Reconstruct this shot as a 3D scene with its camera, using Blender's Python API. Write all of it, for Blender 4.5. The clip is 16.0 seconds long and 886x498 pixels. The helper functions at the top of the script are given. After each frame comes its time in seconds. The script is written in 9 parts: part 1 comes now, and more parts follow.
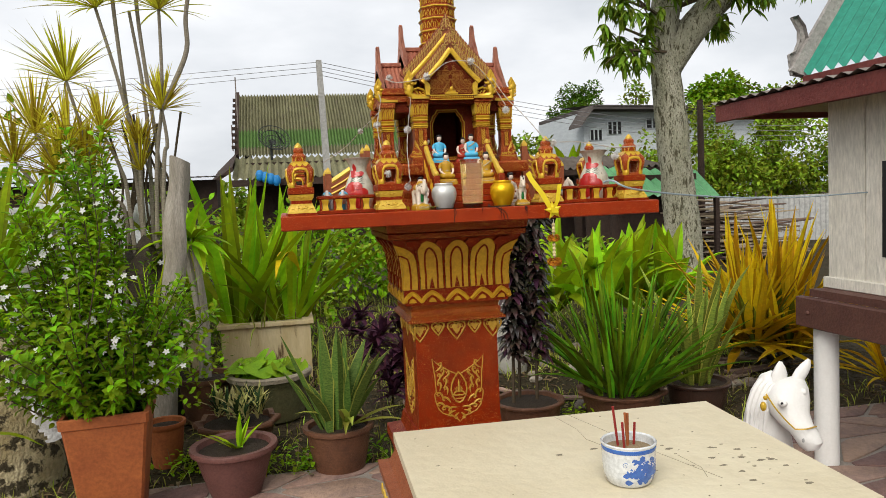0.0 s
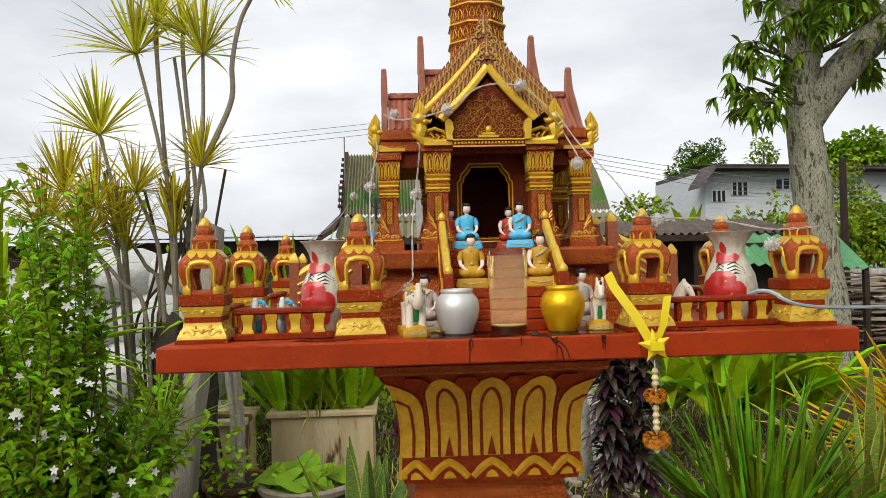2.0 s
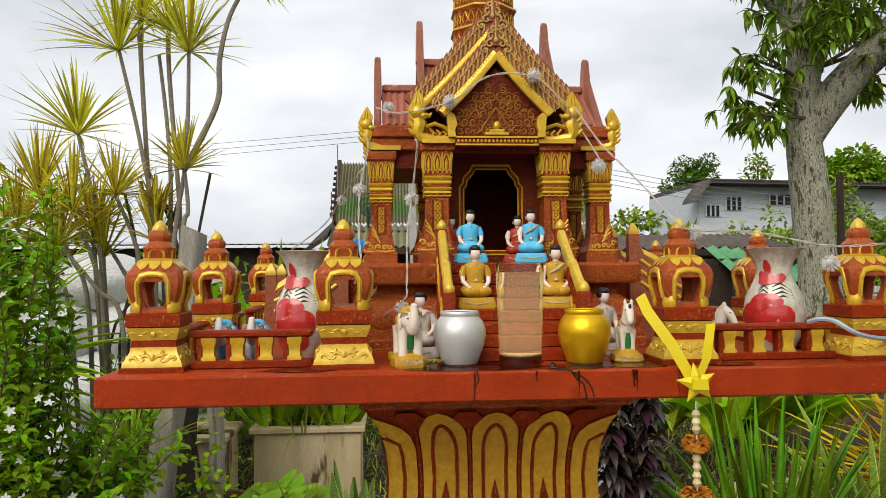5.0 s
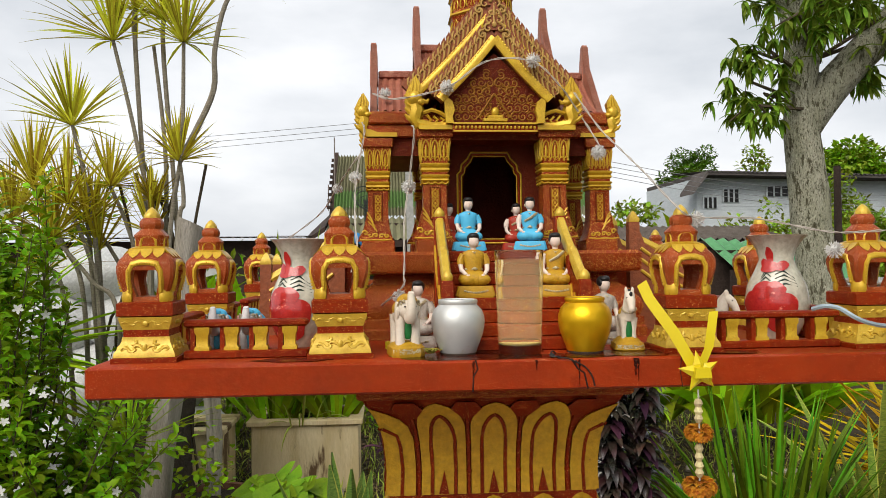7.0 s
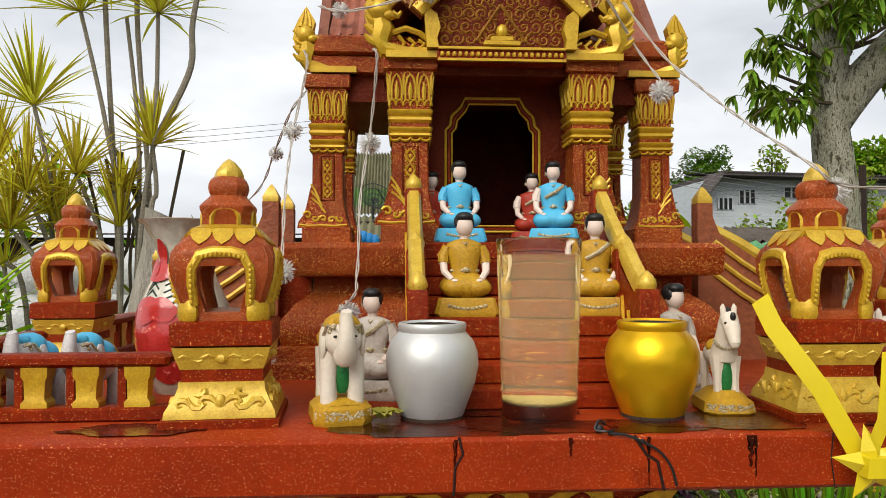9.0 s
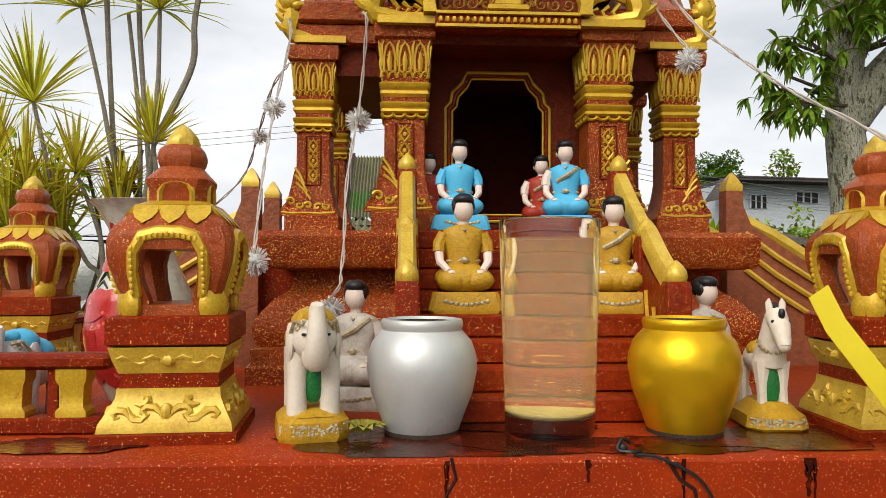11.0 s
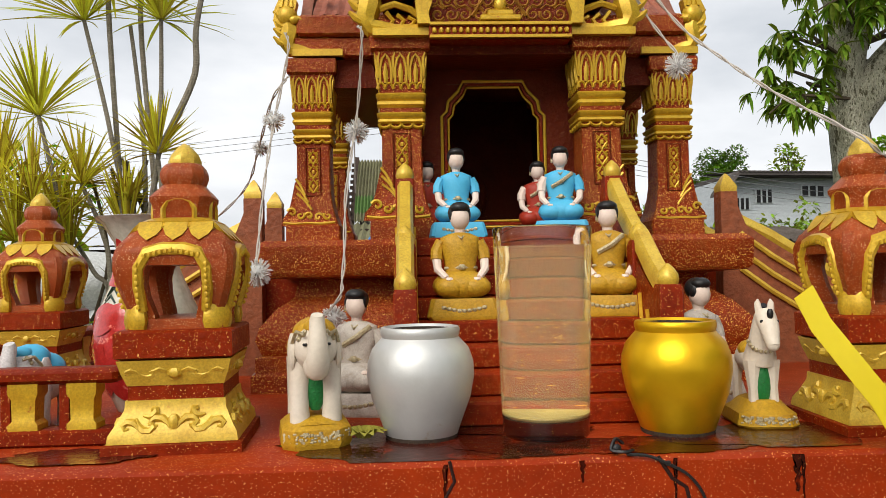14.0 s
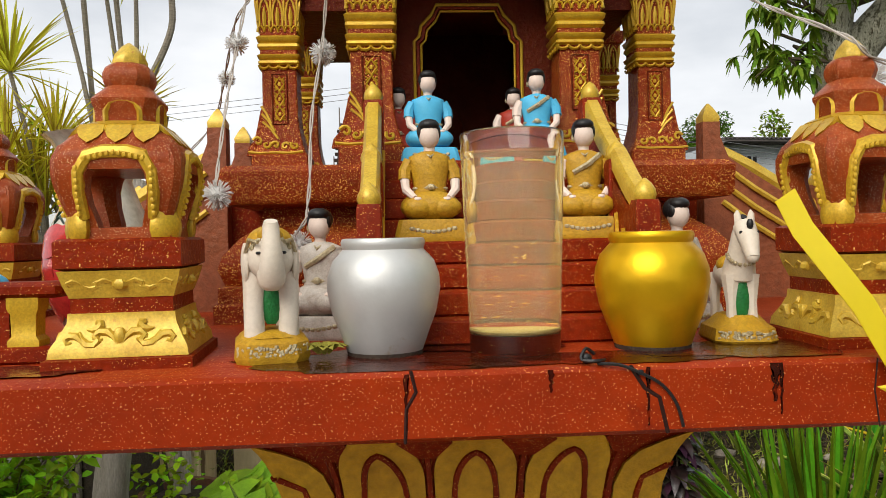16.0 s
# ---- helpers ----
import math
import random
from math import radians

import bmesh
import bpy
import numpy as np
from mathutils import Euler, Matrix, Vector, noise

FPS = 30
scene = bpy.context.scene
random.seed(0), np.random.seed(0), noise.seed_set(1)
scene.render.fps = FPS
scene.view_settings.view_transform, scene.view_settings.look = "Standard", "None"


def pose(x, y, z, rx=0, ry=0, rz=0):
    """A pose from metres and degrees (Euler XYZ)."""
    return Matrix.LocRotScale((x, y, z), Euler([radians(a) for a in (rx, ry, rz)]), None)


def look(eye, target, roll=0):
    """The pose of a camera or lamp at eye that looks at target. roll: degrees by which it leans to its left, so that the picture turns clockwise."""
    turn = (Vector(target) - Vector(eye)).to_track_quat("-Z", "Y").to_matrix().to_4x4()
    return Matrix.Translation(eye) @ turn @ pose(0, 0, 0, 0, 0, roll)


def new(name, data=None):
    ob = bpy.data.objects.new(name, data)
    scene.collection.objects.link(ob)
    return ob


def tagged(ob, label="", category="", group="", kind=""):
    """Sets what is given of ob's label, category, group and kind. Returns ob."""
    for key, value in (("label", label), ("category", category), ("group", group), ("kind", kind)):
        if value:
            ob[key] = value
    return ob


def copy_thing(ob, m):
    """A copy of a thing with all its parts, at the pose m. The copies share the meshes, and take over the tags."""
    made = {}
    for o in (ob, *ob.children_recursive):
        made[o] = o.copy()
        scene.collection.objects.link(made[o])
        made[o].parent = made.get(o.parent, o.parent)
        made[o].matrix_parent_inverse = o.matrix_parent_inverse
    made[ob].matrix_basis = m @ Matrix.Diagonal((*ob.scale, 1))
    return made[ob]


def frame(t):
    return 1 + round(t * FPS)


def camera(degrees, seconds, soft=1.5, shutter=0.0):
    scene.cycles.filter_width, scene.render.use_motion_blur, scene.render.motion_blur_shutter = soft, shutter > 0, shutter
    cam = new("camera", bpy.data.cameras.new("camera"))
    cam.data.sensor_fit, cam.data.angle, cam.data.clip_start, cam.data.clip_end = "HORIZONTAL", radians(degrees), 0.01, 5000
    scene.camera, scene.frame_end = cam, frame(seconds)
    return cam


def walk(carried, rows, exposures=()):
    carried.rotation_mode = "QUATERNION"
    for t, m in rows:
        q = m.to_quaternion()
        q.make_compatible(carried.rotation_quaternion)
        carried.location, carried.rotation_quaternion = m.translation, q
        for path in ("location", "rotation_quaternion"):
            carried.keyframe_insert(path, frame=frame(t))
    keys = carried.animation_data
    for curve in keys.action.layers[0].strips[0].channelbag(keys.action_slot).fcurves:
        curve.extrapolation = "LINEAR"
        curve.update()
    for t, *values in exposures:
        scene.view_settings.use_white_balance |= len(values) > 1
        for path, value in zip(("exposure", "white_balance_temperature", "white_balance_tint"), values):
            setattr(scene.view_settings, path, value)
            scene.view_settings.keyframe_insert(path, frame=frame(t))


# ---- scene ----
cam = camera(62.1, 16.0, 0.6)
EXPOSURES = [(0.0, 0.3), (16.0, 0.3)]
PATH = [
    (0, (-0.589, -2.186, 1.537), (-0.173, -0.235, 1.397), -2.5),
    (0.5, (-0.467, -1.937, 1.537), (-0.156, 0.033, 1.394), -2.6),
    (1, (-0.391, -1.71, 1.577), (-0.118, 0.27, 1.486), -2.3),
    (1.3, (-0.33, -1.573, 1.582), (-0.099, 0.413, 1.534), -1.7),
    (1.5, (-0.278, -1.44, 1.595), (-0.092, 0.551, 1.597), -1.2),
    (2, (-0.198, -1.236, 1.634), (-0.077, 0.76, 1.663), -1.4),
    (2.5, (-0.224, -1.087, 1.643), (-0.061, 0.906, 1.703), -1.5),
    (3, (-0.209, -1.02, 1.644), (-0.049, 0.972, 1.707), -0.8),
    (3.5, (-0.195, -1.019, 1.644), (-0.047, 0.974, 1.724), -0.4),
    (4, (-0.198, -1.029, 1.644), (-0.06, 0.965, 1.714), -0.5),
    (6.5, (-0.199, -1.022, 1.638), (-0.046, 0.971, 1.685), -0.4),
    (7, (-0.198, -1.008, 1.635), (-0.048, 0.986, 1.672), -0.6),
    (7.5, (-0.219, -0.986, 1.627), (-0.048, 1.007, 1.65), -1.0),
    (8, (-0.219, -0.882, 1.619), (-0.047, 1.11, 1.615), -0.9),
    (8.2, (-0.206, -0.798, 1.621), (-0.042, 1.195, 1.61), -0.5),
    (8.5, (-0.163, -0.685, 1.626), (-0.002, 1.309, 1.637), -0.6),
    (8.7, (-0.134, -0.613, 1.632), (0.007, 1.382, 1.662), -0.3),
    (10.8, (-0.109, -0.451, 1.621), (-0.016, 1.546, 1.669), 0.4),
    (11, (-0.107, -0.454, 1.618), (-0.008, 1.543, 1.667), 0.2),
    (11.5, (-0.103, -0.458, 1.622), (0.016, 1.538, 1.669), -0.4),
    (12, (-0.104, -0.461, 1.619), (0.014, 1.535, 1.672), -0.2),
    (12.5, (-0.101, -0.464, 1.623), (0.012, 1.532, 1.673), -0.5),
    (13, (-0.099, -0.467, 1.619), (0.014, 1.529, 1.661), -0.7),
    (13.5, (-0.102, -0.471, 1.624), (0.004, 1.525, 1.664), -0.9),
    (14, (-0.1, -0.47, 1.623), (-0.017, 1.528, 1.677), -1.1),
    (14.5, (-0.097, -0.468, 1.622), (-0.005, 1.529, 1.683), -1.2),
    (15, (-0.094, -0.468, 1.613), (-0.001, 1.529, 1.682), -1.2),
    (15.5, (-0.092, -0.458, 1.596), (0.005, 1.539, 1.622), -1.4),
    (16, (-0.084, -0.441, 1.581), (0.034, 1.555, 1.548), -1.2),
]
walk(cam, [(t, look(eye, target, roll)) for t, eye, target, roll in PATH], EXPOSURES)

# ---- light ----
world = bpy.data.worlds.new("overcast_sky")
scene.world = world
world.use_nodes = True
wn, wl = world.node_tree.nodes, world.node_tree.links
wn.clear()
w_out, w_bg, w_sky = wn.new("ShaderNodeOutputWorld"), wn.new("ShaderNodeBackground"), wn.new("ShaderNodeTexSky")
w_sky.sky_type, w_sky.sun_disc = "NISHITA", False
w_sky.sun_elevation, w_sky.sun_rotation = radians(41), radians(209)
w_sky.air_density, w_sky.dust_density = 1.0, 4.0
w_co, w_map, w_noise, w_ramp = wn.new("ShaderNodeTexCoord"), wn.new("ShaderNodeMapping"), wn.new("ShaderNodeTexNoise"), wn.new("ShaderNodeValToRGB")
w_map.inputs["Scale"].default_value = (1.0, 1.0, 2.6)
w_noise.inputs["Scale"].default_value, w_noise.inputs["Detail"].default_value, w_noise.inputs["Roughness"].default_value = 2.1, 7.0, 0.52
w_ramp.color_ramp.elements[0].position, w_ramp.color_ramp.elements[0].color = 0.34, (0.55, 0.58, 0.62, 1)
w_ramp.color_ramp.elements[1].position, w_ramp.color_ramp.elements[1].color = 0.62, (0.88, 0.89, 0.91, 1)
w_scale, w_mix = wn.new("ShaderNodeMix"), wn.new("ShaderNodeMix")
w_scale.data_type = w_mix.data_type = "RGBA"
w_scale.blend_type, w_scale.inputs["Factor"].default_value = "MULTIPLY", 1.0
w_scale.inputs["B"].default_value = (0.1, 0.1, 0.1, 1)
w_mix.inputs["Factor"].default_value = 0.93
wl.new(w_co.outputs["Generated"], w_map.inputs["Vector"])
wl.new(w_map.outputs["Vector"], w_noise.inputs["Vector"])
wl.new(w_noise.outputs["Fac"], w_ramp.inputs["Fac"])
wl.new(w_sky.outputs["Color"], w_scale.inputs["A"])
wl.new(w_scale.outputs["Result"], w_mix.inputs["A"])
wl.new(w_ramp.outputs["Color"], w_mix.inputs["B"])
wl.new(w_mix.outputs["Result"], w_bg.inputs["Color"])
w_bg.inputs["Strength"].default_value = 0.99
wl.new(w_bg.outputs["Background"], w_out.inputs["Surface"])

sun = new("sun", bpy.data.lights.new("sun", "SUN"))
sun.data.energy, sun.data.angle, sun.data.color = 2.5, radians(45), (1.0, 0.95, 0.87)
sun.matrix_world = look((-4.5, -8.0, 8.0), (0, 0, 0))


# ---- materials ----
def material(name, c1, c2=None, scale=30.0, rough=0.6, bump=0.2, metal=0.0, speck=None, speck_scale=420.0, speck_at=0.66,
             wear=None, wear_at=0.62, wear_scale=14.0, grain=None, coat=0.0, per_thing=0.0, per_island=0.0, translucent=0.0, gloss=0.3, fine_dark=0.35, stretch=(1, 1, 1)):
    """A paint, stone, wood or leaf: two tones of coarse and fine noise, with specks, worn patches and fine relief."""
    c1, c2 = (tuple(0.89 * q for q in c) if c else None for c in (c1, c2))
    mat = bpy.data.materials.new(name)
    mat.use_nodes = True
    n, l = mat.node_tree.nodes, mat.node_tree.links
    bsdf = n["Principled BSDF"]
    co, mp = n.new("ShaderNodeTexCoord"), n.new("ShaderNodeMapping")
    mp.inputs["Scale"].default_value = stretch
    l.new(co.outputs["Object"], mp.inputs["Vector"])

    def noise_tex(s, detail=5.0, r=0.6):
        t = n.new("ShaderNodeTexNoise")
        t.inputs["Scale"].default_value, t.inputs["Detail"].default_value, t.inputs["Roughness"].default_value = s, detail, r
        l.new(mp.outputs["Vector"], t.inputs["Vector"])
        return t

    def ramp(source, a, b):
        r = n.new("ShaderNodeMapRange")
        r.inputs["From Min"].default_value, r.inputs["From Max"].default_value = a, b
        l.new(source, r.inputs["Value"])
        return r.outputs["Result"]

    def mix(fac, a, b, kind="MIX"):
        m = n.new("ShaderNodeMix")
        m.data_type, m.blend_type = "RGBA", kind
        for key, value in (("Factor", fac), ("A", a), ("B", b)):
            if isinstance(value, (int, float)):
                m.inputs[key].default_value = value
            elif isinstance(value, tuple):
                m.inputs[key].default_value = (*value, 1)
            else:
                l.new(value, m.inputs[key])
        return m.outputs["Result"]

    coarse, fine = noise_tex(scale), noise_tex(scale * 9, 3.0)
    colour = mix(ramp(coarse.outputs["Fac"], 0.3, 0.7), c1, c2 or tuple(c * 0.72 for c in c1))
    colour = mix(ramp(fine.outputs["Fac"], 0.3, 0.75), colour, mix(fine_dark, colour, (0.0, 0.0, 0.0)), "MIX")
    rough_socket = None
    if wear:
        w = noise_tex(wear_scale, 8.0, 0.68)
        colour = mix(ramp(w.outputs["Fac"], wear_at, wear_at + 0.05), colour, wear)
    if speck:
        s = noise_tex(speck_scale, 1.0, 0.5)
        colour = mix(ramp(s.outputs["Fac"], speck_at, speck_at + 0.05), colour, speck)
    if per_thing or per_island:
        if per_thing:
            o = n.new("ShaderNodeObjectInfo").outputs["Random"]
        else:
            o1, o2, both = n.new("ShaderNodeNewGeometry"), n.new("ShaderNodeObjectInfo"), n.new("ShaderNodeMath")
            both.operation = "ADD"
            wrap = n.new("ShaderNodeMath")
            wrap.operation = "FRACT"
            l.new(o1.outputs["Random Per Island"], both.inputs[0])
            l.new(o2.outputs["Random"], both.inputs[1])
            l.new(both.outputs["Value"], wrap.inputs[0])
            o = wrap.outputs["Value"]
        hsv = n.new("ShaderNodeHueSaturation")
        amount = per_thing or per_island
        m = n.new("ShaderNodeMapRange")
        m.inputs["To Min"].default_value, m.inputs["To Max"].default_value = 1 - amount, 1 + amount
        l.new(o, m.inputs["Value"])
        l.new(m.outputs["Result"], hsv.inputs["Value"])
        h = n.new("ShaderNodeMapRange")
        h.inputs["To Min"].default_value, h.inputs["To Max"].default_value = 0.5 - amount * 0.06, 0.5 + amount * 0.06
        l.new(o, h.inputs["Value"])
        l.new(h.outputs["Result"], hsv.inputs["Hue"])
        l.new(colour, hsv.inputs["Color"])
        colour = hsv.outputs["Color"]
    l.new(colour, bsdf.inputs["Base Color"])
    r = n.new("ShaderNodeMapRange")
    r.inputs["To Min"].default_value, r.inputs["To Max"].default_value = max(0.02, rough - 0.12), min(1.0, rough + 0.12)
    l.new(coarse.outputs["Fac"], r.inputs["Value"])
    l.new(r.outputs["Result"], bsdf.inputs["Roughness"])
    bsdf.inputs["Metallic"].default_value = metal
    bsdf.inputs["Specular IOR Level"].default_value = gloss
    bsdf.inputs["Coat Weight"].default_value = coat
    bsdf.inputs["Coat Roughness"].default_value = 0.2
    if bump:
        b = n.new("ShaderNodeBump")
        b.inputs["Strength"].default_value, b.inputs["Distance"].default_value = bump, 0.35 / scale
        l.new(fine.outputs["Fac"], b.inputs["Height"])
        l.new(b.outputs["Normal"], bsdf.inputs["Normal"])
    if translucent:
        t, a = n.new("ShaderNodeBsdfTranslucent"), n.new("ShaderNodeMixShader")
        l.new(colour, t.inputs["Color"])
        a.inputs["Fac"].default_value = translucent
        l.new(bsdf.outputs["BSDF"], a.inputs[1])
        l.new(t.outputs["BSDF"], a.inputs[2])
        l.new(a.outputs["Shader"], n["Material Output"].inputs["Surface"])
    return mat


RED = material("speckled_red_paint", (0.29, 0.025, 0.002), (0.18, 0.013, 0.002), 18, 0.42, 0.12, speck=(0.78, 0.42, 0.10), speck_scale=800, speck_at=0.672, wear=(0.33, 0.05, 0.008), wear_at=0.66, gloss=0.1)
WET_RED = material("rain_stained_red_paint", (0.35, 0.034, 0.004), (0.24, 0.020, 0.003), 9, 0.38, 0.07, speck=(0.66, 0.28, 0.09), speck_scale=700, speck_at=0.648, wear=(0.17, 0.014, 0.003), wear_at=0.64, wear_scale=6, gloss=0.12, fine_dark=0.2)
TOWER_RED = material("speckled_terracotta_paint", (0.41, 0.075, 0.010), (0.27, 0.038, 0.005), 22, 0.4, 0.08, speck=(0.84, 0.54, 0.28), speck_scale=1150, speck_at=0.65, gloss=0.15)
RED_FINE = material("glitter_red_paint", (0.33, 0.036, 0.004), (0.20, 0.019, 0.003), 24, 0.42, 0.3, speck=(0.86, 0.46, 0.09), speck_scale=900, speck_at=0.612, gloss=0.12)
# one darker red for the chamber, ceilings, tympanum and column panel frames
DARK = material("dark_maroon_red", (0.17, 0.019, 0.004), (0.11, 0.012, 0.003), 20, 0.5, 0.25, speck=(0.55, 0.28, 0.06), speck_scale=900, speck_at=0.66, gloss=0.1)
GOLD = material("gold_paint", (0.80, 0.52, 0.035), (0.60, 0.34, 0.018), 60, 0.34, 0.04, metal=0.28, wear=(0.40, 0.13, 0.02), wear_at=0.645, wear_scale=130, gloss=0.4)
PALE_GOLD = material("pale_gold_paint", (0.80, 0.55, 0.065), (0.62, 0.38, 0.03), 60, 0.36, 0.04, metal=0.18, wear=(0.44, 0.17, 0.03), wear_at=0.65, wear_scale=120, gloss=0.4)
DULL_GOLD = material("worn_gold_paint", (0.66, 0.40, 0.05), (0.42, 0.21, 0.02), 60, 0.42, 0.2, metal=0.15, wear=(0.26, 0.04, 0.01), wear_at=0.60, wear_scale=60, gloss=0.3)
OCHRE = material("ochre_yellow_paint", (0.76, 0.44, 0.018), (0.60, 0.31, 0.013), 9, 0.5, 0.2, wear=(0.3, 0.13, 0.012), wear_at=0.7)
ROOF_RED = material("faded_red_roof_paint", (0.42, 0.14, 0.085), (0.31, 0.085, 0.05), 16, 0.6, 0.25, speck=(0.6, 0.3, 0.16), speck_scale=900, speck_at=0.64, wear=(0.44, 0.2, 0.13), wear_at=0.62)
FIN_RED = material("faded_pink_red_paint", (0.60, 0.25, 0.16), (0.46, 0.16, 0.095), 30, 0.55, 0.2, speck=(0.62, 0.36, 0.24), speck_scale=800, speck_at=0.68)
TERRA_FLAT = material("flat_terracotta_paint", (0.34, 0.10, 0.036), (0.27, 0.075, 0.03), 16, 0.6, 0.2, wear=(0.55, 0.35, 0.14), wear_at=0.71)


# ---- mesh building ----
class Build:
    """Gathers the faces of one part; material numbers go by the list given to part()."""

    def __init__(self):
        self.v, self.f, self.k, self.m = [], [], [], None

    def add(self, verts, faces, k=0):
        o = len(self.v)
        if self.m is not None:
            verts = [tuple(self.m @ Vector(p)) for p in verts]
        self.v.extend(verts)
        self.f.extend([tuple(i + o for i in f) for f in faces])
        self.k.extend([k] * len(faces))
        return self

    def loft(self, rings, k=0, cap=True):
        n, verts, faces = len(rings[0]), [p for r in rings for p in r], []
        for i in range(len(rings) - 1):
            for j in range(n):
                a, b = i * n + j, i * n + (j + 1) % n
                faces.append((a, b, b + n, a + n))
        if cap:
            faces.append(tuple(range(n))[::-1])
            faces.append(tuple(range((len(rings) - 1) * n, len(rings) * n)))
        return self.add(verts, faces, k)

    def sq(self, profile, cx=0.0, cy=0.0, k=0, ch=0.0):
        """Square rings (z, half width x, half width y), with corners cut by ch."""
        rings = []
        for z, hx, hy in profile:
            if ch:
                c = min(ch, hx * 0.9, hy * 0.9)
                ring = [(hx - c, -hy), (hx, -hy + c), (hx, hy - c), (hx - c, hy), (-hx + c, hy), (-hx, hy - c), (-hx, -hy + c), (-hx + c, -hy)]
            else:
                ring = [(hx, -hy), (hx, hy), (-hx, hy), (-hx, -hy)]
            rings.append([(cx + a, cy + b, z) for a, b in ring])
        return self.loft(rings, k)

    def box(self, x0, x1, y0, y1, z0, z1, k=0, b=0.0):
        if not b:
            return self.sq([(z0, (x1 - x0) / 2, (y1 - y0) / 2), (z1, (x1 - x0) / 2, (y1 - y0) / 2)], (x0 + x1) / 2, (y0 + y1) / 2, k)
        hx, hy = (x1 - x0) / 2, (y1 - y0) / 2
        return self.sq([(z0, hx - b, hy - b), (z0 + b, hx, hy), (z1 - b, hx, hy), (z1, hx - b, hy - b)], (x0 + x1) / 2, (y0 + y1) / 2, k, b)

    def lathe(self, profile, cx=0.0, cy=0.0, n=24, k=0, cap=True, wave=0.0, turn=0.0):
        rings = []
        for r, z in profile:
            rings.append([(cx + r * math.cos(turn + 2 * math.pi * i / n), cy + r * math.sin(turn + 2 * math.pi * i / n), z + (wave * math.sin(i * math.pi) if wave else 0)) for i in range(n)])
        return self.loft(rings, k, cap)

    def tube(self, pts, r, n=6, k=0, cap=True):
        pts = [Vector(p) for p in pts]
        rs = r if isinstance(r, (list, tuple)) else [r] * len(pts)
        rings, side = [], None
        for i, p in enumerate(pts):
            d = (pts[min(i + 1, len(pts) - 1)] - pts[max(i - 1, 0)]).normalized()
            if side is None:
                side = d.cross(Vector((0, 0, 1)) if abs(d.z) < 0.9 else Vector((1, 0, 0))).normalized()
            side = (side - d * side.dot(d)).normalized()
            up = d.cross(side)
            rings.append([tuple(p + (side * math.cos(2 * math.pi * j / n) + up * math.sin(2 * math.pi * j / n)) * rs[i]) for j in range(n)])
        return self.loft(rings, k, cap)

    def ball(self, c, rx, ry=None, rz=None, k=0, nu=12, nv=8, turn=None):
        ry, rz = ry or rx, rz or rx
        rings = []
        for i in range(1, nv):
            a = math.pi * i / nv
            ring = []
            for j in range(nu):
                b = 2 * math.pi * j / nu
                p = Vector((rx * math.sin(a) * math.cos(b), ry * math.sin(a) * math.sin(b), -rz * math.cos(a)))
                if turn is not None:
                    p = turn @ p
                ring.append((c[0] + p.x, c[1] + p.y, c[2] + p.z))
            rings.append(ring)
        return self.loft(rings, k)

    def patch(self, where, poly, n0, n1, k=0):
        """A flat outline (u, v), raised from n0 to n1, laid on a surface by where(u, v, n)."""
        c = len(poly)
        verts = [where(u, v, n0) for u, v in poly] + [where(u, v, n1) for u, v in poly]
        faces = [tuple(range(c, 2 * c))] + [(i, (i + 1) % c, (i + 1) % c + c, i + c) for i in range(c)]
        return self.add(verts, faces, k)

    def decal(self, where, poly, n1, k=0):
        """A thin painted patch that follows a curved surface."""
        cu, cv = sum(p[0] for p in poly) / len(poly), sum(p[1] for p in poly) / len(poly)
        c, verts, faces = len(poly), [where(cu, cv, n1)], []
        for t in (0.33, 0.66, 1.0):
            verts += [where(cu + (u - cu) * t, cv + (v - cv) * t, n1) for u, v in poly]
        for i in range(c):
            j = (i + 1) % c
            faces += [(0, 1 + i, 1 + j), (1 + i, 1 + c + i, 1 + c + j, 1 + j), (1 + c + i, 1 + 2 * c + i, 1 + 2 * c + j, 1 + c + j)]
        return self.add(verts, faces, k)

    def relief(self, where, line, r, k=0, lift=0.0, n=5):
        """A raised worm of radius r along a line (u, v) on a surface; r may taper."""
        return self.tube([where(u, v, lift) for u, v in line], r, n, k)

    def blade(self, base, d, length, width, droop, segs=5, k=0, fold=0.25, blunt=0.0, belly=0.35, edge=False):
        """A long leaf: a ribbon with a keel that leaves base along d and bends down by droop."""
        p, d = Vector(base), Vector(d).normalized()
        side = d.cross(Vector((0, 0, 1)))
        side = side.normalized() if side.length > 1e-4 else Vector((1, 0, 0))
        verts, step = [], length / segs
        for i in range(segs + 1):
            t = i / segs
            w = width * 0.5 * (blunt + (1 - blunt) * (min(1.0, 0.45 + t / belly * 0.55) if t < belly else 1 - ((t - belly) / (1 - belly)) ** 1.8))
            up = side.cross(d).normalized()
            w = max(w, 0.0004)
            verts += [tuple(p + side * w * q + up * w * fold * (abs(q) * 1.5 - 0.5)) for q in ((-1, -0.87, 0, 0.87, 1) if edge else (-1, 0, 1))]
            d = (d + Vector((0, 0, -1)) * droop / segs * (0.4 + 1.2 * t)).normalized()
            p = p + d * step
        c = 5 if edge else 3
        self.add(verts, [(i * c + j, i * c + j + 1, (i + 1) * c + j + 1, (i + 1) * c + j) for i in range(segs) for j in range(c - 1)], k)
        if edge:
            self.k[-segs * 4:] = [k + 1, k, k, k + 1] * segs
        return self

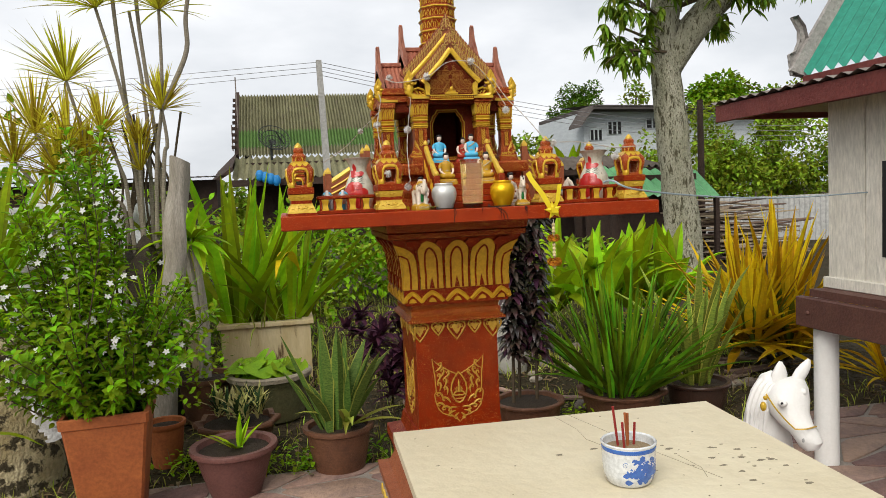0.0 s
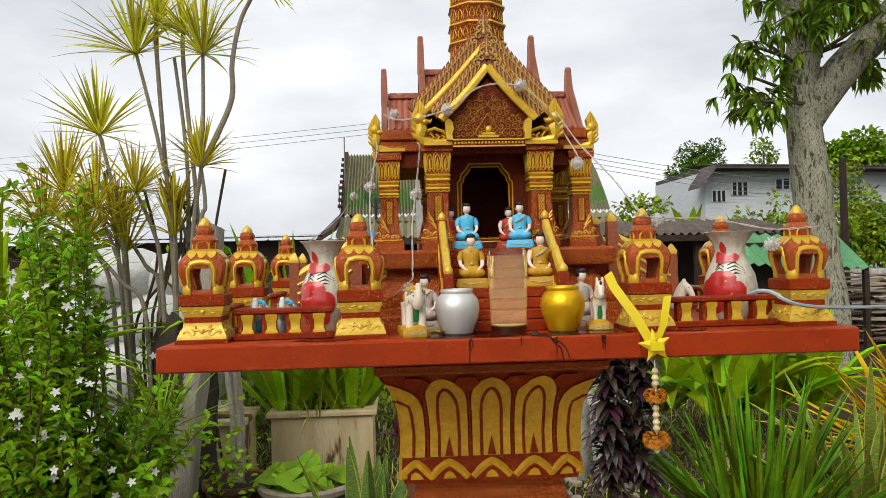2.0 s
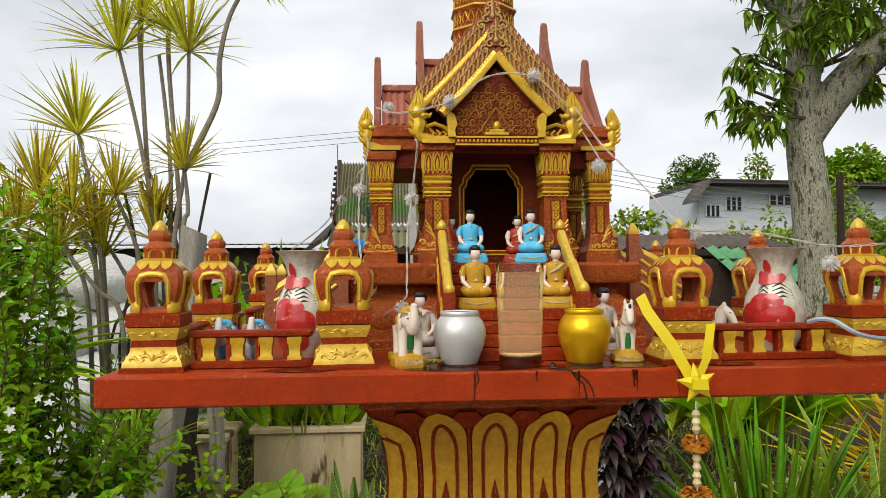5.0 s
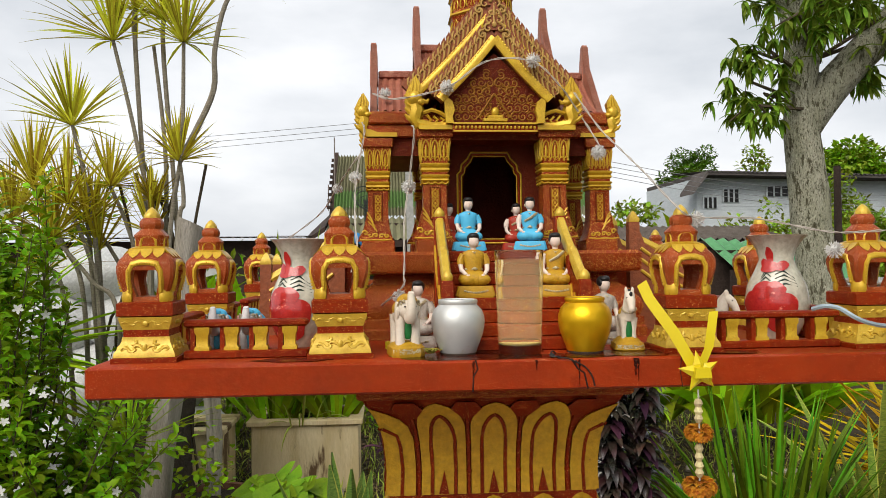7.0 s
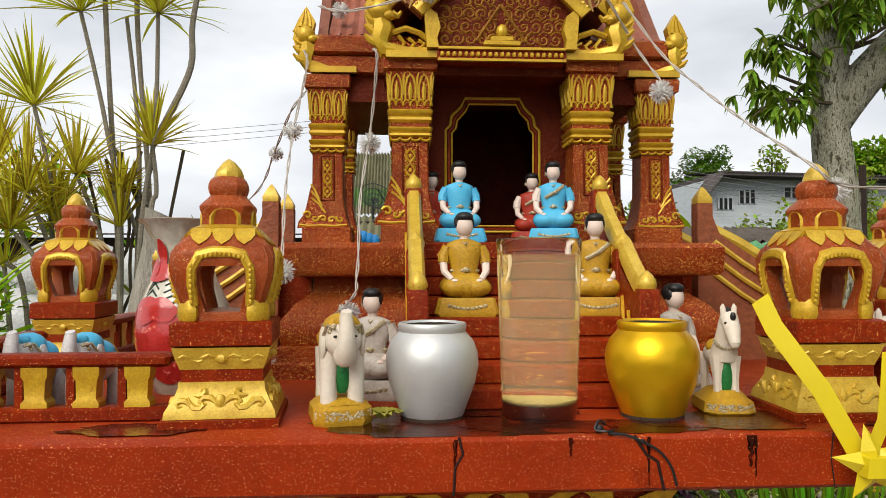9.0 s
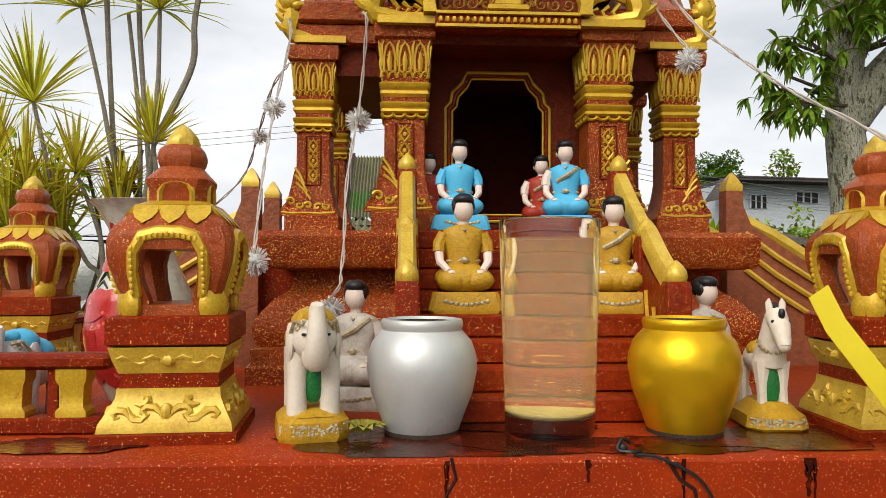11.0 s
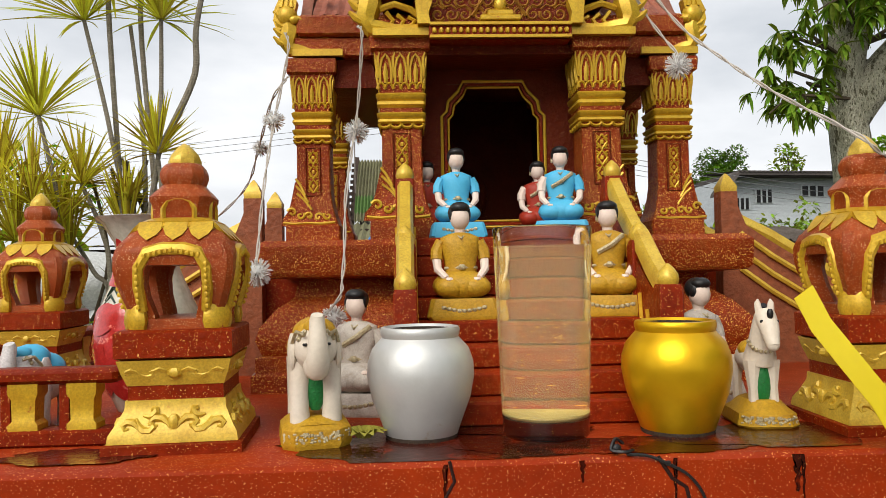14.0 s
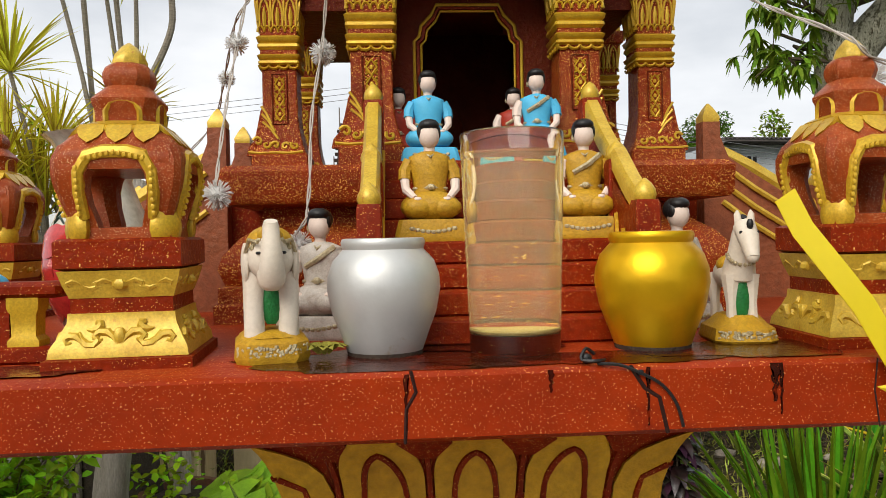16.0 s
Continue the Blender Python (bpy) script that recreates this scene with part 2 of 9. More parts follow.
    def leaf(self, base, d, nrm, length, width, k=0, bend=0.15):
        p, d = Vector(base), Vector(d).normalized()
        s = d.cross(Vector(nrm))
        s = s.normalized() if s.length > 1e-4 else d.orthogonal().normalized()
        u = s.cross(d)
        q = lambda a, b, c: tuple(p + d * length * a + s * width * b + u * length * c)
        return self.add([q(0, 0, 0), q(0.22, -0.38, bend * 0.5), q(0.3, 0, 0.0), q(0.22, 0.38, bend * 0.5), q(0.62, -0.47, bend * 0.4), q(0.65, 0, -0.02), q(0.62, 0.47, bend * 0.4), q(1, 0, -bend)], [(0, 2, 1), (0, 3, 2), (1, 2, 5, 4), (2, 3, 6, 5), (4, 5, 7), (5, 6, 7)], k)


class Leaves(list):
    """Leaves of one plant, each to become a part of its own."""

    def blade(self, *a, **kw):
        self.append(Build().blade(*a, **kw))


def thing(name, at, label, category, group="", kind="", turn=0.0):
    ob = new(name)
    ob.matrix_basis = pose(*at, 0, 0, turn)
    ob.empty_display_size = 0.05
    return tagged(ob, label, category, group, kind)


def part(name, b, mats, parent=None, label="", local=False, angle=38):
    me = bpy.data.meshes.new(name)
    me.from_pydata(b.v, [], b.f)
    for mt in mats if isinstance(mats, (list, tuple)) else [mats]:
        me.materials.append(mt)
    me.polygons.foreach_set("material_index", b.k)
    me.polygons.foreach_set("use_smooth", [True] * len(b.f))
    me.update()
    me.set_sharp_from_angle(angle=radians(angle))
    ob = new(name, me)
    if parent is not None:
        ob.parent = parent
        if not local:
            top = parent.matrix_basis.copy()
            if parent.parent is not None:
                top = parent.parent.matrix_basis @ parent.matrix_parent_inverse @ top
            ob.matrix_parent_inverse = top.inverted()
    if label:
        ob["label"] = label
    return ob


def setting(name, b, mats, label, category):
    return tagged(part(name, b, mats), label, category, kind="structure")


def spiral(cu, cv, r0, turns, a0, way=1, n=14):
    """A scroll line that winds inward from radius r0."""
    return [(cu + r0 * (1 - 0.85 * i / n) * math.cos(a0 + way * turns * 2 * math.pi * i / n), cv + r0 * (1 - 0.85 * i / n) * math.sin(a0 + way * turns * 2 * math.pi * i / n)) for i in range(n + 1)]


def flip(line):
    return [(-u, v) for u, v in line]


def flame(cu, cv, w, h, lean=0.0):
    """The outline of a flame-shaped leaf."""
    return [(cu - w * 0.3, cv), (cu - w * 0.5, cv + h * 0.28), (cu - w * 0.36 + lean * 0.4, cv + h * 0.6), (cu + lean, cv + h), (cu + w * 0.36 + lean * 0.4, cv + h * 0.6), (cu + w * 0.5, cv + h * 0.28), (cu + w * 0.3, cv)]

# ---- the pedestal and its platform ----
H, CY, PX = 1.5, 0.5, -0.012
pedestal = thing("shrine_pedestal", (0, CY, 0), "speckled red concrete pedestal with gold lotus petals and wide platform", "pedestal")
b = Build().box(-0.6, 0.6, 0.0, 1.02, H - 0.043, H, 0, 0.003)
platform = part("platform", b, WET_RED, pedestal, "cracked dark red platform slab with rain stains")
BLACK_CRACK = material("black_crack", (0.02, 0.006, 0.004), (0.04, 0.008, 0.004), 40, 0.6, 0.1)
for line, r in (([(-0.079, H + 0.001), (-0.076, H - 0.012), (-0.082, H - 0.022), (-0.083, H - 0.043)], 0.0011), ([(0.055, H), (0.064, H - 0.014), (0.073, H - 0.02), (0.078, H - 0.042)], 0.0013), ([(0.212, H), (0.21, H - 0.02), (0.213, H - 0.043)], 0.0006)):
    part("crack", Build().tube([(x, -0.0003, z) for x, z in line], r, 4), BLACK_CRACK, pedestal)
STAIN = material("wet_black_stain", (0.020, 0.004, 0.002), (0.085, 0.008, 0.002), 16, 0.16, 0.06, speck=(0.4, 0.16, 0.04), speck_scale=620, speck_at=0.70, wear=(0.16, 0.014, 0.003), wear_at=0.55, wear_scale=22, gloss=0.5)
for i, (cx, cy, rx, ry) in enumerate(((-0.095, 0.045, 0.085, 0.046), (0.03, 0.03, 0.09, 0.027), (0.15, 0.055, 0.075, 0.044), (-0.03, 0.09, 0.06, 0.02), (-0.33, 0.04, 0.05, 0.02), (0.3, 0.03, 0.05, 0.018))):
    ring = []
    for j in range(56):
        a = 2 * math.pi * j / 56
        q = 1 + 0.42 * noise.noise(Vector((math.cos(a) * 1.6 + i * 7, math.sin(a) * 1.6, 0))) + 0.2 * noise.noise(Vector((math.cos(a) * 6 + i * 5, math.sin(a) * 6, 3)))
        ring.append((cx + rx * q * math.cos(a), max(0.004, cy + ry * q * math.sin(a))))
    part("stain", Build().decal(lambda u, v, n: (u, v, H + n), ring, 0.0005 + 0.0002 * i), STAIN, pedestal, "dark wet stain on the slab")
for x, w, d in ((-0.082, 0.0013, 0.034), (0.006, 0.0016, 0.014), (0.066, 0.0012, 0.036), (0.146, 0.0026, 0.024), (0.15, 0.0012, 0.032)):
    edge = [(k / 9, 1 + 0.6 * math.sin(k * 2.1 + x * 90)) for k in range(10)]
    drip = [(x - w * (1 - 0.6 * q) * s, H - 0.001 - d * q) for q, s in edge] + [(x + w * (1 - 0.7 * q) * (2.2 - s), H - 0.001 - d * q) for q, s in edge[::-1]]
    part("stain", Build().decal(lambda u, v, n: (u, -n, v), drip, 0.0006), STAIN, pedestal, "dark drip on the slab edge")



def body(prof, k=0, ch=0.0, bld=None):
    return (bld or Build()).sq([(z, h, h) for z, h in prof], PX, CY, k, ch)


part("capital_slab", body([(1.396, 0.2), (1.4, 0.238), (1.405, 0.242), (1.418, 0.242), (1.42, 0.236), (1.424, 0.244), (1.457, 0.25)]), RED_FINE, pedestal)
bell = [(1.165, 0.184), (1.19, 0.19), (1.22, 0.188), (1.27, 0.186), (1.33, 0.193), (1.365, 0.207), (1.39, 0.224), (1.398, 0.228)]
part("capital", body(bell), RED, pedestal, "red lotus capital")
part("neck", body([(1.098, 0.150), (1.1, 0.176), (1.108, 0.177), (1.114, 0.168), (1.122, 0.160), (1.128, 0.163), (1.14, 0.162), (1.145, 0.155), (1.152, 0.158), (1.162, 0.160), (1.166, 0.17)]), RED_FINE, pedestal)
part("shaft", body([(0.70, 0.155), (0.75, 0.150), (1.1, 0.149)]), RED, pedestal, "speckled red shaft with gold medallion")
part("plinth", body([(0.0, 0.27), (0.18, 0.27), (0.2, 0.24), (0.3, 0.24), (0.34, 0.2), (0.55, 0.2), (0.6, 0.22), (0.64, 0.22), (0.66, 0.17), (0.71, 0.16)]), RED, pedestal)


def bell_half(z):
    for (z0, h0), (z1, h1) in zip(bell, bell[1:]):
        if z0 <= z <= z1:
            return h0 + (h1 - h0) * (z - z0) / (z1 - z0)
    return bell[0][1] if z < bell[0][0] else bell[-1][1]


def on_bell(side):
    a = side * math.pi / 2
    def where(u, v, n):
        h = bell_half(v)
        x, y = u * h / 0.19, -(h + n)
        return (PX + x * math.cos(a) - y * math.sin(a), CY + x * math.sin(a) + y * math.cos(a), v)
    return where


def arch(cu, w, z0, z1):
    """An upright petal outline with a softly pointed head, from foot to foot."""
    zs = z1 - 0.052
    half = [(w, z0 + (zs - z0) * t / 4) for t in range(4)] + [(w * math.cos(a) ** 0.85, zs + 0.052 * (0.86 * math.sin(a) + 0.14 * (a / 1.5708) ** 3)) for a in [1.5708 * t / 9 for t in range(9)]]
    return [(cu - u, v) for u, v in half] + [(cu, z1)] + [(cu + u, v) for u, v in half[::-1]]


def strip(b, where, left, right, n0, n1, k=0):
    """A raised tongue between two edge lines of (u, v)."""
    c = len(left)
    verts = [where(*q, n1) for q in left] + [where(*q, n1) for q in right] + [where(*q, n0) for q in left] + [where(*q, n0) for q in right]
    faces = []
    for i in range(c - 1):
        faces += [(i, c + i, c + i + 1, i + 1), (2 * c + i, i, i + 1, 2 * c + i + 1), (c + i, 3 * c + i, 3 * c + i + 1, c + i + 1)]
    b.add(verts, faces, k)


for side in (0, 1, 3):
    where = on_bell(side)
    for i in range(5):
        cu = (i - 2) * 0.0905
        b = Build()
        if i in (0, 4):
            s = -1 if i == 0 else 1
            inner = [(s * 0.142, 1.222 + 0.02 * t) for t in range(6)] + [(s * 0.146, 1.345), (s * 0.156, 1.36), (s * 0.172, 1.371), (s * 0.19, 1.381)]
            outer = [(s * 0.19, v - (0.001 if j else 0)) for j, (_, v) in enumerate(inner)]
            strip(b, where, inner, outer, 0.0, 0.005)
            b.relief(where, [(s * 0.166, 1.223), (s * 0.166, 1.27), (s * 0.166, 1.31), (s * 0.17, 1.33), (s * 0.19, 1.343)], 0.004, 1, 0.0045)
        else:
            o = arch(cu, 0.0405, 1.222, 1.39)
            strip(b, where, o[:len(o) // 2 + 1], o[len(o) // 2:][::-1], 0.0, 0.005)
            b.relief(where, arch(cu, 0.0212, 1.223, 1.366), 0.0042, 1, 0.0045)
            b.patch(where, [(cu - 0.009, 1.224), (cu, 1.264), (cu + 0.009, 1.224)], 0.005, 0.0085, 1)
        part("lotus_petal", b, [OCHRE, RED], pedestal, "ochre yellow lotus petal")
        if i < 4:
            mid = cu + 0.04525
            b = Build()
            b.relief(where, [(mid, 1.222), (mid, 1.26), (mid, 1.3), (mid, 1.34), (mid, 1.364)], 0.0042, 0, 0.002)
            for z in (1.262, 1.315):
                b.ball(where(mid, z, 0.004), 0.0065, 0.004, 0.005, 0, 6, 5)
            b.patch(where, [(mid - 0.024, 1.38), (mid - 0.008, 1.362), (mid + 0.008, 1.362), (mid + 0.024, 1.38), (mid + 0.014, 1.393), (mid - 0.014, 1.393)], 0.0, 0.011)
            part("petal_divider", b, RED, pedestal)
        b = Build()
        e = 0.04 if i not in (0, 4) else 0.034
        shift = 0 if i not in (0, 4) else (-0.02 if i == 4 else 0.02)
        arc = [(cu + shift + e * j / 6, 1.209 - 0.031 * abs(j / 6) ** 1.4) for j in range(-6, 7)]
        b.relief(where, arc, 0.0085, 0, -0.002)
        b.patch(where, [(cu + shift - 0.014, 1.176), (cu + shift + 0.014, 1.176), (cu + shift + 0.009, 1.187), (cu + shift, 1.192), (cu + shift - 0.009, 1.187)], 0.0, 0.006)
        part("petal_foot", b, OCHRE, pedestal, "ochre yellow scalloped petal foot")


def on_shaft(side, h=0.150):
    a = side * math.pi / 2
    def where(u, v, n):
        x, y = u, -(h + n)
        return (PX + x * math.cos(a) - y * math.sin(a), CY + x * math.sin(a) + y * math.cos(a), v)
    return where


for side in (0, 1, 3):
    where = on_shaft(side, 0.150)
    for i in range(5):
        cu, big = (i - 2) * 0.067, 1.0 if i % 2 == 0 else 0.72
        b = Build()
        w, d = 0.032 * big, 0.066 * big
        heart = [(cu, 1.088), (cu + w * 0.45, 1.097), (cu + w * 0.95, 1.088), (cu + w, 1.097 - d * 0.32), (cu + w * 0.55, 1.097 - d * 0.68), (cu, 1.097 - d)]
        heart = heart + [(2 * cu - u, v) for u, v in heart[-2:0:-1]]
        b.relief(where, heart + heart[:1], 0.0035, 0, 0.001, 5)
        inner = [(cu + (u - cu) * 0.52, 1.075 + (v - 1.075) * 0.6) for u, v in heart]
        b.patch(where, inner, 0.0, 0.004, 0)
        for s in (-1, 1):
            b.relief(where, spiral(cu + s * w * 0.62, 1.078, w * 0.24, 1.1, math.pi / 2, s), 0.002, 0, 0.001, 4)
        part("pendant_ornament", b, [DULL_GOLD, RED], pedestal, "gold leaf pendant in low relief")
    # the medallion: a winged shield of scrolls
    b = Build()
    z0 = 0.835
    def comma(cu, cv, size, a, s):
        """A curled flame stroke: a tail along the angle a that winds into a hook."""
        c, sn = math.cos(a), math.sin(a)
        line = [(-1.0, -0.1), (-0.5, 0.12), (0.0, 0.26), (0.5, 0.2), (0.78, -0.08), (0.6, -0.36), (0.25, -0.34), (0.2, -0.12)]
        return [(s * (cu + size * (u * c - v * sn)), cv + size * (u * sn + v * c)) for u, v in line]
    for s in (1, -1):
        outer = [(0.008, 0.905), (0.03, 0.916), (0.055, 0.932), (0.078, 0.948), (0.094, 0.966), (0.090, 0.93), (0.086, 0.9), (0.085, 0.87), (0.083, 0.846), (0.09, 0.836), (0.086, 0.81), (0.078, 0.785), (0.062, 0.766), (0.04, 0.757), (0.018, 0.75), (0.0, 0.73)]
        b.relief(where, [(s * u, v) for u, v in outer], 0.0024, 0, 0.0, 5)
        for cu, cv, size, a in ((0.07, 0.935, 0.02, 2.2), (0.06, 0.912, 0.019, 2.0), (0.072, 0.897, 0.018, 1.9), (0.042, 0.905, 0.016, 2.3), (0.05, 0.878, 0.019, 1.7), (0.07, 0.866, 0.018, 1.5), (0.046, 0.85, 0.018, 1.3), (0.068, 0.83, 0.021, 1.0), (0.047, 0.815, 0.02, 0.6), (0.066, 0.797, 0.019, 0.5), (0.048, 0.785, 0.02, 0.1), (0.028, 0.78, 0.018, -0.3), (0.03, 0.764, 0.016, -0.6), (0.012, 0.752, 0.014, -1.0)):
            b.relief(where, comma(cu, cv, size, a, s), [0.0012, 0.003, 0.0042, 0.0042, 0.0036, 0.003, 0.0024, 0.0016], 0, 0.0005, 5)
        b.relief(where, [(0.0, 0.912), (s * 0.015, 0.893), (s * 0.026, 0.87), (s * 0.029, 0.848), (s * 0.024, 0.825), (s * 0.012, 0.806), (0.0, 0.8)], 0.003, 0, 0.001, 5)
        b.relief(where, [(s * 0.006, 0.842), (s * 0.016, 0.838), (s * 0.021, 0.83), (s * 0.01, 0.826), (0.0, 0.828)], 0.003, 0, 0.001, 5)
        b.relief(where, [(s * 0.006, 0.858), (s * 0.012, 0.85), (s * 0.008, 0.84)], 0.0022, 0, 0.001, 5)
    b.relief(where, [(0, 0.838), (0, 0.85), (0, 0.864)], [0.005, 0.0062, 0.003], 0, 0.001, 6)
    b.relief(where, [(0, 0.864), (0, 0.872), (0, 0.884)], [0.003, 0.0035, 0.001], 0, 0.001, 6)
    b.relief(where, [(-0.016, 0.815), (0.016, 0.815)], 0.0022, 0, 0.001, 5)
    part("medallion", b, DULL_GOLD, pedestal, "gold scrollwork medallion in relief")

# ---- the spirit house ----
house = thing("spirit_house", (0, CY, H), "ornate red and gold concrete spirit house with spire and gabled porch", "spirit house")
TY = 0.525
b = Build()
b.sq([(z, h, h - 0.026) for z, h in ((1.5, 0.266), (1.517, 0.266), (1.52, 0.262), (1.535, 0.262), (1.537, 0.256), (1.553, 0.262), (1.566, 0.258), (1.583, 0.244), (1.596, 0.226), (1.614, 0.223), (1.617, 0.255), (1.622, 0.259), (1.649, 0.26), (1.655, 0.254))], 0, TY)
part("terrace", b, RED_FINE, house, "moulded glittering red terrace")
b = Build()
N = 8
for i in range(N):
    y0, z1 = 0.10 + i * 0.0235, H + (i + 1) * 0.0193
    b2 = Build().box(-0.099, 0.102, y0, 0.33, z1 - 0.0193, z1, 0, 0.002)
    part("step", b2, RED, house)


def stair_wall(x):
    """A balustrade of the front stair: a red wall, three newels with gold tips, and sloping gold rails."""
    prof = [(0.12, H), (0.12, 1.60), (0.15, 1.605), (0.2, 1.635), (0.29, 1.7), (0.31, 1.7), (0.31, H)]
    b = Build()
    b.patch(lambda u, v, n: (x + n, u, v), prof, -0.0075, 0.0075)
    b.patch(lambda u, v, n: (x - n, u, v), prof[::-1], -0.0075, 0.0075)
    part("balustrade", b, RED, house)
    for y, top in ((0.128, 1.603), (0.2, 1.642), (0.288, 1.712)):
        b = Build().sq([(H, 0.0098, 0.0098), (top, 0.0098, 0.0098), (top + 0.004, 0.0085, 0.0085)], x, y, 0, 0.0015)
        b.lathe([(0.0078, top + 0.003), (0.0095, top + 0.007), (0.0088, top + 0.012), (0.0055, top + 0.017), (0.001, top + 0.021)], x, y, 10, 1)
        part("newel", b, [RED, PALE_GOLD], house, "red newel with gold tip")
    for y0, z0, y1, z1 in ((0.13, 1.606, 0.192, 1.648), (0.206, 1.652, 0.282, 1.708)):
        b = Build()
        b.loft([[(x - 0.0078, y, z - 0.01), (x + 0.0078, y, z - 0.01), (x + 0.0078, y, z + 0.003), (x + 0.005, y, z + 0.008), (x - 0.005, y, z + 0.008), (x - 0.0078, y, z + 0.003)] for y, z in ((y0, z0), ((y0 + y1) / 2, (z0 + z1) / 2 - 0.002), (y1, z1))])
        part("handrail", b, PALE_GOLD, house, "pale gold sloping handrail")
    b = Build()
    for q in range(7):
        y = 0.15 + q * 0.02
        for sd in (-1, 1):
            b.tube([(x + sd * 0.0075, y, 1.54 + q * 0.013), (x + sd * 0.0083, y + 0.006, 1.585 + q * 0.0135)], 0.0024, 4)
    part("wall_relief", b, OCHRE, house)


stair_wall(-0.1065)
stair_wall(0.1095)


def column(x, y, half, z0, z1, s):
    """A square column: flared glittering foot with gold flame scrolls, slim shaft with a framed diamond panel, two gold bands, lotus capital; s: the side to which its foot sweeps out."""
    hgt = z1 - z0
    p = lambda t: z0 + hgt * t
    prof = [(0.0, 1.6), (0.095, 1.58), (0.11, 1.44), (0.16, 1.26), (0.23, 1.09), (0.3, 1.0), (0.54, 0.98), (0.62, 1.06), (0.735, 1.06), (0.76, 1.1), (0.84, 1.17), (0.915, 1.27), (0.925, 1.46), (0.985, 1.52), (1.0, 1.46)]
    def half_at(v):
        t = (v - z0) / hgt
        for (t0, h0), (t1, h1) in zip(prof, prof[1:]):
            if t0 <= t <= t1:
                return half * (h0 + (h1 - h0) * (t - t0) / (t1 - t0))
        return half
    shaft = part("column", Build().sq([(p(t), half * h, half * h) for t, h in prof], x, y, 0, 0.0015), RED_FINE, house, "glittering red column with gold relief")
    for t0, t1, o in ((0.645, 0.716, 1.2), (0.565, 0.622, 1.17)):
        b = Build()
        d = (t1 - t0) / 5
        b.sq([(p(t0), half * (o - 0.12), half * (o - 0.12)), (p(t0 + d), half * o, half * o), (p(t0 + 2 * d), half * (o - 0.02), half * (o - 0.02)), (p(t0 + 2.4 * d), half * (o - 0.1), half * (o - 0.1)), (p(t0 + 3 * d), half * (o - 0.01), half * (o - 0.01)), (p(t0 + 4.4 * d), half * (o + 0.05), half * (o + 0.05)), (p(t1), half * (o - 0.04), half * (o - 0.04))], x, y, 0, 0.002)
        part("band", b, GOLD, shaft, "gold moulded band")
    for face in (0, 1, 3):
        a = face * math.pi / 2
        def where(u, v, n, a=a):
            q = -(half_at(v) + n)
            return (x + u * math.cos(a) - q * math.sin(a), y + u * math.sin(a) + q * math.cos(a), v)
        b = Build()
        # capital: tall petals over a row of small scallops
        for i in range(3):
            cu, w, t0, t1 = (i - 1) * half * 0.74, half * 0.27, 0.765, 0.9
            petal = Build()
            edge = [(cu - w, p(t0)), (cu - w * 1.02, p(t0 + 0.07)), (cu - w * 0.6, p(t0 + 0.115)), (cu, p(t1)), (cu + w * 0.6, p(t0 + 0.115)), (cu + w * 1.02, p(t0 + 0.07)), (cu + w, p(t0))]
            petal.relief(where, edge, half * 0.075, 0, 0.0004, 5)
            petal.relief(where, [(cu, p(t0)), (cu, p(t0 + 0.05)), (cu, p(t0 + 0.095))], [half * 0.1, half * 0.14, half * 0.04], 0, 0.0002, 6)
            part("petal", petal, GOLD, shaft)
        for i in range(4):
            cu = (i - 1.5) * half * 0.74
            b.relief(where, [(cu, p(0.79)), (cu, p(0.85)), (cu, p(0.885)), (cu + half * 0.1, p(0.91))], [half * 0.05, half * 0.09, half * 0.08, half * 0.03], 0, 0.0002, 5)
        for i in range(6):
            cu = (i - 2.5) * half * 0.39
            b.relief(where, [(cu + half * 0.19 * math.cos(w), p(0.735) + hgt * 0.03 * math.sin(w)) for w in [math.pi * j / 6 for j in range(7)]], half * 0.06, 0, 0.0005, 4)
        # scalloped skirt under the lower band
        for i in range(4):
            cu = (i - 1.5) * half * 0.56
            b.relief(where, [(cu + half * 0.28 * math.cos(w), p(0.566) - hgt * 0.018 * math.sin(w)) for w in [math.pi * j / 6 for j in range(7)]], half * 0.075, 0, 0.0016, 4)
        part("capital_relief", b, GOLD, shaft, "gold lotus petals in relief")
        if face == 0:
            b = Build()
            w, v0, v1 = half * 0.31, p(0.275), p(0.507)
            for i in range(3):
                cv = v0 + (v1 - v0) * (i + 0.5) / 3
                g = (v1 - v0) / 6.4
                b.relief(where, [(0, cv - g), (w * 0.85, cv), (0, cv + g), (-w * 0.85, cv), (0, cv - g)], half * 0.06, 0, 0.0004, 5)
                b.ball(where(0, cv, 0.0006), half * 0.11, half * 0.08, half * 0.14, 0, 6, 4)
                for sg in (1, -1):
                    b.relief(where, [(sg * w * 0.95, cv - g * 0.9), (sg * w * 0.5, cv - g * 0.72), (sg * w * 0.9, cv - g * 0.4)], half * 0.05, 0, 0.0004, 4)
                    b.relief(where, [(sg * w * 0.95, cv + g * 0.9), (sg * w * 0.5, cv + g * 0.72), (sg * w * 0.9, cv + g * 0.4)], half * 0.05, 0, 0.0004, 4)
            part("panel_relief", b, GOLD, shaft, "gold diamond relief")
            b = Build()
            fr = [(-w * 1.35, v0 - 0.003), (w * 1.35, v0 - 0.003), (w * 1.35, v1 + 0.003), (-w * 1.35, v1 + 0.003), (-w * 1.35, v0 - 0.003)]
            b.relief(where, fr, half * 0.05, 0, 0.0002, 4)
            part("panel_frame", b, DARK, shaft)
    # flame scrolls that climb the swept side of the foot
    b = Build()
    w2 = lambda u, v, n: (x + s * u, y - half_at(v) - n, v)
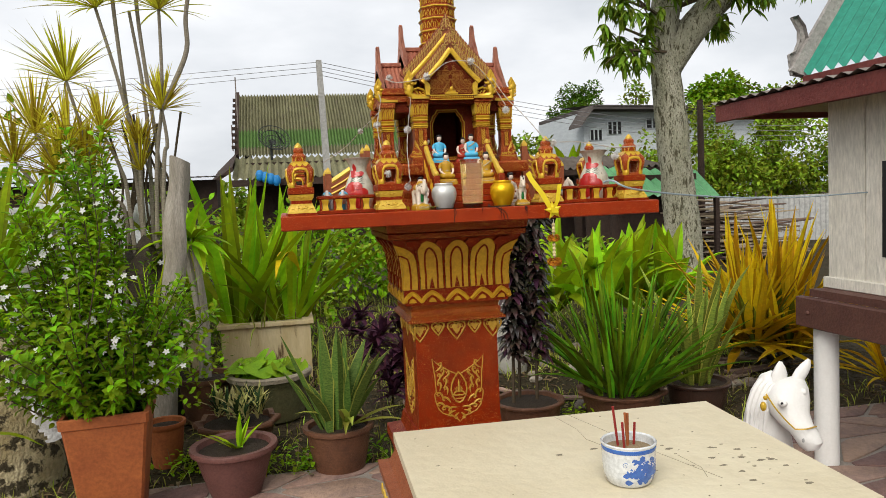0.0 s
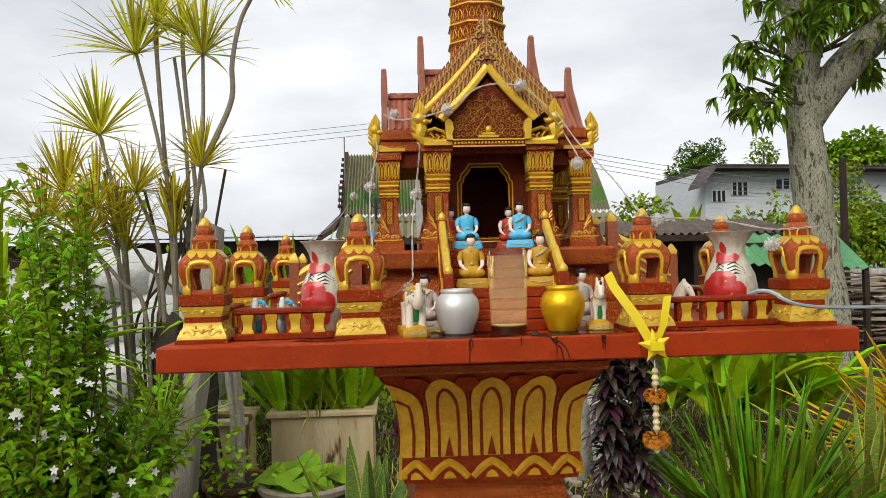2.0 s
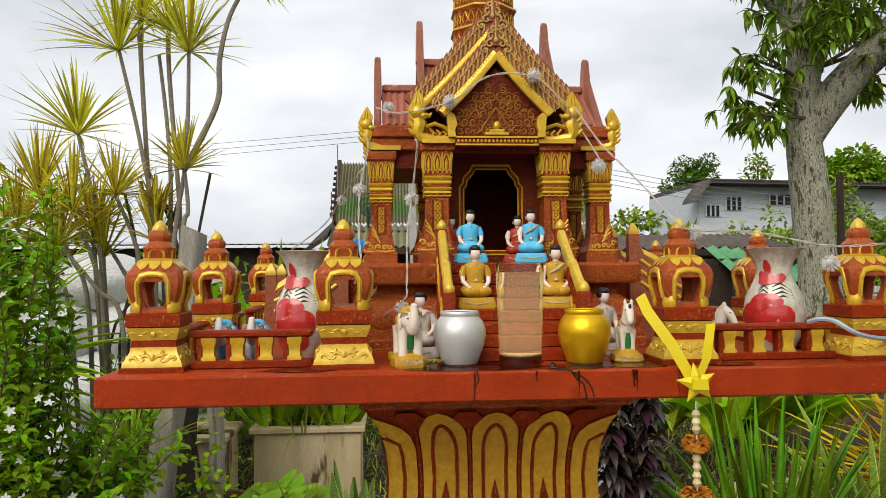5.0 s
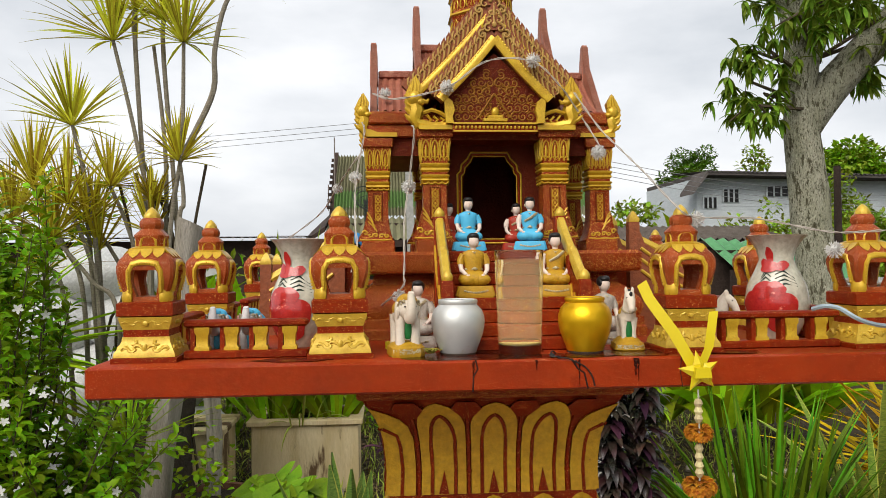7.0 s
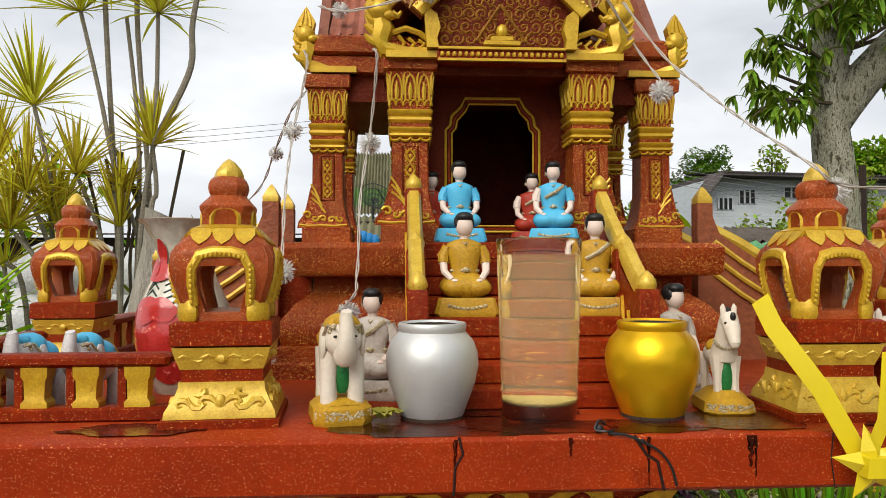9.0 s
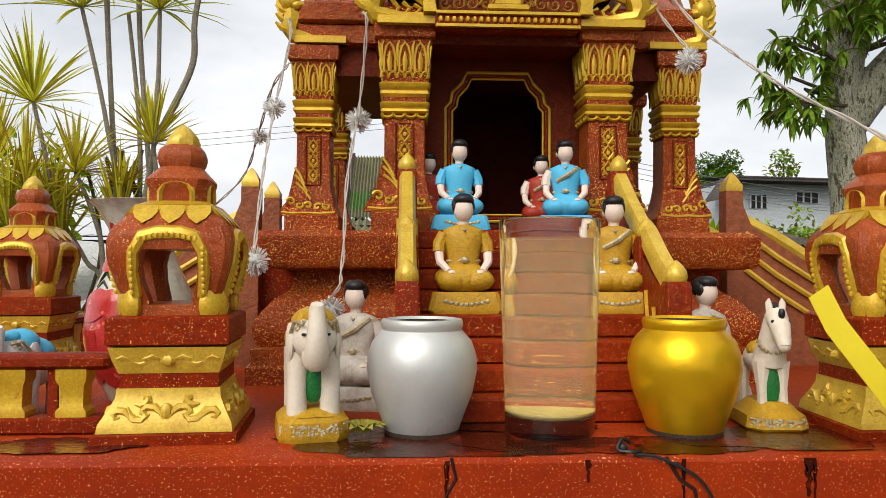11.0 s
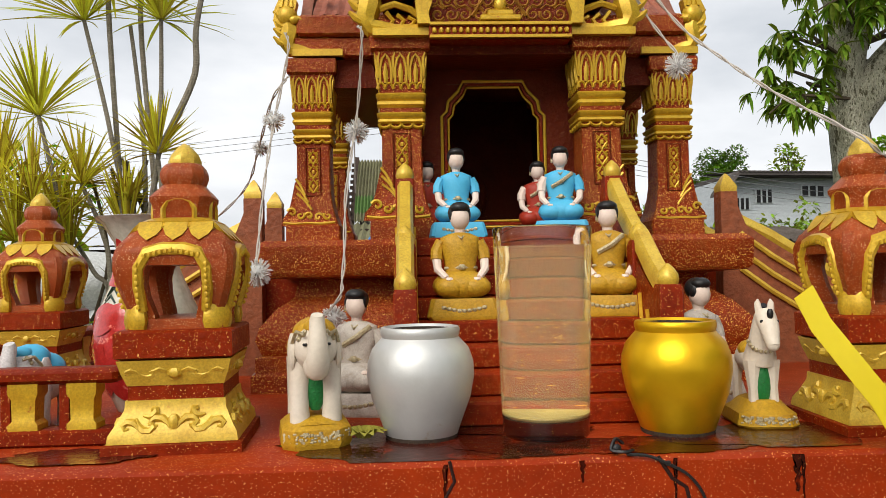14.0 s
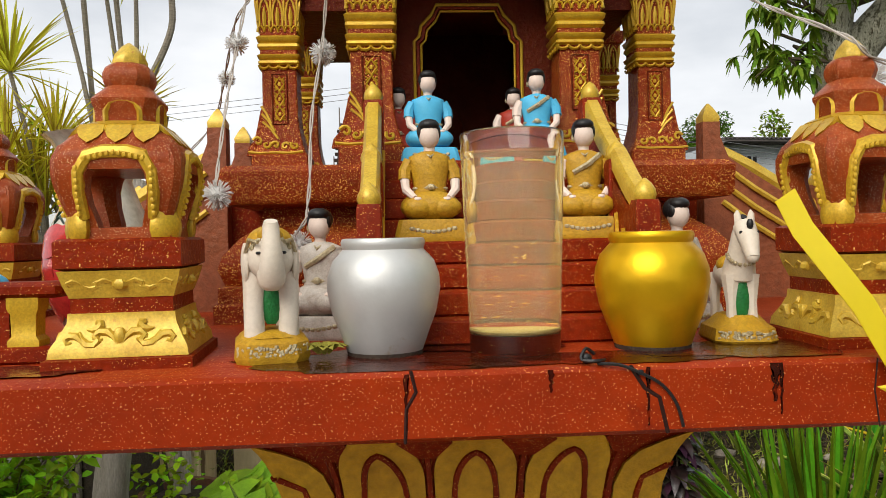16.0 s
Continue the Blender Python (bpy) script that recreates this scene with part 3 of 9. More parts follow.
    b.patch(lambda u, v, n: (x + s * u, y - half * 0.7 - n, v), [(half * 0.9, p(0.1)), (half * 1.95, p(0.1)), (half * 1.85, p(0.14)), (half * 1.5, p(0.18)), (half * 1.3, p(0.25)), (half * 1.12, p(0.33)), (half * 0.9, p(0.37))][::s], -0.006, 0.006, 1)
    for k2 in range(3):
        t = 0.255 + 0.04 * k2
        b.relief(w2, [(half * (0.1 + 0.2 * k2), p(t - 0.07)), (half * (0.55 + 0.12 * k2), p(t - 0.015)), (half * (1.0 + 0.03 * k2), p(t + 0.02))], half * 0.075, 0, 0.0006, 5)
    for cu, t, rr, a0 in ((1.25, 0.17, 0.3, 0.3), (0.75, 0.155, 0.26, 2.6), (0.25, 0.15, 0.24, 0.4), (-0.3, 0.145, 0.24, 2.6), (-0.85, 0.15, 0.26, 0.6)):
        b.relief(w2, spiral(half * cu, p(t), half * rr, 1.0, a0, 1 if cu > 0 else -1, 9), [half * 0.09 - half * 0.004 * q for q in range(10)], 0, 0.0006, 5)
    b.relief(w2, [(half * 1.75, p(0.115)), (half * 1.1, p(0.108)), (half * 0.4, p(0.112)), (-half * 0.5, p(0.108)), (-half * 1.3, p(0.115))], half * 0.08, 0, 0.0006, 5)
    part("foot_scroll", b, [GOLD, RED_FINE], shaft, "gold flame scrolls at the foot")
    return shaft


for s in (-1, 1):
    column(0.0025 + s * 0.112, 0.367, 0.0225, 1.655, 1.884, s)
    column(0.001 + s * 0.2165, 0.424, 0.0198, 1.655, 1.874, s)
    column(0.001 + s * 0.2165, 0.64, 0.0198, 1.655, 1.874, s)
    column(0.0025 + s * 0.112, 0.70, 0.0225, 1.655, 1.884, s)

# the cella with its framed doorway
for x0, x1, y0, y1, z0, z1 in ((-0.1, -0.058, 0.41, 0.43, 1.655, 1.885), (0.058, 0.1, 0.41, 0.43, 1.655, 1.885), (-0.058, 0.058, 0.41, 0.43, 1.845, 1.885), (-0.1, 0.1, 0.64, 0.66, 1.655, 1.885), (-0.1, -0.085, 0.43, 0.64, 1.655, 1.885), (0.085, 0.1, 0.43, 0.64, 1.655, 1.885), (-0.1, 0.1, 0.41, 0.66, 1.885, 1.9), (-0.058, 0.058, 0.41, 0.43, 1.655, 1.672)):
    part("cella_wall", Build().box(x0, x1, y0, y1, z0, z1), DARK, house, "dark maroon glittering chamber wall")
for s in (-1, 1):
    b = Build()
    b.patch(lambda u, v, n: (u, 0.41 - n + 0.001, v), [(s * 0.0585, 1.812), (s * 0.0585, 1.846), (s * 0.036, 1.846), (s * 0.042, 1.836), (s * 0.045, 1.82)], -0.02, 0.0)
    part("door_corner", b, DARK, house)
where = lambda u, v, n: (u, 0.409 - n, v)
oct_frame = [(-0.034, 1.672), (-0.056, 1.68), (-0.062, 1.692), (-0.062, 1.806), (-0.056, 1.812), (-0.054, 1.824), (-0.042, 1.836), (-0.036, 1.848), (0.036, 1.848), (0.042, 1.836), (0.054, 1.824), (0.056, 1.812), (0.062, 1.806), (0.062, 1.692), (0.056, 1.68), (0.034, 1.672), (-0.034, 1.672)]
b = Build().relief(where, oct_frame, 0.0019, 0, 0.0, 6).relief(where, [(u * 0.93, 1.76 + (v - 1.76) * 0.955) for u, v in oct_frame], 0.0024, 1, -0.0006, 5).relief(where, [(u * 0.87, 1.76 + (v - 1.76) * 0.915) for u, v in oct_frame], 0.0014, 0, 0.0, 6)
part("door_frame", b, [GOLD, RED], house, "thin gold octagonal door frame")
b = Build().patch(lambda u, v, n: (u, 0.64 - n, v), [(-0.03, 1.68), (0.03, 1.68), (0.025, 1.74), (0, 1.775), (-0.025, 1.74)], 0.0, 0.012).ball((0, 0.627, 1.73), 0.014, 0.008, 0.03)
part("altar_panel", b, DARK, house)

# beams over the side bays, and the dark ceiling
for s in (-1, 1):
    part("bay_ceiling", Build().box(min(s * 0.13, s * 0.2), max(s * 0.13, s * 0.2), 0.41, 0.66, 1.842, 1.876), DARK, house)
for bx in ((-0.236, 0.236, 0.398, 0.69, 1.876, 1.9, 0, 0.002), (-0.232, 0.232, 0.392, 0.69, 1.9, 1.925, 0, 0.003), (-0.14, 0.14, 0.335, 0.3975, 1.886, 1.9, 0, 0.002)):
    part("architrave", Build().box(*bx), RED_FINE, house)

# two roof tiers with the ridge across, corrugated; fins at the gable ends
def roof_tier(x0, x1, ridge, eave, y_ridge, y_eave):
    b = Build()
    n = int((x1 - x0) / 0.0024)
    for front in (1, -1):
        verts, faces = [], []
        for i in range(n + 1):
            x, lift = x0 + (x1 - x0) * i / n, 0.0048 * (0.5 + 0.5 * math.cos(i * math.pi / 3))
            ye = y_eave if front == 1 else 2 * y_ridge - y_eave
            verts += [(x, ye, eave + lift), (x, (ye + y_ridge) / 2, (eave + ridge) / 2 - 0.004 + lift), (x, y_ridge, ridge + lift)]
        for i in range(n):
            a = i * 3
            faces += [(a, a + 3, a + 4, a + 1), (a + 1, a + 4, a + 5, a + 2)]
        b.add(verts, faces)
    b.box(x0, x1, y_ridge - 0.012, y_ridge + 0.012, ridge - 0.004, ridge + 0.012, 0, 0.003)
    part("roof", b, ROOF_RED, house, "faded red corrugated roof tier")


RY = 0.525
for s in (-1, 1):
    roof_tier(*sorted((s * 0.13, s * 0.214)), 2.022, 1.925, RY, 0.405)
    roof_tier(*sorted((s * 0.03, s * 0.13)), 2.078, 1.945, RY, 0.39)
    for x, top, base, yo in ((0.223, 2.09, 1.915, 0.392), (0.134, 2.168, 1.95, 0.375)):
        b = Build()
        outline = [(yo, base), (yo + 0.028, base + 0.02), (RY - 0.02, top - 0.05), (RY - 0.006, top), (RY + 0.006, top), (RY + 0.02, top - 0.05), (2 * RY - yo - 0.028, base + 0.02), (2 * RY - yo, base), (RY, base + (top - base) * 0.55)]
        b.patch(lambda u, v, n: (s * x + n, u, v), outline, -0.0065, 0.0065)
        b.patch(lambda u, v, n: (s * x - n, u, v), outline[::-1], -0.0065, 0.0065)
        b.sq([(top - 0.085, 0.0085, 0.012), (top - 0.02, 0.0075, 0.008), (top + 0.004, 0.005, 0.003)], s * x, RY)
        part("gable_fin", b, FIN_RED, house, "pointed red gable fin")

# the front porch gable
GY = 0.322
where = lambda u, v, n: (u, GY - n, v)
b = Build()
b.patch(where, [(-0.09, 1.885), (0.09, 1.885), (0.09, 1.94), (0, 2.02), (-0.09, 1.94)], -0.03, -0.008)
part("tympanum", b, DARK, house, "dark red carved tympanum")
b = Build()
random.seed(5)
for s in (1, -1):
    fl = (lambda q: q) if s == 1 else flip
    for row in range(7):
        cv, top = 1.902 + 0.0155 * row, 0.078 if row < 3 else 0.078 - (row - 2) * 0.0172
        for k in range(6):
            cu = 0.008 + 0.0148 * k + (0.005 if row % 2 else 0.0)
            if cu < top - 0.004:
                b.relief(where, fl(spiral(cu, cv, 0.0078, 1.25, 0.9 * k + 2.1 * row, 1, 11)), [0.0019 - 0.001 * q / 11 for q in range(12)], 0, -0.008, 4)
                b.relief(where, fl([(cu - 0.006, cv + 0.006), (cu, cv + 0.0105), (cu + 0.007, cv + 0.0085)]), 0.0011, 0, -0.008, 4)
    b.relief(where, fl([(0.0, 1.945), (0.02, 1.915), (0.03, 1.9)]), 0.002, 0, -0.007, 4)
part("carving", b, material("dull_gold_paint", (0.50, 0.25, 0.03), (0.26, 0.09, 0.012), 90, 0.42, 0.3, metal=0.2), house, "dull gold scroll carving")
b = Build().box(-0.022, 0.022, GY - 0.008, GY + 0.012, 1.891, 1.897, 0, 0.001).box(-0.014, 0.014, GY - 0.006, GY + 0.012, 1.897, 1.903, 0, 0.001).ball((0, GY - 0.002, 1.909), 0.007, 0.005, 0.009)
part("seat_carving", b, GOLD, house)
b = Build().box(-0.078, 0.078, GY - 0.004, GY + 0.03, 1.872, 1.889, 1, 0.001)
b.box(-0.077, 0.077, GY - 0.008, GY, 1.886, 1.889).box(-0.077, 0.077, GY - 0.008, GY, 1.872, 1.875)
for i in range(21):
    b.ball((-0.072 + i * 0.0072, GY - 0.005, 1.8805), 0.0028, 0.003, 0.0036, 0, 6, 4)
part("lintel", b, [GOLD, RED], house, "red lintel with a row of gold beads")
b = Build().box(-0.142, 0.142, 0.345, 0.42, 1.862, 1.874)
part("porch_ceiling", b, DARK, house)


ANTIQUE = material("antique_gold_on_terracotta", (0.66, 0.42, 0.11), (0.44, 0.24, 0.06), 60, 0.45, 0.15, metal=0.1, wear=(0.30, 0.075, 0.022), wear_at=0.6, wear_scale=90, gloss=0.3)


def bargeboard(apex, foot_u, foot_v, y, strip_w, band_w):
    """A pair of sloping boards: a thick gold inner strip, a band of raised scrolls, and a row of small leaves along the upper edge."""
    w = lambda u, v, n: (u, y - n, v)
    for s in (1, -1):
        du, dv = foot_u, foot_v - apex
        ln = math.hypot(du, dv)
        tu, tv, nu, nv = du / ln, dv / ln, -dv / ln, du / ln
        def at(t, o):
            sag = 0.003 * math.sin(math.pi * max(0.0, min(1.0, t / ln)))
            return (s * (tu * t + nu * (o - sag)), apex + tv * t + nv * (o - sag))
        whole = strip_w + band_w
        steps = [ln * q / 8 for q in range(9)]
        board = part("bargeboard", Build().patch(w, ([at(-whole * 0.75, whole)] + [at(t, -0.002) for t in [-0.004] + steps] + [at(t, whole) for t in steps[::-1]])[::s], -0.016, 0.0), TERRA_FLAT, house, "carved terracotta and gold bargeboard")
        b = Build()
        rows = [[w(*at(t, o), n) for o, n in ((-0.003, 0.0), (-0.003, 0.008), (strip_w * 0.3, 0.010), (strip_w * 0.75, 0.008), (strip_w, 0.006), (strip_w, 0.0))] for t in [-0.006] + steps]
        b.loft(rows[::s])
        for q in range(int(ln / 0.0065)):
            b.ball(w(*at(0.004 + q * 0.0065, strip_w * 0.86), 0.007), 0.0024, 0.002, 0.0024, 0, 5, 4)
        part("gold_strip", b, GOLD, board, "thick gold inner strip")
        for i in range(int((ln + 0.006) / 0.0135)):
            b = Build()
            t = 0.004 + i * 0.0135
            b.relief(w, [at(t + 0.010, strip_w + band_w * 0.08), at(t + 0.002, strip_w + band_w * 0.22), at(t - 0.006, strip_w + band_w * 0.5), at(t - 0.004, strip_w + band_w * 0.74), at(t + 0.003, strip_w + band_w * 0.66), at(t + 0.003, strip_w + band_w * 0.48)], [0.0012, 0.0024, 0.003, 0.0028, 0.0022, 0.001], 0, 0.0008, 5)
            b.relief(w, [at(t + 0.008, strip_w + band_w * 0.4), at(t + 0.007, strip_w + band_w * 0.7), at(t + 0.0, strip_w + band_w * 0.96), at(t - 0.006, strip_w + band_w * 1.04)], [0.001, 0.002, 0.0024, 0.0008], 0, 0.0, 5)
            part("scroll", b, ANTIQUE, board, "antique gold scroll in relief")
        b = Build()
        for i in range(int(ln / 0.0135) + 1):
            t = i * 0.0135
            b.patch(w, [at(t - 0.004, whole - 0.002), at(t - 0.009, whole + 0.007), at(t + 0.002, whole + 0.0045), at(t + 0.008, whole - 0.002)][::s], -0.014, -0.002)
        part("edge_carving", b, TERRA_FLAT, board)
    b = Build()
    h = (strip_w + band_w) * 1.25
    b.patch(w, flame(0, apex + h * 0.55, 0.036, h * 1.25), -0.012, 0.003, 1)
    for s in (1, -1):
        for cu, cv, r in ((0.011, 0.62, 0.009), (0.0085, 0.95, 0.0075), (0.005, 1.25, 0.0055), (0.022, 0.35, 0.009)):
            b.relief(w, [(s * u, v) for u, v in spiral(cu, apex + h * cv, r, 1.0, 1.9, -1, 9)], [0.0026 - 0.00012 * q for q in range(10)], 0, 0.0035, 5)
    b.relief(w, [(0, apex + h * 0.7), (0, apex + h * 1.2), (0, apex + h * 1.7)], [0.002, 0.003, 0.001], 0, 0.0035, 6)
    b.ball(w(0, apex + h * 0.78, 0.004), 0.0045, 0.003, 0.0055, 0, 8, 6)
    part("gable_crest", b, [ANTIQUE, TERRA_FLAT], house, "flame-shaped antique gold gable crest")


bargeboard(2.036, 0.098, 1.928, GY, 0.0135, 0.021)
bargeboard(2.096, 0.143, 1.944, GY + 0.045, 0.012, 0.024)
for s in (1, -1):
    b = Build()
    b.patch(where, [(s * 0.094, 1.94), (s * 0.078, 1.928), (s * 0.074, 1.912), (s * 0.078, 1.9), (s * 0.076, 1.888), (s * 0.09, 1.888), (s * 0.092, 1.91)][::s], -0.01, 0.006)
    part("gable_cusp", b, GOLD, house)
b = Build()
for s in (1, -1):
    b.add([(s * 0.0, GY + 0.02, 2.065), (s * 0.13, GY + 0.02, 1.94), (s * 0.13, 0.5, 1.94), (0, 0.5, 2.065)], [(0, 1, 2, 3)])
    b.add([(s * 0.0, GY + 0.02, 2.055), (s * 0.13, GY + 0.02, 1.93), (s * 0.13, 0.5, 1.93), (0, 0.5, 2.055)], [(0, 3, 2, 1)])
part("porch_roof", b, ROOF_RED, house)


def naga(x, y, z, s, k):
    """A rearing gold serpent finial over a column: crest, neck and a coiled foot with pierced panel."""
    b = Build()
    w = lambda u, v, n: (x + s * u * k, y - n, z + v * k)
    body_line = [(0.062, 0.0), (0.066, 0.012), (0.058, 0.028), (0.054, 0.045), (0.058, 0.062)]
    b.relief(w, [(-0.034, 0.006), (0.01, 0.004), (0.04, 0.008)] + [(0.046, 0.02), (0.042, 0.036), (0.046, 0.052)], [0.007 * k, 0.009 * k, 0.012 * k, 0.015 * k, 0.016 * k, 0.013 * k], 0, 0.0, 8)
    b.ball(w(0.046, 0.058, 0.004), 0.016 * k, 0.013 * k, 0.017 * k, 0, 10, 7)
    b.ball(w(0.034, 0.05, 0.008), 0.009 * k, 0.009 * k, 0.007 * k, 0, 8, 6)
    b.patch(w, [(0.034, 0.064), (0.03, 0.08), (0.044, 0.104), (0.056, 0.085), (0.064, 0.068), (0.066, 0.05), (0.06, 0.03)], -0.006, 0.008)
    for t in range(4):
        b.relief(w, [(0.05, 0.014 + 0.013 * t), (0.058, 0.018 + 0.013 * t), (0.066, 0.026 + 0.013 * t)], [0.0045 * k, 0.005 * k, 0.002 * k], 0, 0.006, 6)
    b.relief(w, [(0.03, 0.052), (0.022, 0.05), (0.018, 0.056)], [0.006 * k, 0.004 * k, 0.002 * k], 0, 0.009, 6)
    for t in range(3):
        b.relief(w, [(0.038 + 0.008 * t, 0.07), (0.039 + 0.006 * t, 0.084), (0.0435 + 0.002 * t, 0.099)], [0.0034 * k, 0.003 * k, 0.001 * k], 0, 0.008, 5)
    b.relief(w, [(0.03, 0.03), (0.012, 0.036), (-0.006, 0.03), (-0.022, 0.018), (-0.034, 0.006)], 0.0042 * k, 0, 0.002, 6)
    for t in range(4):
        b.relief(w, [(0.02 - t * 0.013, 0.006), (0.014 - t * 0.013, 0.016), (0.022 - t * 0.013, 0.026 - t * 0.003)], 0.0028 * k, 0, 0.003, 5)
    b.box(x - 0.038 * k, x + 0.05 * k if s > 0 else x + 0.038 * k, y - 0.012, y + 0.016, z - 0.004, z + 0.004)
    part("naga_finial", b, GOLD, house, "gold serpent-shaped roof finial")


for s in (-1, 1):
    naga(s * 0.104, 0.336, 1.882, s, 0.92)
    naga(s * 0.2075, 0.404, 1.88, s, 0.78)
    naga(s * 0.2075, 0.64, 1.88, s, 0.78)

# the spire: eight-sided tiers
z, r = 2.06, 0.069
while z < 2.62:
    h = 0.043 if z < 2.3 else 0.036
    b, g = Build(), Build()
    b.lathe([(r * 0.96, z), (r * 0.97, z + h * 0.5), (r * 1.02, z + h * 0.68), (r * 1.03, z + h * 0.74), (r * 0.95, z + h)], 0, CY, 8, 0, True, 0, math.pi / 8)
    tier = part("spire_tier", b, RED_FINE, house, "eight-sided red spire tier")
    g.lathe([(r * 1.01, z + h * 0.70), (r * 1.075, z + h * 0.77), (r * 1.06, z + h * 0.86), (r * 0.98, z + h * 0.9)], 0, CY, 8, 0, True, 0, math.pi / 8)
    for i in range(24):
        a = math.pi / 8 + 2 * math.pi * (i + 0.5) / 24
        rr = r * 0.985 * math.cos(math.pi / 8) / math.cos((a - math.pi / 8) % (math.pi / 4) - math.pi / 8)
        c, sn = math.cos(a), math.sin(a)
        w = lambda u, v, n: (c * (rr + n) - sn * u, CY + sn * (rr + n) + c * u, v)
        g.relief(w, flame(0, z + h * 0.06, 0.012 * r / 0.065, h * 0.55), 0.0013, 0, 0.0, 4)
    part("spire_band", g, GOLD, tier, "gold band with leaf points")
    z += h
    r *= 0.985 if z < 2.3 else 0.9
part("spire_tip", Build().lathe([(r, z), (r * 0.8, z + 0.05), (r * 0.4, z + 0.1), (0.004, z + 0.2)], 0, CY, 12), RED_FINE, house)
part("spire_base", Build().sq([(1.9, 0.1, 0.1), (2.05, 0.08, 0.08), (2.065, 0.075, 0.075)], 0, CY), RED_FINE, house)

# stairs on the two other sides
for s in (-1, 1):
    for yy in (0.43, 0.57):
        b = Build()
        w = lambda u, v, n: (s * (0.281 + u), yy + n, H + v)
        prof = [(0.0, 0.0), (0.0, 0.165), (0.02, 0.195), (0.03, 0.17), (0.06, 0.15), (0.1, 0.125), (0.14, 0.1), (0.16, 0.095), (0.165, 0.0)]
        b.patch(w, prof[::s], -0.011, 0.011)
        b.patch(lambda u, v, n: w(u, v, -n), prof[::-s], -0.011, 0.011)
        part("side_balustrade", b, TERRA_FLAT, house, "flat terracotta side stair wall")
        b = Build()
        for k2 in range(3):
            b.tube([w(0.022, 0.16 - k2 * 0.022, -0.012), w(0.06, 0.132 - k2 * 0.022, -0.013), w(0.1, 0.107 - k2 * 0.022, -0.013), w(0.142, 0.085 - k2 * 0.02, -0.012)], 0.0036, 6)
        b.tube([w(0.02, 0.176, 0), w(0.06, 0.156, 0), w(0.1, 0.131, 0), w(0.14, 0.106, 0)], 0.011, 6)
        part("side_handrail", b, PALE_GOLD, house, "gold scaled side handrail")
        for u, top in ((0.01, 0.212), (0.15, 0.135)):
            b = Build().sq([(H, 0.0105, 0.0105), (H + top, 0.0105, 0.0105)], s * (0.281 + u), yy).sq([(H + top, 0.0098, 0.0098), (H + top + 0.006, 0.0105, 0.0105), (H + top + 0.018, 0.0045, 0.0045), (H + top + 0.023, 0.001, 0.001)], s * (0.281 + u), yy, 1)
            part("newel", b, [TERRA_FLAT, PALE_GOLD], house)
    for i in range(6):
        b = Build().box(*sorted((s * 0.24, s * (0.436 - i * 0.026))), 0.442, 0.558, H + i * 0.0255, H + (i + 1) * 0.0255)
        part("step", b, RED, house)


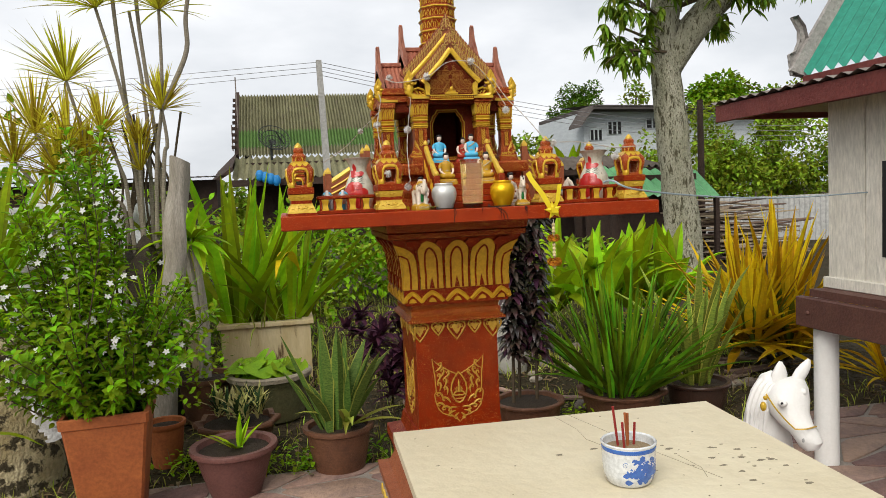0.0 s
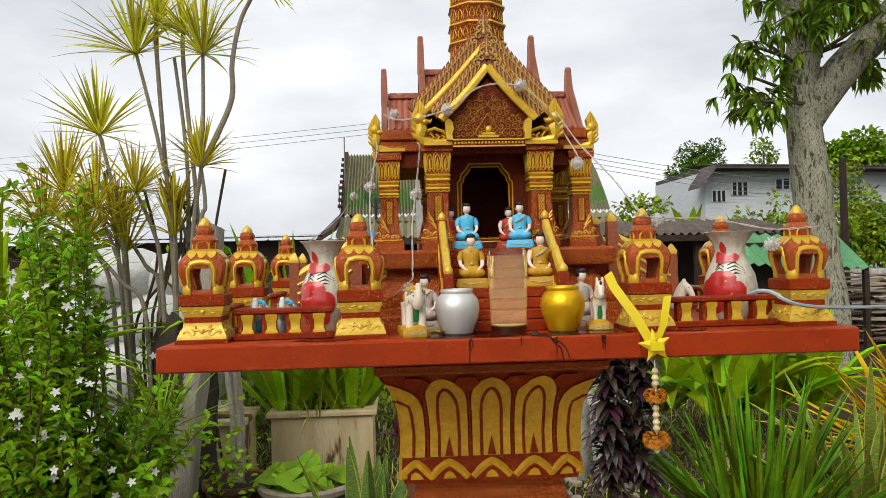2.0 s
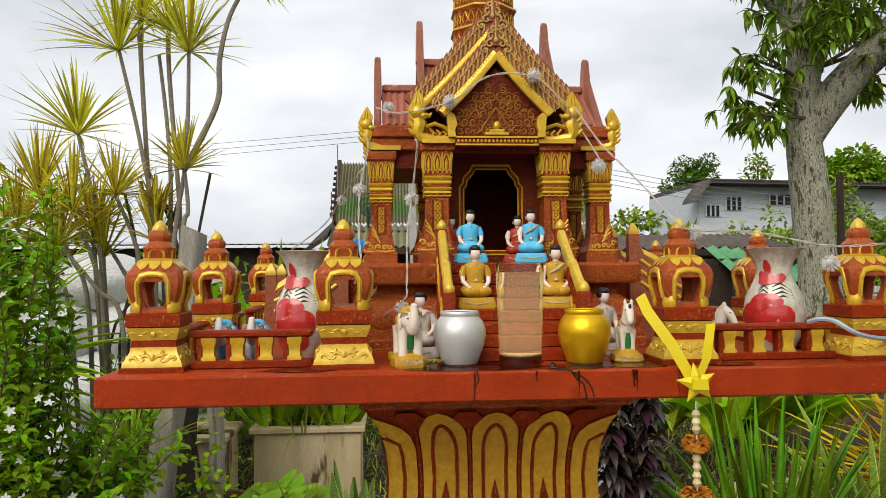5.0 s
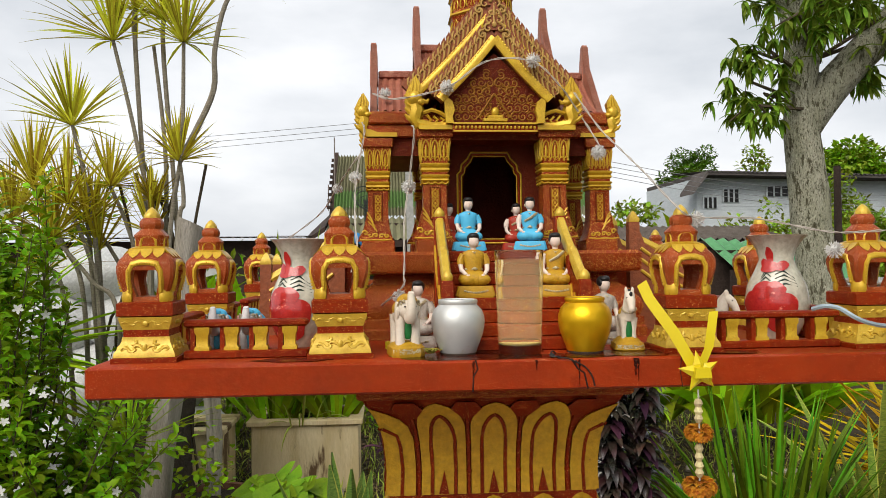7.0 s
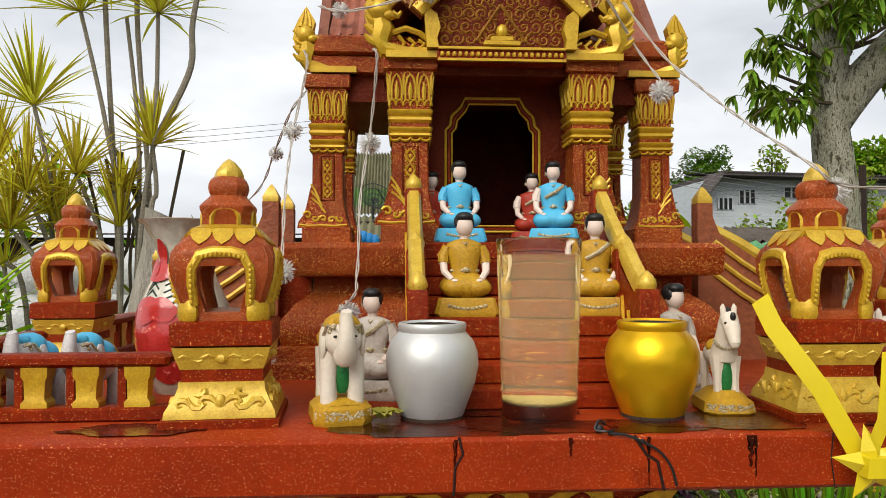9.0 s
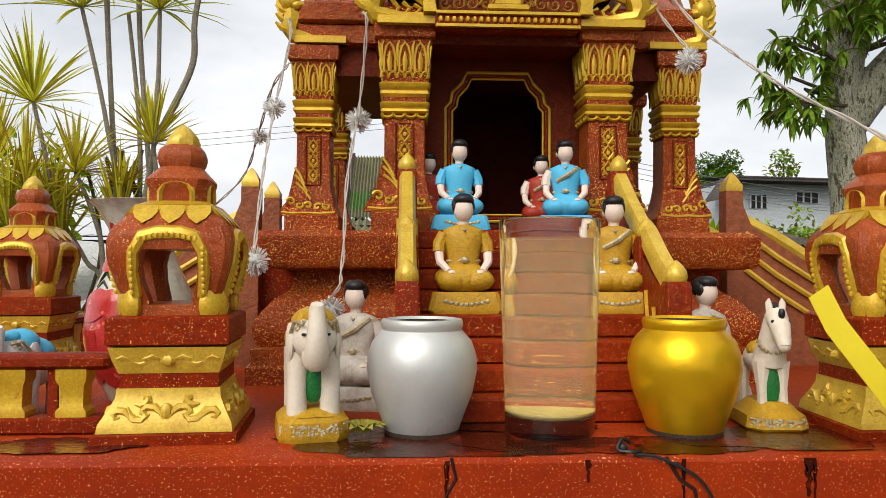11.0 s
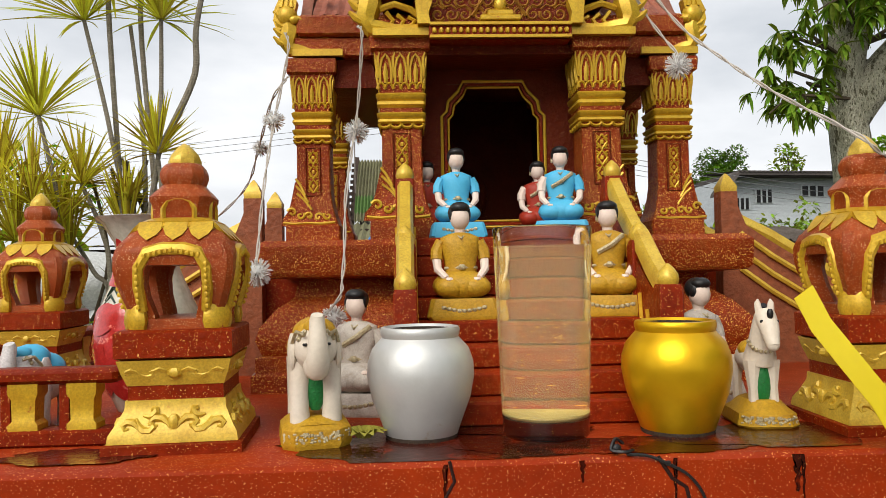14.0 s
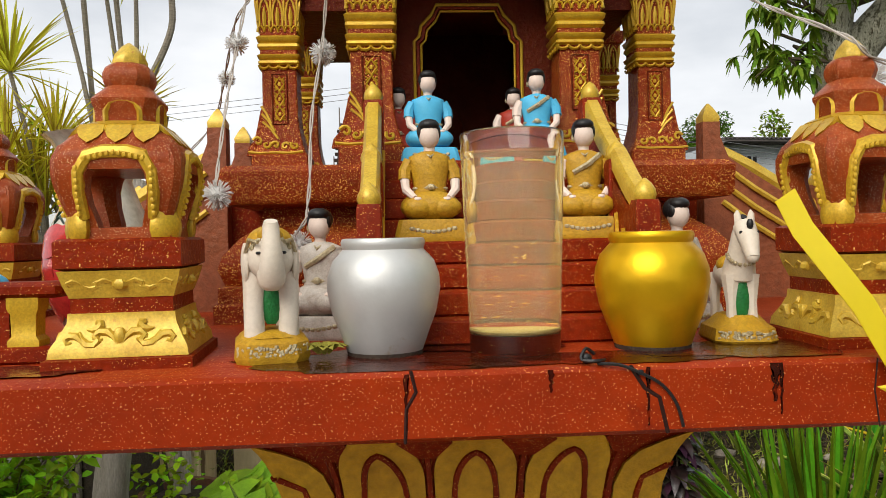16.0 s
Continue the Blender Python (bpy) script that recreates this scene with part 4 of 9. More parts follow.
# ---- corner towers and low railings of the platform ----
def tower_model():
    t = thing("lantern_tower", (0, 0, 0), "small red and gold lantern tower with four arched openings", "lantern tower", "lantern towers on the platform")
    b = Build().sq([(0.0, 0.049, 0.049), (0.007, 0.049, 0.049), (0.008, 0.045, 0.045)], k=0)
    b.sq([(0.036, 0.034, 0.034), (0.046, 0.034, 0.034)], k=0).sq([(0.064, 0.037, 0.037), (0.066, 0.042, 0.042), (0.083, 0.042, 0.042), (0.085, 0.039, 0.039)], k=0)
    part("base", b, RED, t, local=True)
    b = Build().sq([(0.008, 0.046, 0.046), (0.014, 0.045, 0.045), (0.022, 0.040, 0.040), (0.03, 0.036, 0.036), (0.036, 0.0355, 0.0355)])
    b.sq([(0.046, 0.0345, 0.0345), (0.055, 0.038, 0.038), (0.064, 0.0405, 0.0405)])
    for face in range(4):
        a = face * math.pi / 2
        def where(u, v, n, a=a):
            hh = 0.0455 - (v - 0.012) * 0.42 if v < 0.04 else 0.034 + (v - 0.046) * 0.36
            return (u * math.cos(a) + (hh + n) * math.sin(a), u * math.sin(a) - (hh + n) * math.cos(a), v)
        for s in (-1, 1):
            for cu, cv, size, lean in ((0.009, 0.0205, 0.0095, 0.35), (0.020, 0.0195, 0.0085, -2.7), (0.029, 0.0185, 0.0085, 0.4), (0.0165, 0.0275, 0.0055, 2.6)):
                c, sn = math.cos(lean), math.sin(lean)
                line = [(cu + size * (u * c - v * sn), cv + 0.9 * size * (u * sn + v * c)) for u, v in ((-1.0, -0.25), (-0.5, 0.2), (0.05, 0.42), (0.6, 0.25), (0.75, -0.15), (0.45, -0.4), (0.15, -0.2))]
                b.relief(where, [(s * u, v) for u, v in line], [0.0008, 0.002, 0.0029, 0.0028, 0.0024, 0.0018, 0.001], 0, -0.0009, 6)
            for cu, size, lean in ((0.0095, 0.008, 0.2), (0.0205, 0.0075, 3.3), (0.030, 0.0065, 0.2)):
                c, sn = math.cos(lean), math.sin(lean)
                line = [(cu + size * (u * c - v * sn), 0.0553 + 0.75 * size * (u * sn + v * c)) for u, v in ((-1.0, -0.3), (-0.4, 0.3), (0.2, 0.45), (0.7, 0.1), (0.5, -0.35), (0.15, -0.2))]
                b.relief(where, [(s * u, v) for u, v in line], [0.0008, 0.0019, 0.0024, 0.0022, 0.0017, 0.001], 0, -0.0007, 6)
        b.ball(where(0, 0.021, -0.001), 0.0045, 0.004, 0.0065, 0, 8, 6)
        b.ball(where(0, 0.055, 0), 0.006, 0.0045, 0.004, 0, 6, 5)
    part("gold_moulding", b, PALE_GOLD, t, "gold painted stepped moulding", local=True)
    # lantern: four bulging corner piers round open arches
    b = Build()
    for sx in (-1, 1):
        for sy in (-1, 1):
            rings = []
            for z, o, w in ((0.085, 0.0322, 0.019), (0.095, 0.0335, 0.0185), (0.108, 0.038, 0.019), (0.119, 0.0415, 0.021), (0.127, 0.0428, 0.0235), (0.136, 0.0428, 0.029), (0.146, 0.039, 0.03)):
                i = o - w
                rings.append([(sx * p, sy * q, z) for p, q in ((o - 0.004, o), (o, o - 0.004), (o, i), (i + w * 0.35, i), (i, i + w * 0.35), (i, o))][::sx * sy])
            part("pier", Build().loft(rings), TOWER_RED, t, local=True)
    b.sq([(0.085, 0.034, 0.034), (0.092, 0.0335, 0.0335), (0.0925, 0.03, 0.03)])
    b.sq([(z, h, h) for z, h in ((0.130, 0.0422), (0.1345, 0.0430), (0.139, 0.0428), (0.143, 0.0412), (0.147, 0.0385), (0.153, 0.0335), (0.160, 0.0262), (0.163, 0.0205), (0.165, 0.0204), (0.174, 0.0212), (0.177, 0.0226), (0.180, 0.0228), (0.183, 0.0205), (0.187, 0.0168), (0.1895, 0.0148), (0.192, 0.0158), (0.1955, 0.0166), (0.199, 0.0163), (0.203, 0.0148), (0.2055, 0.0125))], ch=0.007)
    part("lantern", b, TOWER_RED, t, "speckled red bulbous lantern", local=True)
    b = Build()
    for face in range(4):
        a = face * math.pi / 2
        def where(u, v, n, a=a):
            hh = 0.0334 + 0.0096 * math.sin(min(1.0, max(0.0, (v - 0.088) / 0.05)) * math.pi * 0.6)
            return (u * math.cos(a) + (hh + n) * math.sin(a), u * math.sin(a) - (hh + n) * math.cos(a), v)
        b.relief(where, [(-0.0225, 0.098), (-0.0245, 0.115), (-0.024, 0.128), (-0.018, 0.1385), (-0.008, 0.141), (0.008, 0.141), (0.018, 0.1385), (0.024, 0.128), (0.0245, 0.115), (0.0225, 0.098)], [0.0036, 0.0042, 0.0046, 0.005, 0.005, 0.005, 0.005, 0.0046, 0.0042, 0.0036], 0, -0.0016, 8)
        for i in range(11):
            b.ball(where(-0.019 + i * 0.0038, 0.1405 - 0.0011 * abs(i - 5) ** 1.2 * 0.5, 0.0022), 0.0021, 0.0018, 0.0024, 0, 5, 4)
            for sg in (-1, 1):
                if i < 8:
                    b.ball(where(sg * 0.0243, 0.101 + i * 0.0042, 0.002), 0.0021, 0.0018, 0.0022, 0, 5, 4)
        w2 = lambda u, v, n, a=a: (u * math.cos(a) + (0.0262 + (0.160 - v) * 0.98 + n) * math.sin(a), u * math.sin(a) - (0.0262 + (0.160 - v) * 0.98 + n) * math.cos(a), v)
        for cu in (-0.0185, 0.0, 0.0185):
            b.patch(w2, [(cu - 0.008, 0.161), (cu - 0.0085, 0.1555), (cu - 0.006, 0.1515), (cu, 0.1475), (cu + 0.006, 0.1515), (cu + 0.0085, 0.1555), (cu + 0.008, 0.161)], -0.002, 0.0018)
        w3 = lambda u, v, n, a=a: (u * math.cos(a) + (0.0209 + n) * math.sin(a), u * math.sin(a) - (0.0209 + n) * math.cos(a), v)
        b.relief(w3, [(-0.0115, 0.1625), (-0.0115, 0.171), (-0.0085, 0.1762), (-0.003, 0.1778), (0.003, 0.1778), (0.0085, 0.1762), (0.0115, 0.171), (0.0115, 0.1625)], 0.002, 0, 0.0, 4)
        c, sn = math.cos(a + math.pi / 4), math.sin(a + math.pi / 4)
        w4 = lambda u, v, n: (c * (0.0445 + n) - sn * u, sn * (0.0445 + n) + c * u, v)
        b.loft([[w4(w * math.cos(q), z, w * 0.55 * math.sin(q) - 0.003) for q in [2 * math.pi * k / 12 for k in range(12)]] for z, w in ((0.0852, 0.0108), (0.09, 0.0124), (0.096, 0.0118), (0.103, 0.0085), (0.11, 0.004), (0.114, 0.0008))])
    b.sq([(0.1565, 0.0300, 0.0300), (0.1578, 0.0302, 0.0302), (0.1592, 0.0282, 0.0282), (0.1605, 0.0270, 0.0270), (0.1615, 0.0272, 0.0272), (0.1635, 0.0232, 0.0232), (0.1645, 0.0208, 0.0208)], ch=0.007)
    part("gold_trim", b, GOLD, t, "gold arch trim and corner leaves", local=True)
    b = Build().lathe([(0.0128, 0.2045), (0.0131, 0.207), (0.0108, 0.2125), (0.0055, 0.2185), (0.001, 0.2215)], n=8)
    part("finial", b, PALE_GOLD, t, local=True)
    return t


tower = tower_model()
SQUAT = Matrix.Diagonal((0.95, 0.95, 0.995, 1))
tower.matrix_basis = pose(-0.269, 0.086, H, 0, 0, 4) @ SQUAT
for x, y, turn in ((-0.537, 0.082, 2), (0.245, 0.076, -1), (0.538, 0.082, 0), (-0.527, 0.395, 1), (-0.527, 0.95, -2), (0.527, 0.38, 0), (0.527, 0.94, 0), (-0.25, 0.95, 0), (0.25, 0.95, 0)):
    copy_thing(tower, pose(x, y, H, 0, 0, turn) @ SQUAT)


def railing(x0, y0, x1, y1, n):
    ln = math.hypot(x1 - x0, y1 - y0)
    r = thing("low_railing", ((x0 + x1) / 2, (y0 + y1) / 2, H), "low red railing with square gold balusters", "railing", "low railings of the platform", turn=math.degrees(math.atan2(y1 - y0, x1 - x0)))
    b = Build().box(-ln / 2, ln / 2, -0.011, 0.011, 0.0, 0.012, 0, 0.002)
    part("kerb", b, RED, r, local=True)
    b = Build().box(-ln / 2, ln / 2, -0.0115, 0.0115, 0.045, 0.056, 0, 0.003)
    part("top_rail", b, RED, r, local=True)
    for i in range(n):
        x = -ln / 2 + ln * (i + 0.62) / (n + 0.25)
        b = Build()
        b.sq([(0.011, 0.0105, 0.008), (0.016, 0.0105, 0.008), (0.019, 0.008, 0.007), (0.034, 0.0085, 0.007), (0.038, 0.0105, 0.008), (0.046, 0.0105, 0.008)], x, -0.001)
        b.box(x - 0.0165, x - 0.0098, -0.007, 0.009, 0.011, 0.046, 1)
        part("baluster", b, [GOLD, RED], r, local=True)


railing(-0.491, 0.082, -0.315, 0.084, 4)
railing(0.291, 0.078, 0.492, 0.082, 4)
for s in (-1, 1):
    railing(s * 0.527, 0.112, s * 0.527, 0.3, 4)
    railing(s * 0.527, 0.42, s * 0.527, 0.61, 4)
    railing(s * 0.527, 0.71, s * 0.527, 0.88, 4)


# ---- offerings on the platform ----
WHITE_PLASTER = material("cream_white_plaster_paint", (0.78, 0.70, 0.58), (0.66, 0.56, 0.44), 40, 0.45, 0.08, wear=(0.42, 0.3, 0.2), wear_at=0.7, wear_scale=70, fine_dark=0.1)
SKIN = material("pale_painted_plaster", (0.82, 0.68, 0.58), (0.76, 0.6, 0.5), 60, 0.45, 0.04, fine_dark=0.08)
BLACK = material("black_paint", (0.012, 0.011, 0.011), (0.02, 0.018, 0.018), 60, 0.4, 0.1)
SKY_BLUE = material("sky_blue_paint", (0.10, 0.50, 0.74), (0.07, 0.42, 0.68), 50, 0.5, 0.04, fine_dark=0.08)
MUSTARD = material("mustard_paint", (0.62, 0.36, 0.02), (0.5, 0.26, 0.015), 45, 0.5, 0.2, wear=(0.3, 0.14, 0.02), wear_at=0.7, wear_scale=60)
GREEN_PAINT = material("green_paint", (0.02, 0.23, 0.05), (0.015, 0.15, 0.035), 60, 0.35, 0.3)
GLITTER = material("silver_glitter_paint", (0.74, 0.64, 0.42), (0.42, 0.32, 0.16), 400, 0.35, 0.5, metal=0.5)
ROBE_WHITE = material("white_robe_paint", (0.74, 0.68, 0.6), (0.5, 0.42, 0.34), 120, 0.5, 0.3)
ROBE_RED = material("red_robe_paint", (0.5, 0.05, 0.02), (0.38, 0.03, 0.015), 50, 0.5, 0.1)


def doll(x, y, z, k, robe, woman, turn=0.0, base=None):
    """A seated painted plaster doll, left as plain rounded shapes."""
    t = thing("seated_doll", (x, y, z), "", "doll", "seated dolls of the shrine", turn=turn)
    b = Build()
    b.m = Matrix.Scale(k, 4)
    b.sq([(0.0, 0.27, 0.2), (0.03, 0.29, 0.21), (0.15, 0.26, 0.19), (0.17, 0.25, 0.18)], 0, 0, 0, 0.03)
    for i in range(9):
        b.ball((-0.16 + 0.04 * i, -0.2 + 0.001 * abs(i - 4), 0.1 - 0.025 * math.sin(math.pi * i / 8)), 0.024, 0.016, 0.018, 4, 6, 5)
    b.ball((0, -0.01, 0.27), 0.235, 0.2, 0.13, 0, 16, 10)
    b.ball((0.1, -0.12, 0.26), 0.13, 0.1, 0.085, 0, 12, 8)
    b.ball((-0.1, -0.12, 0.26), 0.13, 0.1, 0.085, 0, 12, 8)
    b.loft([[(w * math.cos(a), 0.02 + d * math.sin(a), h) for a in [2 * math.pi * j / 16 for j in range(16)]] for h, w, d in ((0.3, 0.15, 0.11), (0.42, 0.125, 0.095), (0.5, 0.14, 0.1), (0.6, 0.165, 0.1), (0.66, 0.16, 0.085), (0.69, 0.09, 0.06), (0.7, 0.05, 0.05))], 0)
    b.tube([(-0.13, 0.0, 0.41), (0, -0.085, 0.415), (0.13, 0.0, 0.41)], 0.016, 6, 4)
    b.ball((0, -0.09, 0.42), 0.03, 0.02, 0.026, 4, 8, 6)
    b.tube([(-0.06, 0.0, 0.69), (0, -0.075, 0.65), (0.06, 0.0, 0.69)], 0.012, 6, 4)
    for s in (-1, 1):
        sleeve = 0 if not (woman and s < 0) else 1
        b.tube([(s * 0.15, 0.02, 0.63), (s * 0.19, 0.02, 0.55), (s * 0.195, 0.0, 0.48)], [0.05, 0.052, 0.05], 8, sleeve)
        b.tube([(s * 0.195, 0.0, 0.49), (s * 0.19, -0.05, 0.4), (s * 0.13, -0.14, 0.33)], [0.038, 0.034, 0.026], 8, 1)
        b.ball((s * 0.11, -0.16, 0.32), 0.035, 0.04, 0.022, 1, 8, 6)
    if woman:
        b.tube([(-0.09, -0.06, 0.52), (0.02, -0.095, 0.58), (0.12, -0.03, 0.66)], 0.022, 6, 4)
    b.lathe([(0.047, 0.68), (0.042, 0.72), (0.05, 0.75)], 0, 0.015, 10, 1)
    b.ball((0, 0.0, 0.82), 0.082, 0.082, 0.1, 1, 14, 10)
    b.ball((0, 0.03, 0.862), 0.094, 0.088, 0.088, 2, 14, 10)
    b.ball((0, -0.008, 0.9), 0.082, 0.08, 0.05, 2, 12, 8)
    for s in (-1, 1):
        b.ball((s * 0.072, 0.0, 0.845), 0.02, 0.04, 0.05, 2, 8, 6)
    if woman:
        b.ball((0.0, 0.1, 0.83), 0.045, 0.04, 0.045, 2, 10, 7)
        b.ball((-0.085, 0.0, 0.8), 0.014, 0.014, 0.03, 4, 6, 5)
    ob = part("seated_doll_body", b, [robe, SKIN, BLACK, base or robe, GLITTER], None, local=True)
    ob.name = "seated_doll"
    ob.matrix_basis = t.matrix_basis.copy()
    bpy.data.objects.remove(t)
    return ob


for x, y, z, k, robe, woman, turn, text in (
        (-0.051, 0.326, 1.6545, 0.105, SKY_BLUE, False, 4, "seated plaster doll in sky blue shirt on the terrace"),
        (0.062, 0.322, 1.6545, 0.105, SKY_BLUE, True, -10, "seated plaster doll in sky blue shawl on the terrace"),
        (-0.056, 0.205, 1.577, 0.113, MUSTARD, False, 3, "seated plaster doll in mustard shirt on the stair"),
        (0.083, 0.212, 1.577, 0.113, MUSTARD, True, -8, "seated plaster doll in mustard dress on the stair"),
        (-0.15, 0.175, H, 0.113, ROBE_WHITE, True, -12, "seated plaster doll in white beside the stair"),
        (0.158, 0.185, H, 0.117, ROBE_WHITE, False, 25, "seated plaster doll in white behind the gold jar"),
        (-0.082, 0.378, 1.6545, 0.098, ROBE_RED, False, 10, "seated plaster doll in red behind a blue one"),
        (0.048, 0.386, 1.6545, 0.098, ROBE_RED, True, -5, "seated plaster doll in red behind a blue one")):
    tagged(doll(x, y, z, k, robe, woman, turn), text, "doll", "seated dolls of the shrine")


def metal_paint(name, c, metal, rough, dirt):
    return material(name, c, tuple(q * 0.9 for q in c), 9, rough, 0.02, metal=metal, wear=dirt, wear_at=0.62, wear_scale=16, gloss=0.4, fine_dark=0.08)


def jar(x, y, r, h, mat, text):
    t = thing("offering_jar", (x, y, H), text, "jar")
    b = Build()
    prof = [(0.0, 0.001), (0.62, 0.0), (0.66, 0.02), (0.76, 0.16), (0.92, 0.36), (1.0, 0.56), (0.985, 0.68), (0.9, 0.8), (0.76, 0.875), (0.715, 0.9), (0.735, 0.93), (0.745, 0.965), (0.72, 0.99), (0.66, 0.995), (0.62, 0.97)]
    b.lathe([(p * r, q * h) for p, q in prof], n=40, cap=False)
    part("body", b, mat, t, local=True)
    b = Build().lathe([(p * r, q * h) for p, q in ((0.62, 0.97), (0.6, 0.9), (0.75, 0.8), (0.85, 0.6), (0.6, 0.08), (0.0, 0.06))], n=40, cap=False)
    part("inside", b, JAR_DARK, t, "dark brown inside", local=True)
    b = Build().lathe([(0.625 * r, -0.0005), (0.66 * r, 0.0), (0.675 * r, 0.003), (0.668 * r, 0.006)], n=40, cap=False)
    part("foot_ring", b, JAR_DARK, t, "dirty foot ring", local=True)
    return t


# dark brown for the jar insides and the dirty foot rings
JAR_DARK = material("dark_jar_clay", (0.06, 0.04, 0.025), (0.03, 0.02, 0.014), 40, 0.7, 0.3)


SILVER = metal_paint("silver_spray_paint", (0.64, 0.64, 0.615), 0.5, 0.46, (0.42, 0.36, 0.27))
JAR_GOLD = metal_paint("gold_spray_paint", (0.80, 0.46, 0.008), 0.7, 0.34, (0.55, 0.30, 0.012))
jar(-0.0955, 0.076, 0.0396, 0.0815, SILVER, "silver painted round clay jar with a dirty foot")
jar(0.0935, 0.07, 0.0397, 0.0825, JAR_GOLD, "gold painted round clay jar on the platform")


def clear(name, ior, tint, rough=0.0, through_part=1.0):
    mat = bpy.data.materials.new(name)
    mat.use_nodes = True
    q = mat.node_tree.nodes["Principled BSDF"]
    q.inputs["Base Color"].default_value, q.inputs["Transmission Weight"].default_value = (*tint, 1), through_part
    q.inputs["IOR"].default_value, q.inputs["Roughness"].default_value = ior, rough
    return mat


glass = thing("water_glass", (-0.004, 0.072, H), "tall clear glass of slightly cloudy water", "glass")
b = Build().lathe([(0.0, 0.0005), (0.0305, 0.0), (0.0318, 0.002), (0.0327, 0.03), (0.0364, 0.1515), (0.0355, 0.1525), (0.0347, 0.1515), (0.0345, 0.1385)], n=56, cap=False)
tumbler = part("tumbler", b, clear("clear_glass", 1.45, (0.99, 0.995, 0.985)), glass, "clear straight-sided glass with thick foot", local=True)
tumbler.visible_shadow = False
b = Build().lathe([(0.0, 0.0135), (0.027, 0.0135), (0.0293, 0.0155), (0.0303, 0.03), (0.0345, 0.1385)], n=56, cap=False)
wall = part("water_side", b, clear("water_against_glass", 0.917, (0.97, 0.88, 0.56), 0.0, 0.94), glass, "faintly yellow water against the wall", local=True)
wall.visible_shadow = False
b = Build().lathe([(0.0345, 0.1385), (0.02, 0.1382), (0.0, 0.1382)], n=56, cap=False)
surface = part("water_surface", b, clear("clear_water", 1.33, (0.98, 0.97, 0.93)), glass, "still water surface", local=True)
surface.visible_shadow = False
SEDIMENT = material("pale_yellow_sediment", (0.58, 0.46, 0.18), (0.40, 0.31, 0.10), 160, 0.8, 0.3)
b = Build().lathe([(0.0, 0.0142), (0.0268, 0.0142), (0.0288, 0.0162), (0.0288, 0.0175), (0.02, 0.0165), (0.0, 0.0168)], n=48, cap=False)
part("sediment", b, SEDIMENT, glass, "pale yellow sediment on the glass bottom", local=True)
BUBBLE = clear("air_bubble", 0.75, (1.0, 1.0, 1.0))
rb = random.Random(19)
b = Build()
for i in range(26):
    a, zz = rb.uniform(0, 2 * math.pi), 0.016 + 0.1 * rb.random() ** 2
    rr = 0.0295 + (zz - 0.0155) * 0.0338
    q = rb.uniform(0.0003, 0.0007)
    b.ball((rr * math.cos(a), rr * math.sin(a), zz), q, q, q, 0, 6, 5)
bubbles = part("bubbles", b, BUBBLE, glass, local=True)
bubbles.visible_shadow = False


